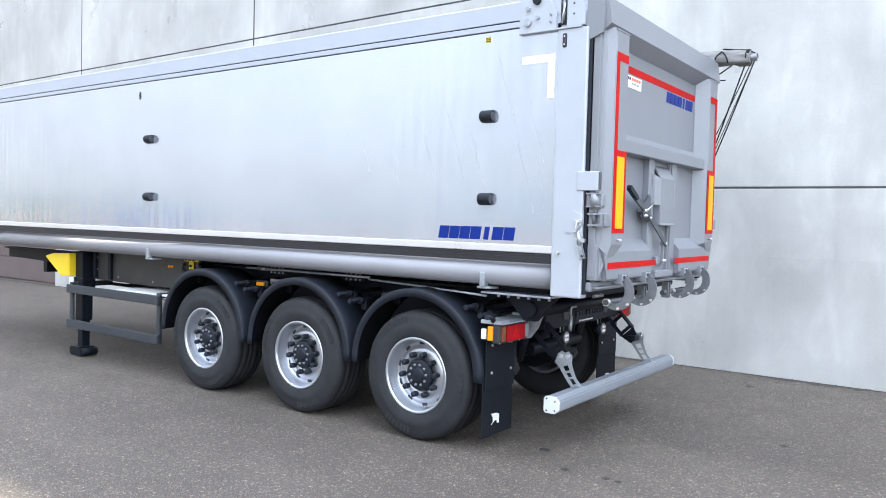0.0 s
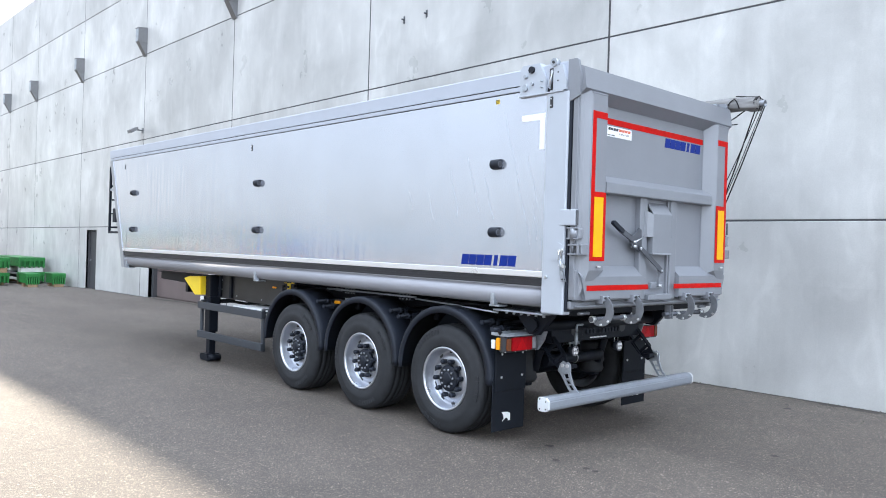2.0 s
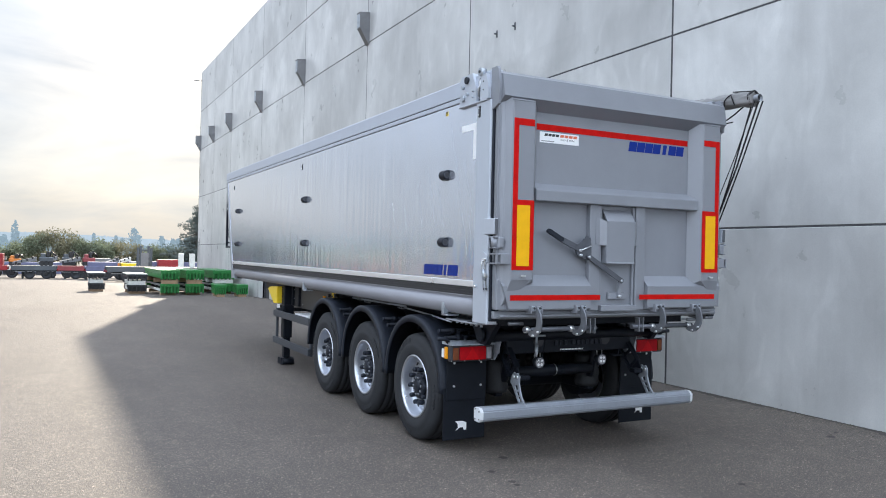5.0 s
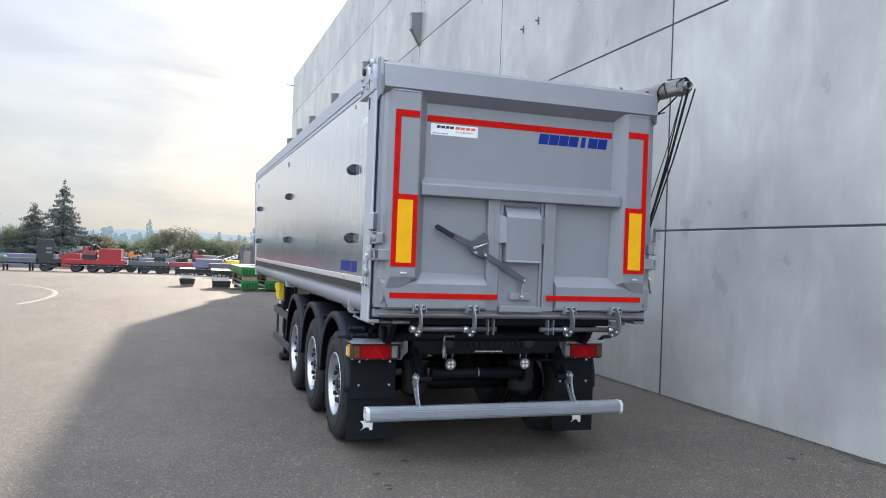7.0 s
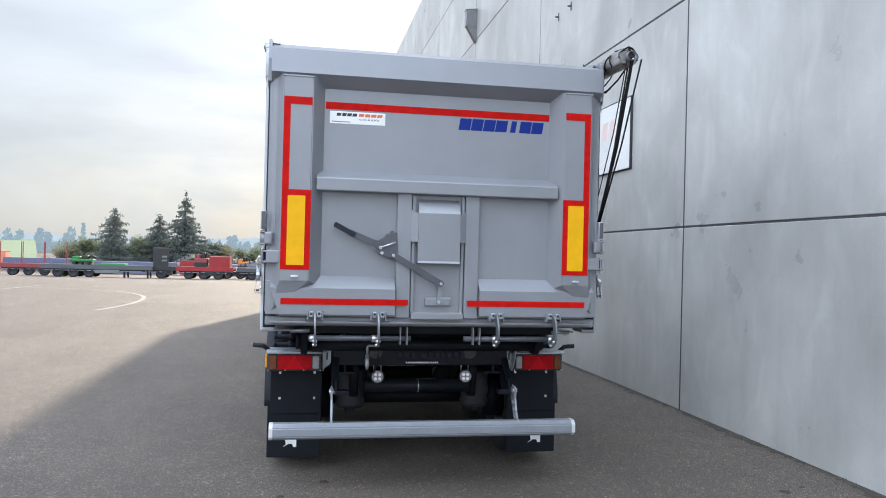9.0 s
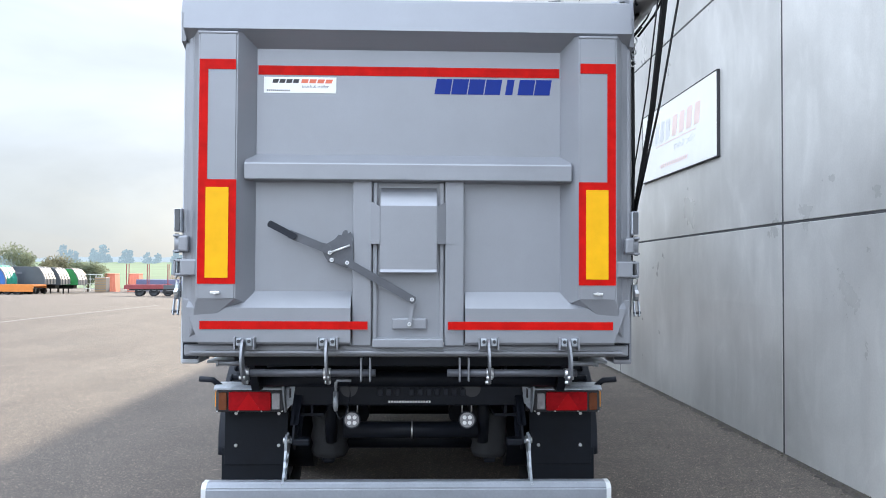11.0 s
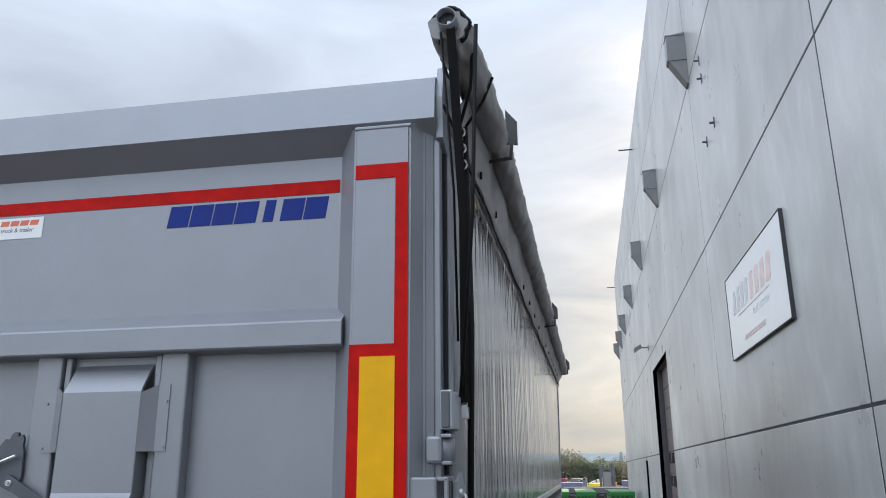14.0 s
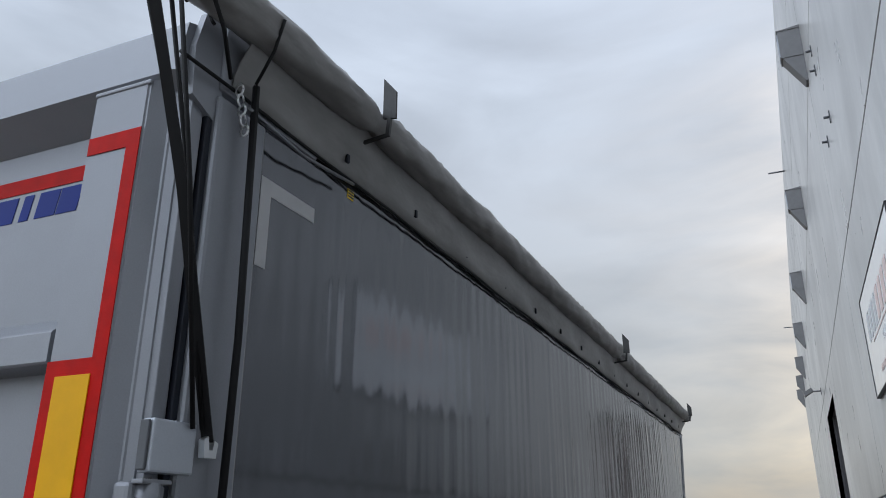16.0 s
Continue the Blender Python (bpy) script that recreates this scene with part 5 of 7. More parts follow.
        q = [tuple(Vector(u[k]).lerp(Vector(u[k + 1]), f)) for u, f in ((front, m0), (front, m1), (back, m1), (back, m0))]
        part("bridge", prism(bmesh.new(), q, "y", y1 - 0.0066, y1 + 0.0066), STEEL, ga)
    part("arm_foot", prism(bmesh.new(), [(-0.345, 0.53), (-0.345, 0.47), (-0.44, 0.47), (-0.43, 0.49)], "y", y1 - 0.0066, y1 + 0.0066), STEEL, ga)
    for x, z in ((-0.545, 0.745), (-0.49, 0.748)):
        part("bolt", tube(bmesh.new(), [(x, y1 - 0.018, z), (x, y1 + 0.018, z)], 0.017, 10), ZINC, ga)
    part("arm_cross_bolt", tube(bmesh.new(), [(-0.53, s * 0.74, 0.735), (-0.53, s * 0.62, 0.735)], 0.016, 10), STEEL, T)
    part("arm_cross_plate", rbox(-0.57, -0.49, min(s * 0.6, s * 0.7), max(s * 0.6, s * 0.7), 0.715, 0.755, 0.008), CHASSIS, T)
bm = bmesh.new()
sec = [(-0.045, -0.06), (0.03, -0.06), (0.055, -0.035), (0.055, 0.03), (0.025, 0.06), (-0.045, 0.06), (-0.06, 0.045), (-0.06, -0.045)]
prism(bm, [(-0.385 + a, 0.472 + b) for a, b in sec], "y", -1.18, 1.18)
bmesh.ops.bevel(bm, geom=bm.edges[:], offset=0.008, segments=2, affect="EDGES")
bar = part("under_run_bar", bm, BAR, T, "dull galvanised under-run bar")
for s in (-1, 1):
    cap = bmesh.new()
    prism(cap, [(-0.385 + a * 0.98, 0.472 + b * 0.98) for a, b in sec], "y", s * 1.172, s * 1.2)
    part("end_cap", cap, IVORY_CAP, bar, "pale plastic end cap")
    for a, b in ((-0.035, -0.04), (0.03, -0.035), (0.03, 0.03), (-0.035, 0.045)):
        part("screw", tube(bmesh.new(), [(-0.385 + a, s * 1.198, 0.472 + b), (-0.385 + a, s * 1.206, 0.472 + b)], 0.006, 8), INK, bar)

# side guard, landing legs, chock
for s in (-1, 1):
    for z0, z1 in ((0.775, 0.875), (0.355, 0.455)):
        part("side_guard_bar", rbox(-6.95, -5.1, s * 1.17 - 0.02, s * 1.17 + 0.02, z0, z1, 0.008), GUARD, T)
    for x in (-6.92, -5.15):
        part("side_guard_post", rbox(x - 0.03, x + 0.03, s * 1.13 - 0.018, s * 1.13 + 0.018, 0.345, 0.885, 0.008), GUARD, T)
        part("side_guard_arm", rbox(x - 0.03, x + 0.03, min(s * 0.62, s * 1.15), max(s * 0.62, s * 1.15), 0.84, 0.9, 0.008), GUARD, T)
    part("guard_tray", rbox(-6.0, -4.85, min(s * 0.66, s * 1.12), max(s * 0.66, s * 1.12), 0.865, 0.885, 0.004, 1), WHITE, T, "white board on the side guard")
    leg = part("landing_leg", rbox(-7.02, -6.86, s * 0.97 - 0.07, s * 0.97 + 0.07, 0.42, 1.26, 0.012), CHASSIS, T, "black landing leg")
    part("inner_leg", rbox(-6.995, -6.885, s * 0.97 - 0.05, s * 0.97 + 0.05, 0.1, 0.45, 0.01), CHASSIS, leg)
    part("foot", prism(bmesh.new(), [(-7.06, 0.0), (-6.82, 0.0), (-6.82, 0.03), (-6.87, 0.1), (-7.01, 0.1), (-7.06, 0.03)], "y", s * 0.97 - 0.1, s * 0.97 + 0.1), CHASSIS, leg)
    for d in (-0.12, 0.12):
        part("foot_roller", tube(bmesh.new(), [(-6.94 + d, s * 0.97 - 0.09, 0.05), (-6.94 + d, s * 0.97 + 0.09, 0.05)], 0.045, 12), CHASSIS, leg)
    part("gearbox", rbox(-7.05, -6.83, s * 0.97 - 0.09, s * 0.97 + 0.09, 0.75, 0.95, 0.02), CHASSIS, leg)
    part("rope_hook", tube(bmesh.new(), [(-6.8, s * 0.9, 0.8), (-6.65, s * 0.95, 0.76), (-6.55, s * 1.0, 0.82)], 0.012, 6), CHASSIS, T)
for s in (-1,):
    bm = bmesh.new()
    prism(bm, [(-7.6, 1.185), (-7.42, 1.225), (-7.02, 1.24), (-7.02, 0.965), (-7.22, 0.955)], "y", -1.12, -0.95)
    bmesh.ops.bevel(bm, geom=bm.edges[:], offset=0.01, segments=2, affect="EDGES")
    part("wheel_chock", bm, YELLOW, T, "yellow plastic wheel chock in its holder")
    part("chock_plate", rbox(-7.06, -6.97, -1.1, -1.08, 0.83, 0.95, 0.004), WHITE, T)
    tag = part("valve_plate", rbox(-5.01, -4.77, -0.925, -0.912, 1.245, 1.287, 0.005), YELLOW, T, "yellow valve plate with black knobs")
    part("lower_leaf", rbox(-4.93, -4.85, -0.924, -0.913, 1.165, 1.248, 0.004), YELLOW, tag)
    for x, z, r in ((-5.03, 1.205, 0.02), (-5.04, 1.155, 0.022), (-4.76, 1.22, 0.02), (-4.75, 1.17, 0.022), (-4.8, 1.09, 0.016), (-5.0, 1.08, 0.016), (-4.9, 1.265, 0.012), (-4.84, 1.265, 0.012), (-4.96, 1.265, 0.012), (-4.89, 1.2, 0.014)):
        part("knob", tube(bmesh.new(), [(x, -0.9, z), (x, -0.945, z)], r, 10), INK, tag)
    for x in (-5.29, -5.24):
        part("side_marker", rbox(x - 0.016, x + 0.016, -0.925, -0.905, 1.16, 1.185, 0.005), MARKER_AMBER, T, "small amber marker")
    sm = part("side_marker", rbox(-3.77, -3.66, -0.99, -0.965, 1.072, 1.108, 0.008), MARKER_AMBER, T, "amber side marker on a black foot")
    part("marker_foot", rbox(-3.8, -3.63, -0.965, -0.94, 1.06, 1.125, 0.006), INK, sm)
    part("white_tag", tube(bmesh.new(), [(-3.705, -0.97, 1.045), (-3.705, -0.98, 1.045)], 0.014, 12), WHITE, sm)
    part("valve_block", rbox(-3.6, -3.43, -0.96, -0.9, 1.1, 1.15, 0.008), HOOK, T, "grey cast valve block")
    for x in (-3.49, -2.5):
        rb = part("rod_bracket", rbox(x - 0.11, x + 0.11, -0.96, -0.94, 1.2, 1.28, 0.006), CHASSIS, T)
        for d in (-0.08, -0.03, 0.03, 0.08):
            for z in (1.215, 1.265):
                part("bolt", tube(bmesh.new(), [(x + d, -0.96, z), (x + d, -0.975, z)], 0.01, 6), HOOK, rb)
    part("air_line", tube(bmesh.new(), [(-3.9, -1.0, 1.243), (-2.26, -1.02, 1.25)], 0.011, 8), STEEL, T)
    part("rod_eye", tube(bmesh.new(), [(-3.72, -1.0, 1.246), (-3.6, -1.0, 1.246)], 0.02, 10), HOOK, T)
    part("air_line", tube(bmesh.new(), [(-2.26, -1.03, 1.235), (-1.6, -1.06, 1.215), (-0.98, -1.15, 1.2)], 0.009, 8), STEEL, T)
    part("tipping_pivot", prism(bmesh.new(), [(-0.95, 1.24), (-0.45, 1.24), (-0.52, 1.16), (-0.65, 1.02), (-0.75, 1.02), (-0.88, 1.16)], "y", -0.98, -0.93), CHASSIS, T)
for sy in (-1, 1):
    hp = part("hinge_bed", rbox(-1.0, -0.42, min(sy * 0.9, sy * 1.2), max(sy * 0.9, sy * 1.2), 1.222, 1.238, 0.004), STEEL, T, "galvanised bed plate of the tipping hinge")
    for k in range(6):
        part("bolt", tube(bmesh.new(), [(-0.88 + 0.085 * k, sy * 1.14, 1.224), (-0.88 + 0.085 * k, sy * 1.14, 1.2)], 0.013, 6), STEEL, hp)
    part("hinge_boss", tube(bmesh.new(), [(-0.7, sy * 0.98, 1.11), (-0.7, sy * 1.02, 1.11)], 0.062, 20), CHASSIS, hp)
part("pivot_shaft", tube(bmesh.new(), [(-0.7, -0.99, 1.09), (-0.7, 0.99, 1.09)], 0.05, 16), CHASSIS, T)
part("tipping_pivot", prism(bmesh.new(), [(-0.95, 1.24), (-0.45, 1.24), (-0.52, 1.16), (-0.65, 1.02), (-0.75, 1.02), (-0.88, 1.16)], "y", 0.93, 0.98), CHASSIS, T)
part("pivot_beam", rbox(-0.95, -0.3, -1.0, 1.0, 1.22, 1.285, 0.008), CHASSIS, T)

# ---- rolled tarpaulin on the wall side ----
bm = bmesh.new()
rings, seg = [], 28
n = 300
for k in range(n + 1):
    x = 0.235 - 10.535 * k / n
    sag = 0.012 * noise.noise(Vector((x * 0.7, 0, 0)))
    end = min(max((x + 0.9) / 1.1, 0), 1) ** 2
    ring = []
    for i in range(seg):
        a = 2 * math.pi * i / seg
        fold = noise.noise(Vector((x * 1.1, 1.6 * math.cos(a + x * 2.2), 1.6 * math.sin(a + x * 2.2))))
        r = 0.066 + 0.008 * fold + 0.026 * max(0, 0.3 - abs(noise.noise(Vector((x * 2.6, 1.3 * math.cos(a - x * 3.1), 1.3 * math.sin(a - x * 3.1)))))) + 0.006 * noise.noise(Vector((x * 11, 4 * math.cos(a), 5 * math.sin(a))))
        for bx in (-0.92, -5.58, -10.1):
            r -= 0.026 * math.exp(-((x - bx) / 0.06) ** 2)
        loose = min(max((x + 0.12) / 0.28, 0), 1)
        r += loose * (-0.004 + 0.024 * noise.noise(Vector((x * 6, 2.2 * math.cos(a), 2.2 * math.sin(a) + 4))))
        ring.append(bm.verts.new((x, 1.365 - 0.03 * end + r * math.cos(a), 3.372 - 0.05 * end + sag + r * math.sin(a))))
    rings.append(ring)
for u, v in zip(rings, rings[1:]):
    for i in range(seg):
        bm.faces.new((u[i], u[(i + 1) % seg], v[(i + 1) % seg], v[i])).smooth = True
bm.faces.new(rings[0][::-1]), bm.faces.new(rings[-1])
bmesh.ops.recalc_face_normals(bm, faces=bm.faces[:])
roll = part("tarpaulin_roll", bm, TARP, T, "grey wrinkled tarpaulin rolled on its tube")
bm = lathe(bmesh.new(), [(0.034, 0.0), (0.034, 0.13), (0.031, 0.13), (0.031, 0.0)], 28, True)
bmesh.ops.rotate(bm, verts=bm.verts[:], cent=(0, 0, 0), matrix=Matrix.Rotation(radians(-90), 3, "Z"))
bmesh.ops.translate(bm, verts=bm.verts[:], vec=(0.16, 1.335, 3.322))
part("roll_tube", bm, HOOK, roll, "grey aluminium tube end")
part("tube_groove", tube(bmesh.new(), [(0.22, 1.345, 3.298), (0.286, 1.345, 3.298)], 0.007, 8), STEEL, roll)
# dark disc in the open tube's mouth, put in for the shade inside
part("tube_dark", tube(bmesh.new(), [(0.17, 1.335, 3.322), (0.26, 1.335, 3.322)], 0.0305, 20), INK, roll)
collar = bmesh.new()
for k in range(3):
    tube(collar, [(0.2 + 0.012 * k, 1.337 + (0.066 + 0.006 * math.sin(5 * a + k)) * math.cos(a), 3.326 + (0.066 + 0.006 * math.cos(4 * a)) * math.sin(a)) for a in [radians(d) for d in range(-60, 250, 15)]], 0.006, 6)
part("strap_loop", collar, STRAP, roll, "black strap wound round the roll")
# sheet hanging from the roll over the top rail, front and back faces
bm = bmesh.new()
outer, inner = [], []
for k in range(121):
    x = -0.2 - 10.14 * k / 120
    row = []
    for j in range(6):
        f = j / 5
        wob = 0.042 * noise.noise(Vector((x * 2.4 + f * 1.5, f * 2, 3))) * (0.4 + f) + 0.015 * noise.noise(Vector((x * 8, f * 5, 7)))
        z = 3.37 - f * (0.238 + 0.035 * noise.noise(Vector((x * 0.9, 1, 1))))
        row.append((x, 1.375 - 0.105 * f ** 0.7 + wob * (1 - 0.6 * f), z))
    outer.append([bm.verts.new(p) for p in row])
    inner.append([bm.verts.new((p[0], p[1] - 0.006, p[2])) for p in row])
for side_rows in (outer, inner):
    for u, v in zip(side_rows, side_rows[1:]):
        for j in range(5):
            bm.faces.new((u[j], u[j + 1], v[j + 1], v[j])).smooth = True
for k in range(120):
    bm.faces.new((outer[k][5], inner[k][5], inner[k + 1][5], outer[k + 1][5]))
bmesh.ops.recalc_face_normals(bm, faces=bm.faces[:])
flap = part("tarpaulin_flap", bm, TARP, T, "grey tarpaulin edge hanging over the side with fasteners")
for k in range(16):
    x = -0.86 - k * 0.6
    part("fastener", rbox(x - 0.009, x + 0.009, 1.288, 1.3, 3.175, 3.21, 0.003), PLASTIC, flap)
part("edge_cord", tube(bmesh.new(), [(0.03 - k * 0.26, 1.278 + 0.005 * math.sin(k * 1.7), 3.125 + 0.016 * noise.noise(Vector((k * 0.5, 2, 2)))) for k in range(41)], 0.006, 6), STRAP, flap)
for x in (-0.92, -5.58, -10.12):
    bk = part("roll_bracket", prism(bmesh.new(), [(1.26, 3.27), (1.44, 3.29), (1.45, 3.4), (1.435, 3.4), (1.425, 3.3), (1.26, 3.282)], "x", x - 0.007, x + 0.007), PANEL, T, "dark upright stop for the roll")
    part("bracket_blade", prism(bmesh.new(), [(1.412, 3.37), (1.468, 3.36), (1.468, 3.48), (1.412, 3.55)], "x", x - 0.006, x + 0.006), PANEL, bk)


def strap(a, b, w, name="strap"):
    a, b = Vector(a), Vector(b)
    mid = (a + b) / 2 + Vector((0, 0.015, 0))
    bm = bmesh.new()
    tube(bm, [a, mid, b], w, 6)
    return part(name, bm, STRAP, T)


bm = bmesh.new()
pa, pb = Vector((0.265, 1.345, 3.31)), Vector((-0.228, 1.3, 2.07))
d = (pb - pa).normalized()
o = Vector((-0.4, 0.92, 0.0)) * 0.0155
for q0, q1 in ((pa, pa.lerp(pb, 0.5) + Vector((0, 0.02, 0))), (pa.lerp(pb, 0.5) + Vector((0, 0.02, 0)), pb)):
    vs = [bm.verts.new(p) for p in (q0 - o, q0 + o, q1 + o, q1 - o)]
    vt = [bm.verts.new(p.co + Vector((0.0055, 0.0024, 0))) for p in vs]
    bm.faces.new(vs[::-1]), bm.faces.new(vt)
    for i in range(4):
        bm.faces.new((vs[i], vs[(i + 1) % 4], vt[(i + 1) % 4], vt[i]))
st = part("strap", bm, STRAP, T, "flat black tensioning strap")
part("strap_hook", prism(bmesh.new(), [(-0.25, 2.03), (-0.205, 2.03), (-0.2, 2.075), (-0.215, 2.085), (-0.222, 2.05), (-0.235, 2.05), (-0.24, 2.075), (-0.255, 2.07)], "y", 1.292, 1.312), ZINC, st, "bright steel hook")
strap((0.24, 1.43, 3.31), (-0.17, 1.295, 2.1), 0.007, "cord")
strap((0.18, 1.35, 3.27), (-0.2, 1.3, 2.1), 0.007, "cord")
strap((0.08, 1.395, 3.3), (-0.15, 1.31, 3.13), 0.007, "cord")
strap((0.25, 1.31, 3.29), (-0.19, 1.285, 2.3), 0.0045, "cord")
# cords crossed over the roll behind its end, and one along its top
for lean in (-0.06, 0.06):
    part("cord", tube(bmesh.new(), [(-0.02 + lean * math.cos(a), 1.343 + 0.074 * math.cos(a + 0.6), 3.333 + 0.074 * math.sin(a + 0.6)) for a in [radians(d) for d in range(20, 200, 15)]], 0.006, 6), STRAP, roll, "black cord crossed over the roll")
part("cord", tube(bmesh.new(), [(-0.02, 1.33, 3.425), (0.1, 1.328, 3.408), (0.2, 1.326, 3.394), (0.27, 1.33, 3.36)], 0.006, 6), STRAP, roll)
strap((-0.27, 1.31, 3.17), (-0.3, 1.3, 1.55), 0.012, "cord")
strap((-0.23, 1.43, 3.36), (-0.26, 1.315, 3.17), 0.006, "cord")
part("rope", tube(bmesh.new(), [(-0.25, 1.31, 3.08), (-0.55, 1.305, 3.06), (-0.9, 1.3, 3.1)], 0.006, 6), HOOK, T, "grey rope")
for k in range(5):
    part("chain_link", tube(bmesh.new(), [(-0.2 - 0.01 * k + (0.014 if k % 2 else 0.0) * math.cos(a), 1.305 + (0.0 if k % 2 else 0.014) * math.cos(a), 3.12 - 0.03 * k + 0.02 * math.sin(a)) for a in [radians(d) for d in range(0, 361, 40)]], 0.004, 5), ZINC, T)

# ---- yard and distance ----
GREEN = mat("green machine paint", (0.016, 0.155, 0.03), 0.45, 0, 0.15, 4, 0.05, 30)
IVORY = mat("pale painted steel", (0.6, 0.6, 0.56), 0.5, 0, 0.12, 4)
TIMBER = mat("timber", (0.3, 0.2, 0.12), 0.8, 0, 0.2, 6, 0.2, 30)
BLACK = mat("black painted steel", (0.02, 0.02, 0.022), 0.5, 0, 0.2, 5)
RED = mat("red truck paint", (0.27, 0.015, 0.02), 0.4, 0, 0.1, 2)
MAROON = mat("maroon paint", (0.24, 0.045, 0.05), 0.5, 0, 0.15, 2)
NAVY = mat("blue violet cover", (0.12, 0.125, 0.21), 0.5, 0, 0.12, 1)
SKY_BLUE = mat("blue cover", (0.03, 0.12, 0.36), 0.5, 0, 0.1, 1)
TEAL = mat("teal cover", (0.03, 0.28, 0.2), 0.5, 0, 0.1, 1)
CHARCOAL = mat("dark slate cover", (0.075, 0.085, 0.095), 0.5, 0, 0.1, 1)
PALE = mat("dusty white cover", (0.15, 0.155, 0.16), 0.5, 0, 0.06, 1)
COVER_GREY = mat("grey tipper front", (0.1, 0.108, 0.12), 0.5, 0, 0.1, 1)
COVER_GREEN = mat("green cover", (0.03, 0.22, 0.06), 0.5, 0, 0.1, 1)
SALMON = mat("salmon paint", (0.7, 0.22, 0.14), 0.6, 0, 0.1, 1)
DULL_ORANGE = mat("orange paint", (0.55, 0.18, 0.03), 0.6, 0, 0.1, 1)


def steel_stack(name, label, x, y, turn, width, length, main, mid, tiers=2):
    """Finned steel platforms stacked on timber, long side along x, finned end towards +x; the lower one shows its open frame."""
    t = thing(name, label, "steel stack", "stacked platforms beside the hall", pose(x, y, gz(x), 0, 0, turn))
    dark = main is BLACK
    z = 0.1
    for k in range(tiers):
        h = 0.3 if dark else 0.4
        top = k == tiers - 1
        if top:
            body = part("platform", rbox(-length, -0.12, -width / 2 + 0.04, width / 2 - 0.04, z + (0.12 if dark else 0.04), z + h, 0.02), main, t)
            part("deck_plate", rbox(-length - 0.02, -0.06, -width / 2, width / 2, z + h - 0.03, z + h + 0.02, 0.008), IVORY if dark else main, body)
            for j in range(int(length / 0.4)):
                xx = -0.4 - 0.4 * j
                part("side_hole", tube(bmesh.new(), [(xx, -width / 2 + 0.045, z + h * 0.55), (xx, -width / 2 + 0.034, z + h * 0.55)], 0.035, 10), BLACK, body)
        else:
            body = part("end_block", rbox(-0.5, -0.12, -width / 2 + 0.06, width / 2 - 0.06, z + 0.02, z + h, 0.02), main, t)
            for sd in (-1, 1):
                part("frame_rail", rbox(-length, -0.5, sd * (width / 2 - 0.12) - 0.04, sd * (width / 2 - 0.12) + 0.04, z + 0.06, z + 0.16, 0.01), IVORY, body)
                part("frame_rail", rbox(-length, -0.5, sd * (width / 2 - 0.12) - 0.04, sd * (width / 2 - 0.12) + 0.04, z + h - 0.12, z + h - 0.04, 0.01), IVORY if dark else GALV, body)
            for j in range(4):
                xx = -0.6 - (length - 0.8) * j / 3
                part("cross_tube", rbox(xx - 0.06, xx + 0.06, -width / 2 + 0.1, width / 2 - 0.1, z + 0.04, z + h - 0.05, 0.01), BLACK, body)
            part("far_block", rbox(-length, -length + 0.4, -width / 2 + 0.08, width / 2 - 0.08, z + 0.02, z + h, 0.02), main, body)
        n_fin = 5 if dark else 6
        for j in range(n_fin):
            y0 = -width / 2 + 0.05 + j * (width - 0.1) / (n_fin - 1)
            part("fin", rbox(-0.15, 0.0, y0 - 0.026, y0 + 0.026, z, z + h - 0.08, 0.008), main, body)
        part("end_plate", rbox(-0.18, -0.04, -width / 2, width / 2, z + h * 0.62, z + h - 0.004, 0.012), main, body)
        z += h
        if not top:
            for j in range(3):
                xx = -0.25 - (length - 0.6) * j / 2
                part("bearer", rbox(xx - 0.18, xx + 0.18, -width / 2 + 0.08, width / 2 - 0.08, z, z + 0.18, 0.01), mid, t)
            z += 0.18
    for j in range(2):
        xx = -length * (0.12 + 0.66 * j)
        part("skid", rbox(xx - 0.1, xx + 0.1, -width / 2 + 0.08, width / 2 - 0.08, -0.02, 0.12, 0.008), TIMBER, t)
    return t


steel_stack("green_stack", "two green finned steel platforms stacked on timber", -29.6, 0.38, 2, 0.8, 4.7, GREEN, TIMBER)
steel_stack("green_stack", "two green finned steel platforms stacked on timber", -29.8, 1.45, 2, 0.8, 4.7, GREEN, TIMBER)
steel_stack("green_stack", "two green finned steel platforms stacked on timber", -30.8, 2.9, 2, 1.0, 3.6, GREEN, IVORY)
steel_stack("green_crate", "single green finned steel platform on the asphalt", -28.0, 2.2, 0, 0.5, 1.0, GREEN, TIMBER, 1)
steel_stack("green_crate", "single green finned steel platform on the asphalt", -28.0, 3.12, 0, 0.5, 1.0, GREEN, TIMBER, 1)
steel_stack("pale_stack", "black and ivory steel platforms stacked on the asphalt", -31.6, -0.75, 0, 0.85, 2.4, BLACK, IVORY)
steel_stack("pale_stack", "black and ivory steel platforms stacked on the asphalt", -34.6, -2.25, 0, 0.75, 1.8, BLACK, IVORY)

WHEEL_FAR = mesh_of("wheel", lathe(bmesh.new(), [(0.0, -0.1), (0.2, -0.11), (0.24, -0.16), (0.28, -0.19), (0.42, -0.19), (0.44, -0.15), (0.44, 0.15), (0.42, 0.19), (0.0, 0.17)], 20), RUBBER)


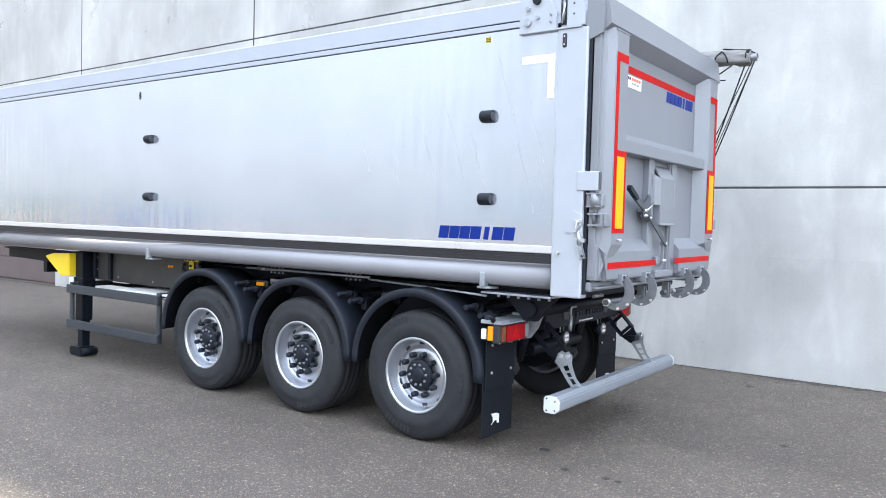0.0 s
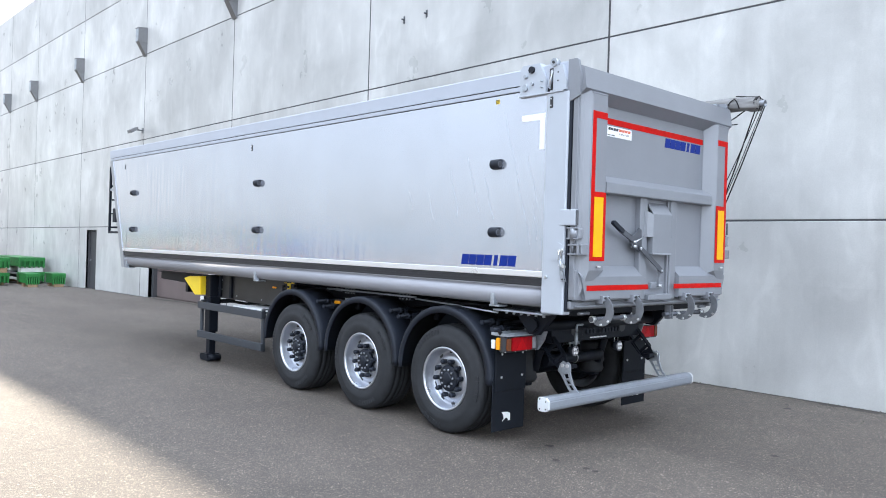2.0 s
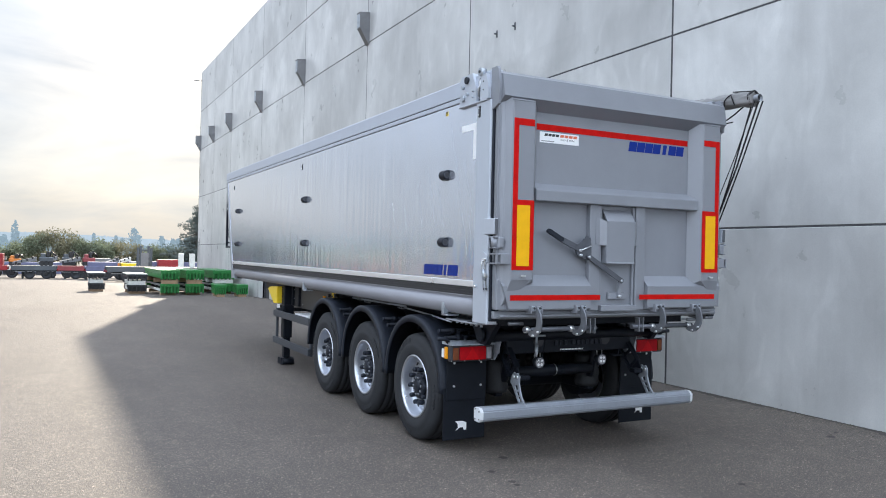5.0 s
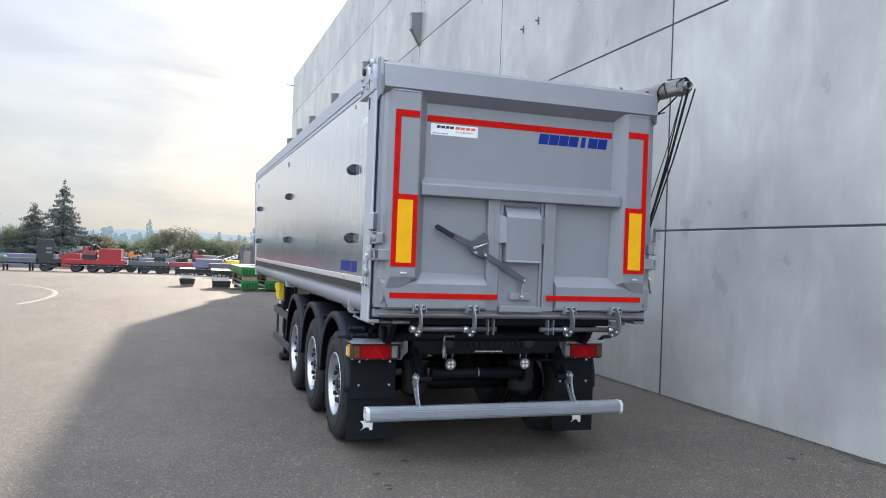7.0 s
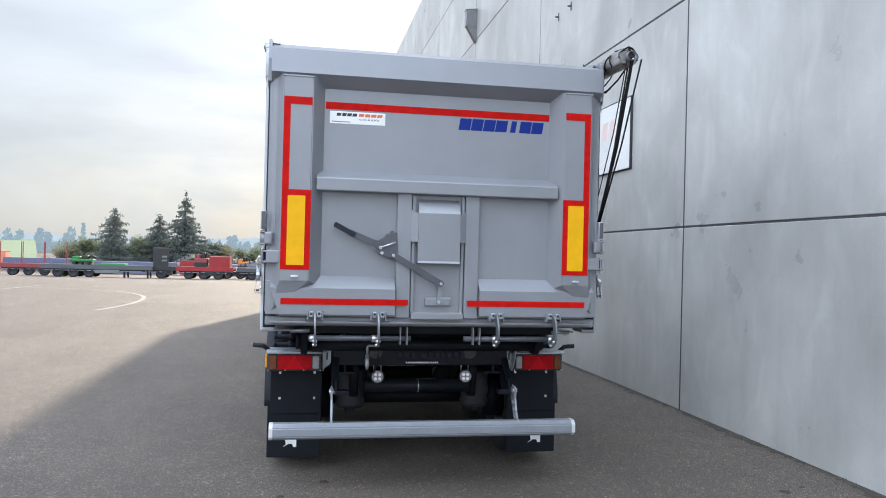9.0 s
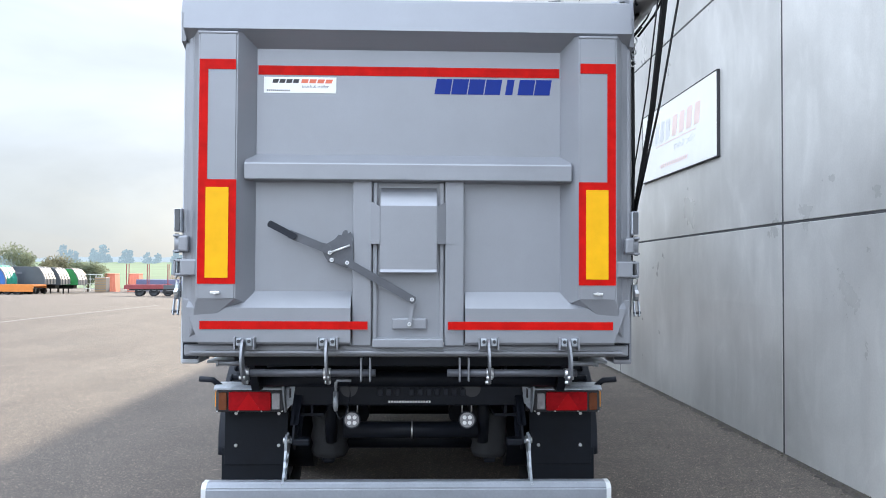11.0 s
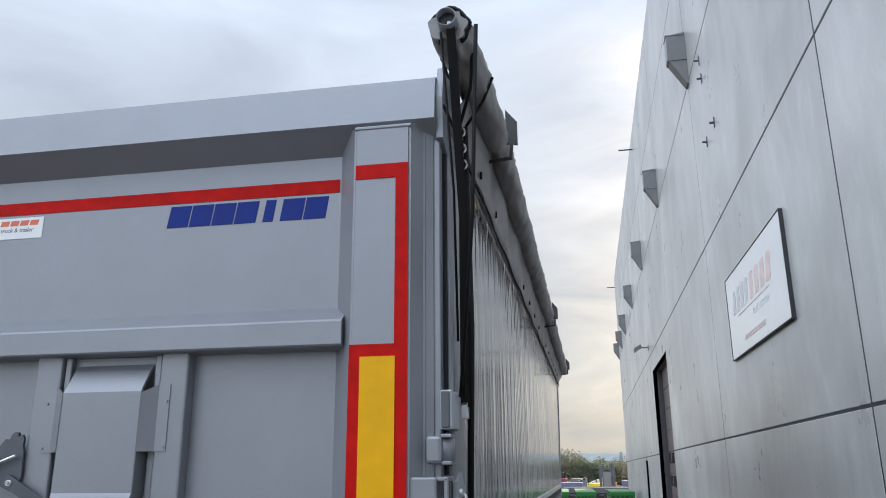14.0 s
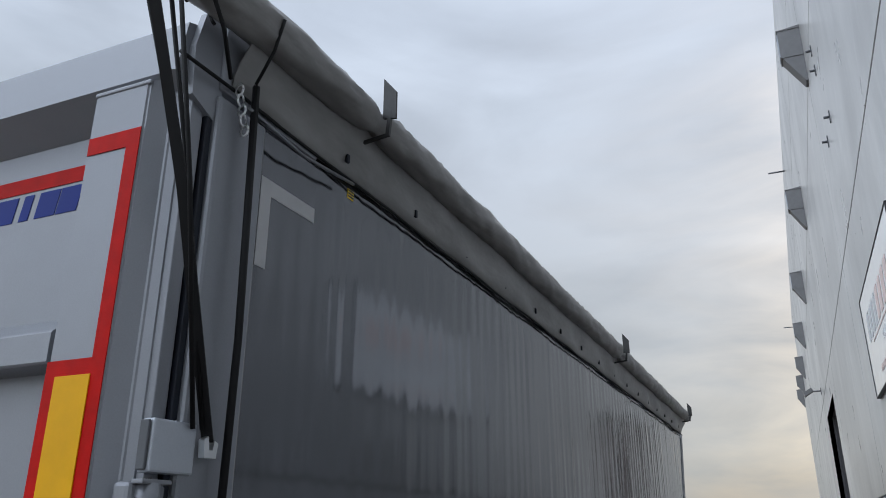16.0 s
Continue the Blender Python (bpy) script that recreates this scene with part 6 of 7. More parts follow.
def flatbed(label, x, y, turn, length, deck, rail, axles=3, load=(), group="parked trailers"):
    """A low parked trailer, its length along x before the turn."""
    t = thing("flatbed_trailer", label, "trailer", group, pose(x, y, gz(x), 0, 0, turn))
    part("deck", rbox(-length / 2, length / 2, -1.2, 1.2, 0.95, 1.12, 0.02), deck, t)
    part("chassis", rbox(-length / 2 + 0.4, length / 2 - 0.8, -0.5, 0.5, 0.6, 0.95, 0.02), BLACK, t)
    for s in (-1, 1):
        part("side_rail", rbox(-length / 2, length / 2, s * 1.21 - 0.03, s * 1.21 + 0.03, 0.76, 1.15, 0.01), rail, t)
        part("tool_box", rbox(length * 0.05, length * 0.05 + 0.9, s * 1.05 - 0.15, s * 1.05 + 0.15, 0.35, 0.78, 0.02), BLACK, t)
        part("lower_rail", rbox(-length / 2 + 0.3, length * 0.4, s * 1.18 - 0.02, s * 1.18 + 0.02, 0.6, 0.66, 0.008), GALV, t)
        part("leg", rbox(length / 2 - 2.6, length / 2 - 2.45, s * 0.7 - 0.08, s * 0.7 + 0.08, 0.0, 0.95, 0.01), BLACK, t)
        for k in range(axles):
            put("wheel", WHEEL_FAR, t, pose(-length / 2 + 1.4 + 1.32 * k, s * 1.02, 0.44, 0, 0, 0 if s < 0 else 180))
        part("tail_lamp", rbox(-length / 2 - 0.05, -length / 2, s * 0.9 - 0.2, s * 0.9 + 0.2, 0.75, 0.88, 0.01), LENS_RED, t)
    for name, d, m in load:
        x0, x1, y0, y1, z0, z1 = d
        if name == "ramp":
            r = part(name, prism(bmesh.new(), [(x0, z0), (x0, z0 + 0.15), (x1, z1), (x1, z1 - 0.35)], "y", y0, y1), m, t)
            for k in range(4):
                f = 0.15 + 0.23 * k
                part("cross_bar", rbox(x0 + (x1 - x0) * f - 0.06, x0 + (x1 - x0) * f + 0.06, y0 - 0.03, y1 + 0.03, z0 + (z1 - z0) * f - 0.1, z0 + (z1 - z0) * f + 0.1, 0.02), BLACK, r)
        elif "machine" in name:
            h, w = z1 - z0, x1 - x0
            b = part(name, rbox(x0, x1, y0, y1, z0 + 0.3 * h, z0 + 0.6 * h, 0.06), m, t)
            part("engine", rbox(x0 + 0.1 * w, x0 + 0.45 * w, y0 * 0.9, y1 * 0.9, z0 + 0.55 * h, z0 + 0.85 * h, 0.05), m, b)
            part("arm", tube(bmesh.new(), [(x0 + 0.7 * w, 0, z0 + 0.5 * h), (x0 + 0.85 * w, 0, z1), (x1 + 0.2, 0, z0 + 0.7 * h)], 0.1, 8), BLACK, b)
            part("seat_frame", rbox(x0 + 0.5 * w, x0 + 0.75 * w, y0 * 0.6, y1 * 0.6, z0 + 0.6 * h, z1, 0.05), BLACK, b)
            for k in range(3):
                part("roller", tube(bmesh.new(), [(x0 + (0.2 + 0.3 * k) * w, y0 - 0.05, z0 + 0.17 * h), (x0 + (0.2 + 0.3 * k) * w, y1 + 0.05, z0 + 0.17 * h)], 0.17 * h, 14), BLACK, b)
        else:
            b = part(name, rbox(*d, 0.03), m, t)
            if name == "box_body":
                for k in range(5):
                    xx = x0 + (k + 0.5) * (x1 - x0) / 5
                    part("rib", rbox(xx - 0.06, xx + 0.06, y0 - 0.04, y1 + 0.04, z0 + 0.05, z1 - 0.05, 0.01), m, b)
    return t


def covered(label, x, y, turn, cover, front, length=9.0, h=2.2):
    """A parked tipper with a slanted front and a ribbed cover."""
    t = thing("covered_trailer", label, "trailer", "row of parked tippers", pose(x, y, gz(x), 0, 0, turn))
    bm = bmesh.new()
    nose = [(length / 2 + 0.62, 1.2), (length / 2 + 0.6, 1.2 + 0.3 * h), (length / 2 + 0.32, 1.2 + 0.62 * h), (length / 2 - 0.12, 1.15 + 0.93 * h), (length / 2 - 0.4, 1.15 + h)]
    prism(bm, [(-length / 2, 1.15 + h), (-length / 2, 1.2)] + nose, "y", -1.25, 1.25)
    part("body", bm, cover, t)
    bm = bmesh.new()
    prism(bm, [(a + 0.02, b) for a, b in nose] + [(a + 0.1, b + 0.03) for a, b in nose[::-1]], "y", -1.2, 1.2)
    panel = part("front_panel", bm, front, t)
    for y in (-0.8, 0.0, 0.8):
        part("rib", prism(bmesh.new(), [(a + 0.09, b + 0.02) for a, b in nose] + [(a + 0.15, b + 0.05) for a, b in nose[::-1]], "y", y - 0.05, y + 0.05), cover if cover is CHARCOAL else front, panel)
    for s in (-1, 1):
        part("edge_rail", prism(bmesh.new(), [(a, b) for a, b in nose] + [(a + 0.14, b + 0.04) for a, b in nose[::-1]], "y", s * 1.25 - 0.05, s * 1.25 + 0.05), PALE, panel)
        part("landing_leg", rbox(length / 2 - 1.6, length / 2 - 1.45, s * 0.75 - 0.07, s * 0.75 + 0.07, 0.04, 1.0, 0.02), BLACK, t)
    part("top_rim", rbox(-length / 2, length / 2 - 0.35, -1.28, 1.28, 1.12 + h, 1.2 + h, 0.02), front, t)
    for k in range(7):
        xx = -length / 2 + 0.5 + k * (length - 1.2) / 7
        for s in (-1, 1):
            part("rib", rbox(xx - 0.05, xx + 0.05, s * 1.26 - 0.03, s * 1.26 + 0.03, 1.2, 1.1 + h, 0.01), cover, t)
    part("chassis", rbox(-length / 2, length / 2 - 0.3, -0.5, 0.5, 0.7, 1.2, 0.02), BLACK, t)
    for s in (-1, 1):
        for k in range(3):
            put("wheel", WHEEL_FAR, t, pose(-length / 2 + 1.4 + 1.32 * k, s * 1.02, 0.44, 0, 0, 0 if s < 0 else 180))
        part("mark", rbox(0.4, 2.4, s * 1.3 - 0.004, s * 1.3 + 0.004, 2.5, 2.75, 0.002, 1), PALE if cover is CHARCOAL else cover, t)
    return t


# row in front, seen past the trailer's open side
flatbed("dark flatbed trailer with a white side board", -69, -19.0, 89, 9.5, BLACK, CHARCOAL, 3, (("side_board", (-0.2, 1.9, -1.3, -1.25, 0.4, 0.72), PALE), ("green_machine", (-2.5, -0.6, -0.7, 0.7, 1.12, 2.0), GREEN), ("load", (0.0, 2.2, -0.6, 0.6, 1.12, 1.3), COVER_GREEN)))
flatbed("black trailer with a tall upright headboard", -69.5, -13.7, 90, 2.7, BLACK, BLACK, 1, (("headboard", (-0.65, 0.7, -1.2, -1.1, 0.7, 2.85), BLACK), ("board_edge", (-0.65, 0.7, -1.205, -1.195, 2.8, 2.85), PALE), ("print", (0.1, 0.55, -1.205, -1.195, 1.95, 2.12), PALE), ("print", (0.1, 0.55, -1.205, -1.195, 1.6, 1.76), PALE)))
flatbed("red low loader with a red box body", -69.5, -9.9, 89, 5.4, MAROON, RED, 3, (("box_body", (0.5, 2.35, -1.1, 1.1, 1.12, 2.15), RED), ("ramp", (-2.6, -1.1, -1.1, 1.1, 1.5, 2.3), PALE), ("machine", (-0.9, 0.3, -0.8, 0.8, 1.12, 2.5), MAROON)))
flatbed("pale low loader with raised ramps", -70.5, -5.3, 90, 3.4, IVORY, CHARCOAL, 2, (("ramp", (-1.6, 0.2, -1.1, 1.1, 1.3, 1.9), PALE), ("machine", (0.4, 1.5, -0.8, 0.8, 1.12, 2.4), CHARCOAL)))
flatbed("maroon low loader with raised ramps", -69.5, -1.9, 90, 3.1, MAROON, MAROON, 2, (("ramp", (-1.4, 0.2, -1.1, 1.1, 1.4, 1.95), PALE), ("machine", (0.4, 1.4, -0.8, 0.8, 1.12, 2.4), MAROON)))
flatbed("dark flatbed trailer with a yellow load", -67, 2.1, 90, 4.0, BLACK, CHARCOAL, 2, (("yellow_load", (-0.7, 0.7, -0.8, 0.8, 1.12, 1.45), YELLOW), ("ramp", (-2.0, -0.9, -1.1, 1.1, 1.3, 1.9), PALE)))
flatbed("black flatbed trailer with dark side boards", -57.4, 2.2, 90, 5.2, BLACK, CHARCOAL, 3)
flatbed("pale trailer with white boards", -70.5, 8.4, 90, 5.2, GALV, GALV, 3, (("board", (-1.66, -1.2, -0.25, 0.25, 1.12, 2.45), IVORY), ("board", (-0.66, -0.2, -0.25, 0.25, 1.12, 2.45), IVORY), ("load", (0.4, 2.5, -1, 1, 1.12, 1.7), GALV)))

# a second row close behind
flatbed("ivory low loader with pale ramps behind the front row", -76, -8.0, 90, 3.6, IVORY, IVORY, 2, (("ramp", (-1.4, 0.4, -1.1, 1.1, 1.3, 2.0), PALE), ("machine", (0.6, 1.6, -0.7, 0.7, 1.12, 2.2), DULL_ORANGE)))
flatbed("grey low loader with raised ramps behind the front row", -76.5, -3.2, 90, 4.2, GALV, CHARCOAL, 3, (("ramp", (-1.9, -0.2, -1.1, 1.1, 1.3, 2.1), PALE), ("machine", (0.2, 1.4, -0.7, 0.7, 1.12, 2.5), CHARCOAL)))
flatbed("pale low loader with stacked boards behind the front row", -76, 1.4, 90, 3.6, IVORY, GALV, 2, (("board", (-1.7, -0.2, -1.0, 1.0, 1.12, 1.9), PALE), ("ramp", (0.1, 1.6, -1.1, 1.1, 1.4, 2.1), IVORY)))
flatbed("blue low trailer with a dark cover behind the front row", -64.5, -0.2, 90, 2.6, NAVY, NAVY, 2, (("load", (-1.1, 1.1, -1.0, 1.0, 1.12, 1.5), NAVY),))

# forklift seen from behind
fk = thing("forklift", "grey forklift with a tall double mast", "forklift", m=pose(-63.4, 2.9, gz(-63.4)))
part("chassis", rbox(-1.4, 0.5, -0.6, 0.6, 0.25, 1.2, 0.08), CHARCOAL, fk)
for y in (-0.52, -0.3, 0.3, 0.52):
    part("mast", rbox(0.5, 0.66, y - 0.09, y + 0.09, 0.1, 2.9 if abs(y) < 0.4 else 2.75, 0.02), CHARCOAL, fk)
for z in (0.7, 1.3, 2.5):
    part("mast_rung", rbox(0.53, 0.63, -0.52, 0.52, z, z + 0.1, 0.02), CHARCOAL, fk)
for y in (-0.45, 0.45):
    put("wheel", WHEEL_FAR, fk, pose(0.0, y * 1.3, 0.44, 0, 0, 0 if y < 0 else 180))
part("carriage", rbox(0.6, 0.7, -0.3, 0.3, 0.9, 2.3, 0.02), GALV, fk)
part("mast_bar", rbox(0.52, 0.64, -0.45, 0.45, 2.0, 2.2, 0.02), GALV, fk)
part("cage", rbox(-1.1, 0.45, -0.5, 0.5, 1.9, 2.0, 0.03), CHARCOAL, fk)
for x in (-1.05, 0.4):
    for y in (-0.45, 0.45):
        part("cage_post", rbox(x - 0.03, x + 0.03, y - 0.03, y + 0.03, 1.15, 1.92, 0.01), CHARCOAL, fk)


def container(label, x, y, turn, length, material, h=2.4):
    t = thing("container", label, "container", "containers along the fence", pose(x, y, gz(x), 0, 0, turn))
    part("body", rbox(-length / 2, length / 2, -1.2, 1.2, 0.12, h, 0.03), material, t)
    n = int(length / 0.6)
    for k in range(n):
        xx = -length / 2 + 0.3 + k * 0.6
        for s in (-1, 1):
            part("rib", rbox(xx - 0.09, xx + 0.09, s * 1.21 - 0.03, s * 1.21 + 0.03, 0.25, h - 0.15, 0.012, 1), material, t)
    return t


container("long low blue-violet container by the fence", -104, -23.5, 90, 12, NAVY, 1.7)
container("long low blue-violet container by the fence", -106, -9, 90, 13, NAVY, 1.6)
container("long low blue-violet container by the fence", -105, 11.5, 90, 12, NAVY, 1.9)
container("long low blue-violet container by the fence", -112, -37.5, 90, 9, NAVY, 1.9)
container("short red container by the fence", -103, -15.8, 90, 2.4, RED, 2.0)
container("short red container by the fence", -103, 10.4, 90, 3, RED, 2.2)
container("short orange container by the fence", -104, 3.6, 90, 2.4, DULL_ORANGE, 1.7)

# row of tippers and the log trailer, beyond the painted line
blue_t = covered("blue printed tipper with a teal front", -88, -53.4, 90, SKY_BLUE, TEAL)
part("red_print", rbox(1.0, 3.4, -1.31, -1.3, 1.5, 2.9, 0.002, 1), RED, blue_t)
part("white_print", rbox(1.6, 2.6, -1.316, -1.306, 1.9, 2.5, 0.002, 1), PALE, blue_t)
covered("dark slate covered tipper with a pale mark", -92, -50.8, 90, CHARCOAL, COVER_GREY)
covered("dark slate covered tipper with a white front", -96, -50.8, 90, CHARCOAL, PALE)
covered("green covered tipper with a white front", -100, -50.3, 90, COVER_GREEN, PALE)
flatbed("orange low trailer parked before the tippers", -85.0, -45.6, 84, 4.6, DULL_ORANGE, DULL_ORANGE, 2, (("side_board", (-2.25, 2.25, -1.3, -1.25, 0.35, 1.2), DULL_ORANGE),))
for x, y in ((-115, -47.2), (-115, -43.6)):
    t = thing("skip", "salmon painted steel skip on the asphalt", "skip", "skips", pose(x, y, gz(x)))
    bm = bmesh.new()
    prism(bm, [(-0.95, 0), (0.95, 0), (0.75, 2.7), (-0.75, 2.7)], "x", -0.9, 0.9)
    part("body", bm, SALMON, t)
    part("rim", rbox(-0.95, 0.95, -0.8, 0.8, 2.66, 2.76, 0.02), SALMON, t)
    for k in (-0.45, 0.0, 0.45):
        part("rib", rbox(0.88, 0.94, k - 0.05, k + 0.05, 0.1, 2.65, 0.01), SALMON, t)
t = thing("crate", "grey timber crate on the asphalt", "crate", m=pose(-108.5, -46.0, gz(-108.5)))
part("body", rbox(-0.7, 0.7, -0.8, 0.8, 0.1, 2.2, 0.03), GALV, t)
for k in range(6):
    part("slat", rbox(0.7, 0.74, -0.8, 0.8, 0.15 + k * 0.35, 0.4 + k * 0.35, 0.01), TIMBER, t)
rk = thing("steel_rack", "pale open steel rack on the asphalt", "rack", m=pose(-112, -48.8, gz(-112)))
for y in (-1.3, -0.43, 0.43, 1.3):
    part("upright", rbox(-0.06, 0.06, y - 0.05, y + 0.05, 0, 2.7, 0.01), IVORY, rk)
for z in (0.5, 1.2, 1.9, 2.6):
    part("rail", rbox(-0.05, 0.05, -1.35, 1.35, z - 0.06, z + 0.06, 0.01), IVORY, rk)
log_t = flatbed("red log trailer with upright stakes", -73.5, -26.0, 105, 6.4, RED, MAROON, 3, group="log trailers")
for k in range(4):
    for s in (-1, 1):
        part("stake", rbox(-3.0 + k * 1.9 - 0.04, -3.0 + k * 1.9 + 0.04, s * 1.15 - 0.04, s * 1.15 + 0.04, 1.1, 3.2, 0.01), MAROON, log_t)

# field and woods
FIELD = mat("pale green field", (0.1, 0.15, 0.08), 0.9, 0, 0.15, 0.05)
bm = bmesh.new()
vs = [[bm.verts.new((x, y0 + (y1 - y0) * k / 3, z)) for k in range(4)] for x, y0, y1, z in ((-140, -85, -47, gz(-140) + 0.05), (-220, -120, -72, -0.6), (-420, -215, -136, 4.2))]
for i in range(2):
    for j in range(3):
        bm.faces.new((vs[i][j], vs[i][j + 1], vs[i + 1][j + 1], vs[i + 1][j]))
bmesh.ops.recalc_face_normals(bm, faces=bm.faces[:])
tagged(new("field", mesh_of("field", bm, FIELD)), "pale green meadow rising beyond the yard", "field", kind="structure")

BARK = mat("bark", (0.09, 0.07, 0.055), 0.9, 0, 0.2, 8, 0.3, 20)


def leafy(name, color, spread=0.3, through_light=0.45):
    m = mat(name, color, 0.75, 0, 0.35, 0.6)
    n, l = m.node_tree.nodes, m.node_tree.links
    p, geo, rg, mx = n["Principled BSDF"], n.new("ShaderNodeNewGeometry"), n.new("ShaderNodeMapRange"), n.new("ShaderNodeMix")
    old = p.inputs["Base Color"].links[0].from_socket
    mx.data_type, mx.blend_type = "RGBA", "MULTIPLY"
    mx.inputs["Factor"].default_value = 1.0
    rg.inputs["To Min"].default_value, rg.inputs["To Max"].default_value = 1 - spread, 1 + spread
    l.new(geo.outputs["Random Per Island"], rg.inputs["Value"])
    l.new(old, mx.inputs["A"]), l.new(rg.outputs["Result"], mx.inputs["B"]), l.new(mx.outputs["Result"], p.inputs["Base Color"])
    tr, ms = n.new("ShaderNodeBsdfTranslucent"), n.new("ShaderNodeMixShader")
    ms.inputs["Fac"].default_value = through_light
    l.new(mx.outputs["Result"], tr.inputs["Color"])
    l.new(p.outputs["BSDF"], ms.inputs[1]), l.new(tr.outputs["BSDF"], ms.inputs[2])
    l.new(ms.outputs["Shader"], n["Material Output"].inputs["Surface"])
    return m


NEEDLE = leafy("spruce needles", (0.115, 0.14, 0.13), 0.2, 0.3)
LEAF = leafy("autumn green leaves", (0.19, 0.215, 0.14))
LEAF_DARK = leafy("dark hedge leaves", (0.1, 0.125, 0.105))
LEAF_OLIVE = leafy("olive leaves", (0.2, 0.19, 0.12))


def cards_mesh(name, pts, size, material):
    """Many small bent leaf clumps at the given places."""
    verts, faces = [], []
    for p, sc in pts:
        q = Euler((random.uniform(0, 6.3), random.uniform(0, 6.3), random.uniform(0, 6.3)))
        b = len(verts)
        w = size * sc
        for c in ((-w, -w * 0.5, 0), (w, -w * 0.6, w * 0.2), (w * 0.8, w * 0.5, -w * 0.1), (-w * 0.7, w * 0.6, w * 0.25), (0, 0, w * 0.5)):
            v = Vector(c)
            v.rotate(q)
            verts.append(tuple(p + v))
        faces += [(b, b + 1, b + 4), (b + 1, b + 2, b + 4), (b + 2, b + 3, b + 4), (b + 3, b, b + 4)]
    me = bpy.data.meshes.new(name)
    me.from_pydata(verts, [], faces)
    me.materials.append(material)
    return me


def spruce(x, y, h, w, seed, label="tall dark spruce with drooping boughs"):
    random.seed(seed)
    t = thing("spruce_tree", label, "tree", "spruces behind the yard", pose(x, y, gz(x)))
    part("trunk", tube(bmesh.new(), [(0, 0, -0.2), (0.1, 0, h * 0.5), (0, 0.05, h * 0.98)], [h * 0.022, h * 0.014, 0.02], 8), BARK, t)
    pts, bm = [], bmesh.new()
    z = h * 0.1
    while z < h * 0.985:
        f = 1 - (z - h * 0.08) / (h * 0.92)
        reach = w * f ** 0.9 * random.uniform(0.68, 1.1) + 0.12
        lean = random.uniform(0, 6.28)
        turn = random.uniform(0, 6.28)
        n = random.randint(6, 8)
        for k in range(n):
            # a whorl of flat sprays that droop, then lift at the tip
            a = turn + 2 * math.pi * k / n + random.uniform(-0.25, 0.25)
            r = reach * random.uniform(0.45, 1.15) * (1 + 0.18 * math.cos(a - lean))
            z0 = z + h * random.uniform(-0.03, 0.03)
            out, side = Vector((math.cos(a), math.sin(a), 0)), Vector((-math.sin(a), math.cos(a), 0))
            tip = Vector((0, 0, z0)) + out * r + Vector((0, 0, -0.2 * r))
            if r > w * 0.25:
                tube(bm, [(0, 0, z0), tuple(out * r * 0.55 + Vector((0, 0, z0 - 0.16 * r))), tuple(tip)], [0.05, 0.035, 0.012], 4, False)
            m = max(int(r * 34), 6)
            for j in range(m):
                g2 = ((j + random.random()) / m) ** 0.75
                fan = 0.2 * r * (1.15 - g2) * min(g2 * 3, 1)
                drop = -0.26 * r * g2 + 0.08 * r * g2 ** 3
                pts.append((Vector((0, 0, z0 + drop + random.gauss(-0.08, 0.14))) + out * r * g2 + side * random.gauss(0, fan), random.uniform(0.5, 1.2) * (0.6 + 0.4 * f)))
        z += h * random.uniform(0.028, 0.06)
    part("limb", bm, BARK, t)
    put("crown", cards_mesh("crown", pts, h * 0.0125, NEEDLE), t, None, "dark green drooping needles")
    return t


def bush(x, y, h, w, seed, leaf=None, label="green-yellow leafy tree at the yard's edge"):
    random.seed(seed)
    t = thing("leafy_tree", label, "tree", "leafy trees behind the yard", pose(x, y, gz(x)))
    bm = bmesh.new()
    tube(bm, [(0, 0, -0.2), (0.05, 0.1, h * 0.3), (0.1, 0, h * 0.55)], [0.16, 0.12, 0.06], 7)
    blobs = []
    for k in range(9):
        a = random.uniform(0, 6.28)
        r = w * random.uniform(0.15, 0.75)
        c = Vector((r * math.cos(a), r * math.sin(a), h * random.uniform(0.3, 0.85)))
        tube(bm, [(0.02, 0.05, h * 0.25), tuple(c * 0.6), tuple(c)], [0.07, 0.045, 0.02], 5, False)
        blobs.append((c, w * random.uniform(0.28, 0.5)))
    part("trunk", bm, BARK, t)
    pts = []
    for c, r in blobs:
        for k in range(620):
            v = Vector((random.gauss(0, 1), random.gauss(0, 1), random.gauss(0, 0.8)))
            v = v.normalized() * r * random.uniform(0.35, 1.1)
            pts.append((c + v, random.uniform(0.5, 1.2)))
    put("crown", cards_mesh("crown", pts, 0.085 + h * 0.006, leaf or LEAF), t)
    return t


spruce(-121, -29.8, 10.2, 6.0, 1)
spruce(-123, -19.5, 12.8, 7.0, 2)
spruce(-124, -23.6, 9.6, 5.0, 3)
spruce(-123, 17.2, 11.3, 6.6, 4)
for k, (x, y, h, w) in enumerate([(-126, -36, 5.0, 3.6), (-127, -32, 4.6, 3.4), (-126, -26, 5.4, 3.4), (-128, -24, 5.0, 3.2), (-127, -14.5, 4.6, 3.0), (-130, -10, 4.4, 3.2), (-126, -6.2, 5.4, 3.2), (-126, -3.4, 6.2, 3.6), (-127, -0.2, 6.6, 3.8), (-126, 3.4, 5.6, 3.4), (-127, 7.0, 4.6, 3.2), (-128, 11.0, 4.4, 3.2), (-108, -57, 6.6, 3.6), (-110, -53, 5.2, 3.4), (-113, -50, 4.4, 3.0), (-128, 20.5, 5.0, 3.2), (-127, -39.4, 3.6, 2.8)]):
    bush(x, y, h, w, 20 + k, LEAF_OLIVE if k % 3 == 1 else None)
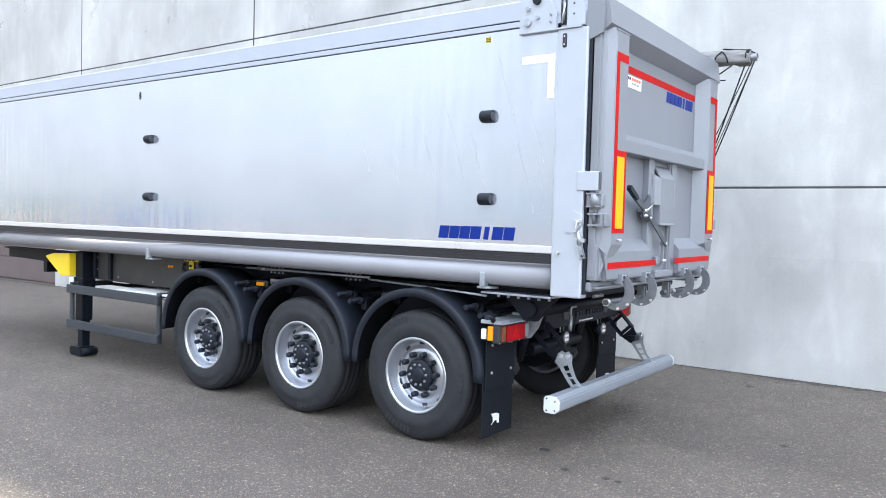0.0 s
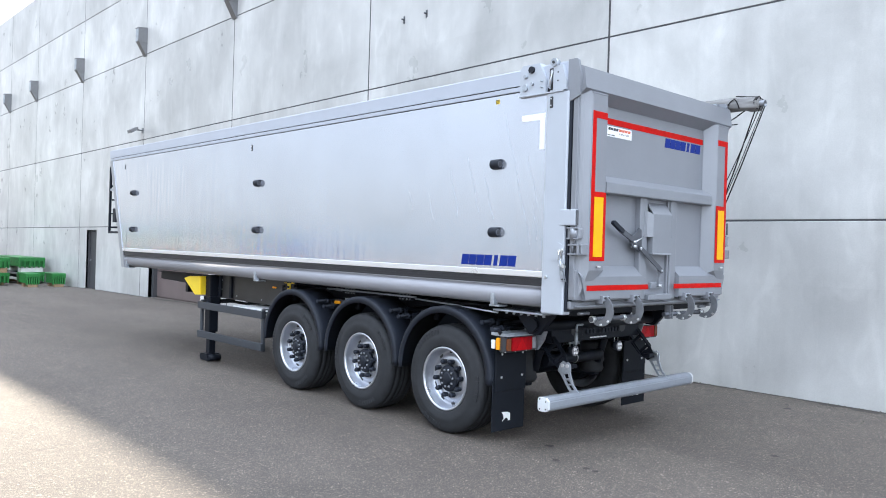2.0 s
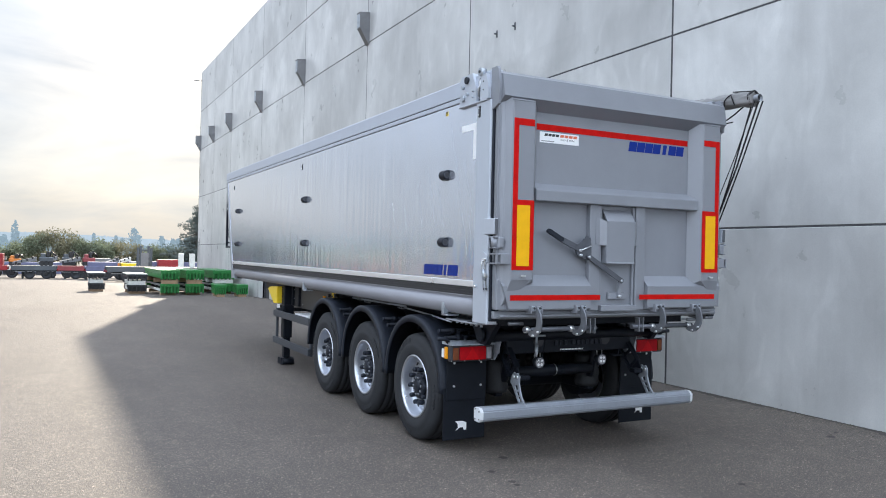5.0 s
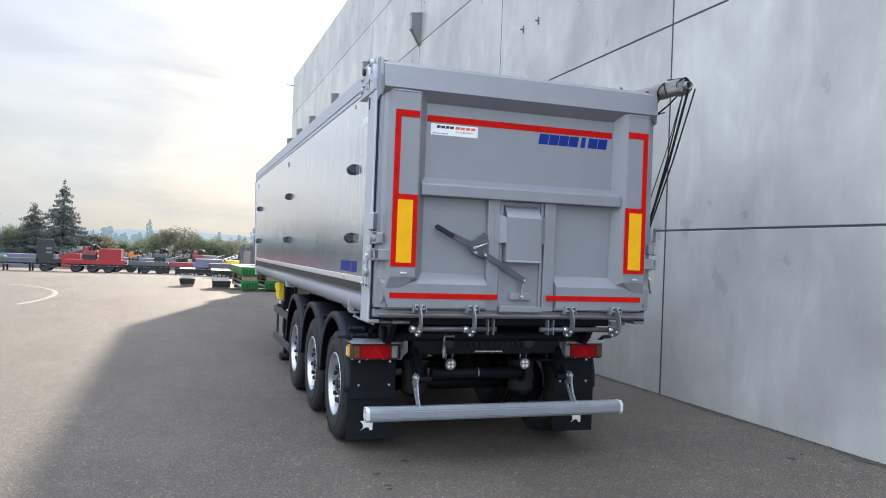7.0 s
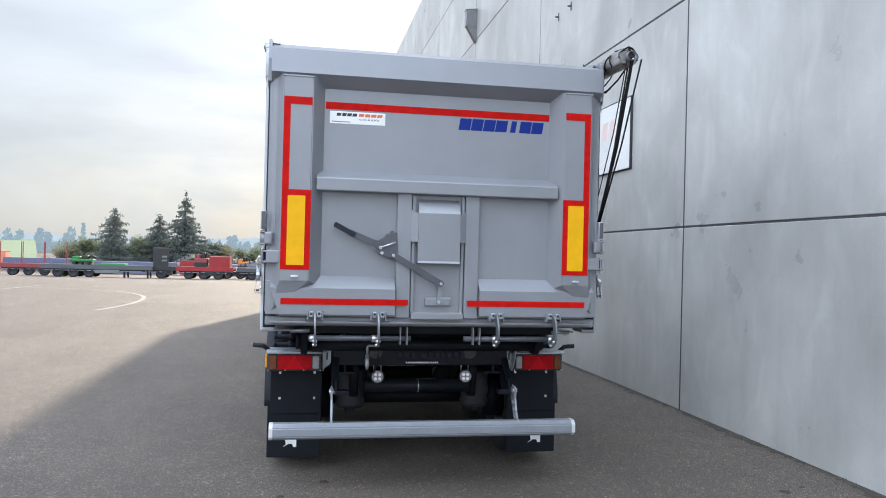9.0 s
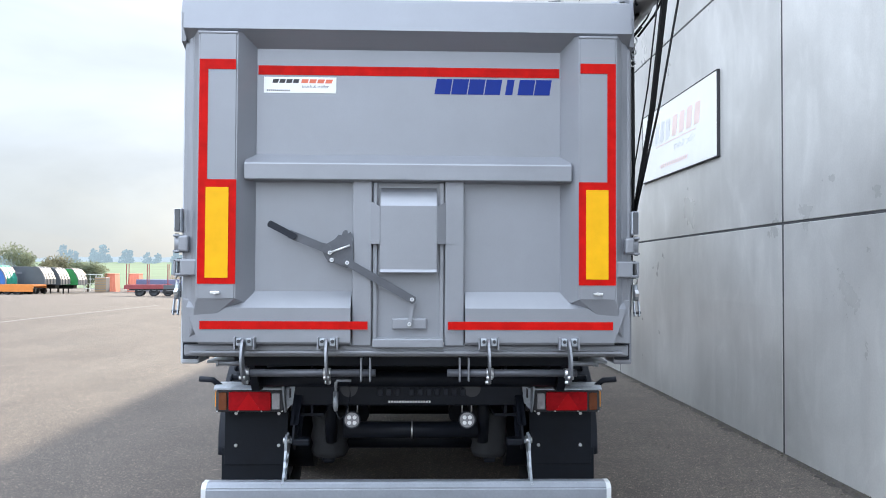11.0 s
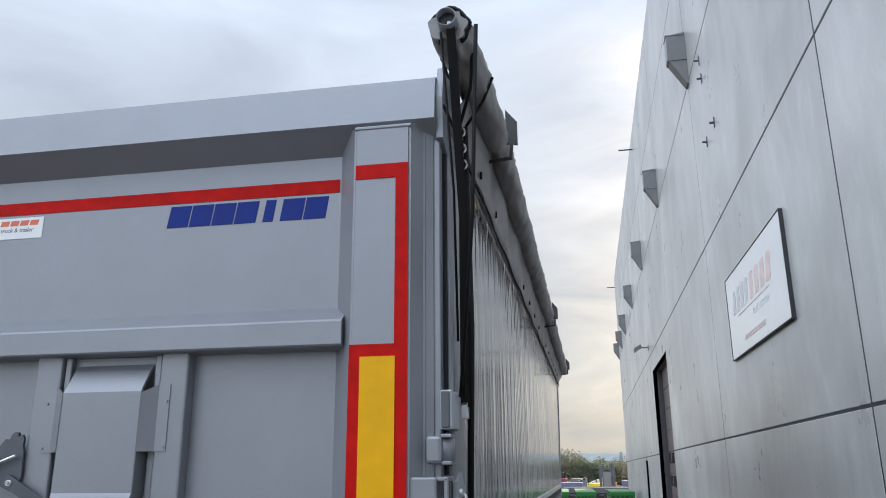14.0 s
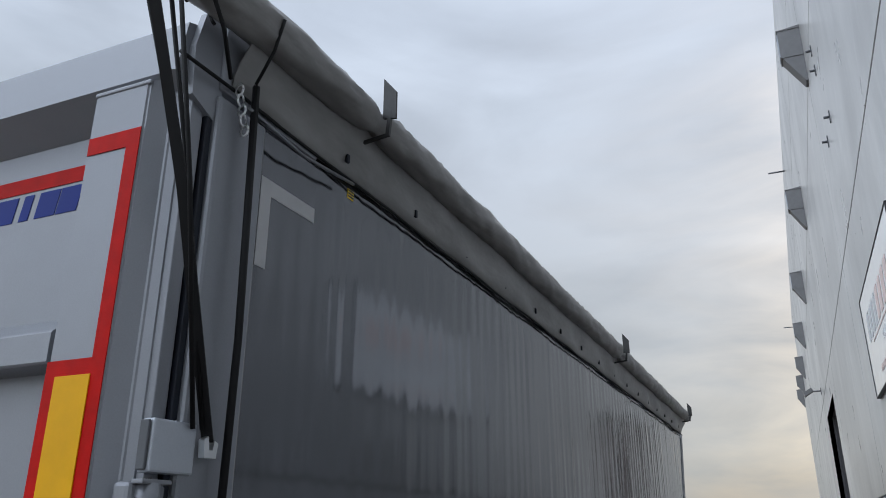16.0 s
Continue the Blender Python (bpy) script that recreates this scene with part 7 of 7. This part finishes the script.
for k, (x, y, h, w) in enumerate([(-129, -34.0, 4.4, 3.6), (-128, -28.6, 4.8, 3.8), (-129, -21.8, 5.2, 3.8), (-128, -17.6, 4.6, 3.4), (-129, 14.5, 4.6, 3.4), (-129, 19.0, 4.4, 3.4)]):
    bush(x, y, h, w, 60 + k, LEAF_DARK, "dark green hedge tree behind the spruces")
random.seed(77)

# woods on the skyline, with their haze painted in as a glow


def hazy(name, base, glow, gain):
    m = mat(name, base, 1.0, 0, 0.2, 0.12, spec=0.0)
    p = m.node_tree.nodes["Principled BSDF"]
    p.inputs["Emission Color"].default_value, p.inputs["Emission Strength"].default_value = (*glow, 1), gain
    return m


# distance veiled by bright air: the veil is a bluish glow in the material
HAZE_GLOW_NEAR = hazy("hazy woods", (0.06, 0.085, 0.08), (0.54, 0.7, 0.83), 0.29)
HAZE_GLOW_FAR = hazy("far hazy ridge", (0.15, 0.18, 0.2), (0.56, 0.66, 0.72), 0.4)


def ridge(name, label, dist, base, rough, material, seed, step, tall=0.0):
    """A skyline of distant woods: a ribbon of uneven height round the far side."""
    verts, faces = [], []
    n = int(270 / step)
    for k in range(n + 1):
        a = radians(60 + 270 * k / n)
        u = k * step
        h = base * (0.8 + 0.4 * noise.noise(Vector((u * 0.07, seed, 0))))
        south = min(max((math.degrees(a) - 222) / 20, 0), 1)
        h *= 1 + tall * south
        h += rough * (0.5 * abs(noise.noise(Vector((u * 1.3, seed, 9)))) + 0.35 * abs(noise.noise(Vector((u * 3.7, seed, 2)))) + 0.3 * noise.noise(Vector((u * 11, seed, 5))))
        x, y = dist * math.cos(a), dist * math.sin(a)
        verts += [(x, y, -12), (x, y, h), (x * 1.06, y * 1.06, -12)]
        if k:
            b = 3 * k
            faces += [(b - 3, b, b + 1, b - 2), (b - 2, b + 1, b + 2, b - 1)]
    me = bpy.data.meshes.new(name)
    me.from_pydata(verts, [], faces)
    me.materials.append(material)
    return tagged(new(name, me), label, "distant woods", kind="stuff")


ridge("hazy_woods", "low woods on the skyline, blue haze put in as glow", 430, 3.2, 3.0, HAZE_GLOW_NEAR, 3, 0.05, 4.5)
ridge("hazy_ridge", "far wooded ridge on the skyline, paled by a painted haze glow", 1100, 17, 5, HAZE_GLOW_FAR, 8, 0.05)

# clumps of hazy trees standing above the low woods: direction, span, number, height, slimness
random.seed(31)
pts = []
for lo, hi, n, h, slim in ((0.5, 0.62, 26, 8.5, 0.4), (0.63, 1.3, 60, 6.5, 0.45), (0.438, 0.456, 5, 11.0, 0.3), (0.394, 0.418, 7, 11.5, 0.32), (0.366, 0.378, 4, 10.0, 0.3), (0.33, 0.35, 5, 7.0, 0.4), (0.297, 0.315, 4, 8.5, 0.35), (0.262, 0.268, 1, 12.0, 0.2), (0.272, 0.284, 3, 8.5, 0.35), (0.02, 0.09, 12, 6.5, 0.4), (0.038, 0.041, 1, 11.0, 0.16), (0.1, 0.25, 20, 5.5, 0.4), (-0.044, -0.04, 1, 12.0, 0.17), (-0.078, -0.066, 2, 9.0, 0.25), (-0.1, -0.086, 2, 9.5, 0.3), (-0.26, -0.12, 16, 7.0, 0.4)):
    for k in range(n):
        x = -random.uniform(385, 412)
        y = -1.5 + (x - 5) * (lo + (hi - lo) * ((k + random.random()) / n))
        hh = h * random.uniform(0.55, 1.12)
        lobe = random.uniform(0, 50)
        for j in range(200):
            f = random.random()
            r = hh * slim * (1 - abs(2 * f - 0.75) ** 2 * 0.42) * math.sqrt(random.random())
            a = random.uniform(0, 6.28)
            r *= 0.8 + 0.9 * noise.noise(Vector((f * 2.6, lobe, math.cos(a) * 1.2)))
            pts.append((Vector((x + r * math.cos(a), y + r * math.sin(a), -2.5 + (hh + 3.5) * f)), random.uniform(0.5, 1.2)))
tagged(new("hazy_trees", cards_mesh("hazy_trees", pts, 0.75, HAZE_GLOW_NEAR)), "clumps of trees on the skyline, blue haze put in as glow", "distant trees", kind="stuff")
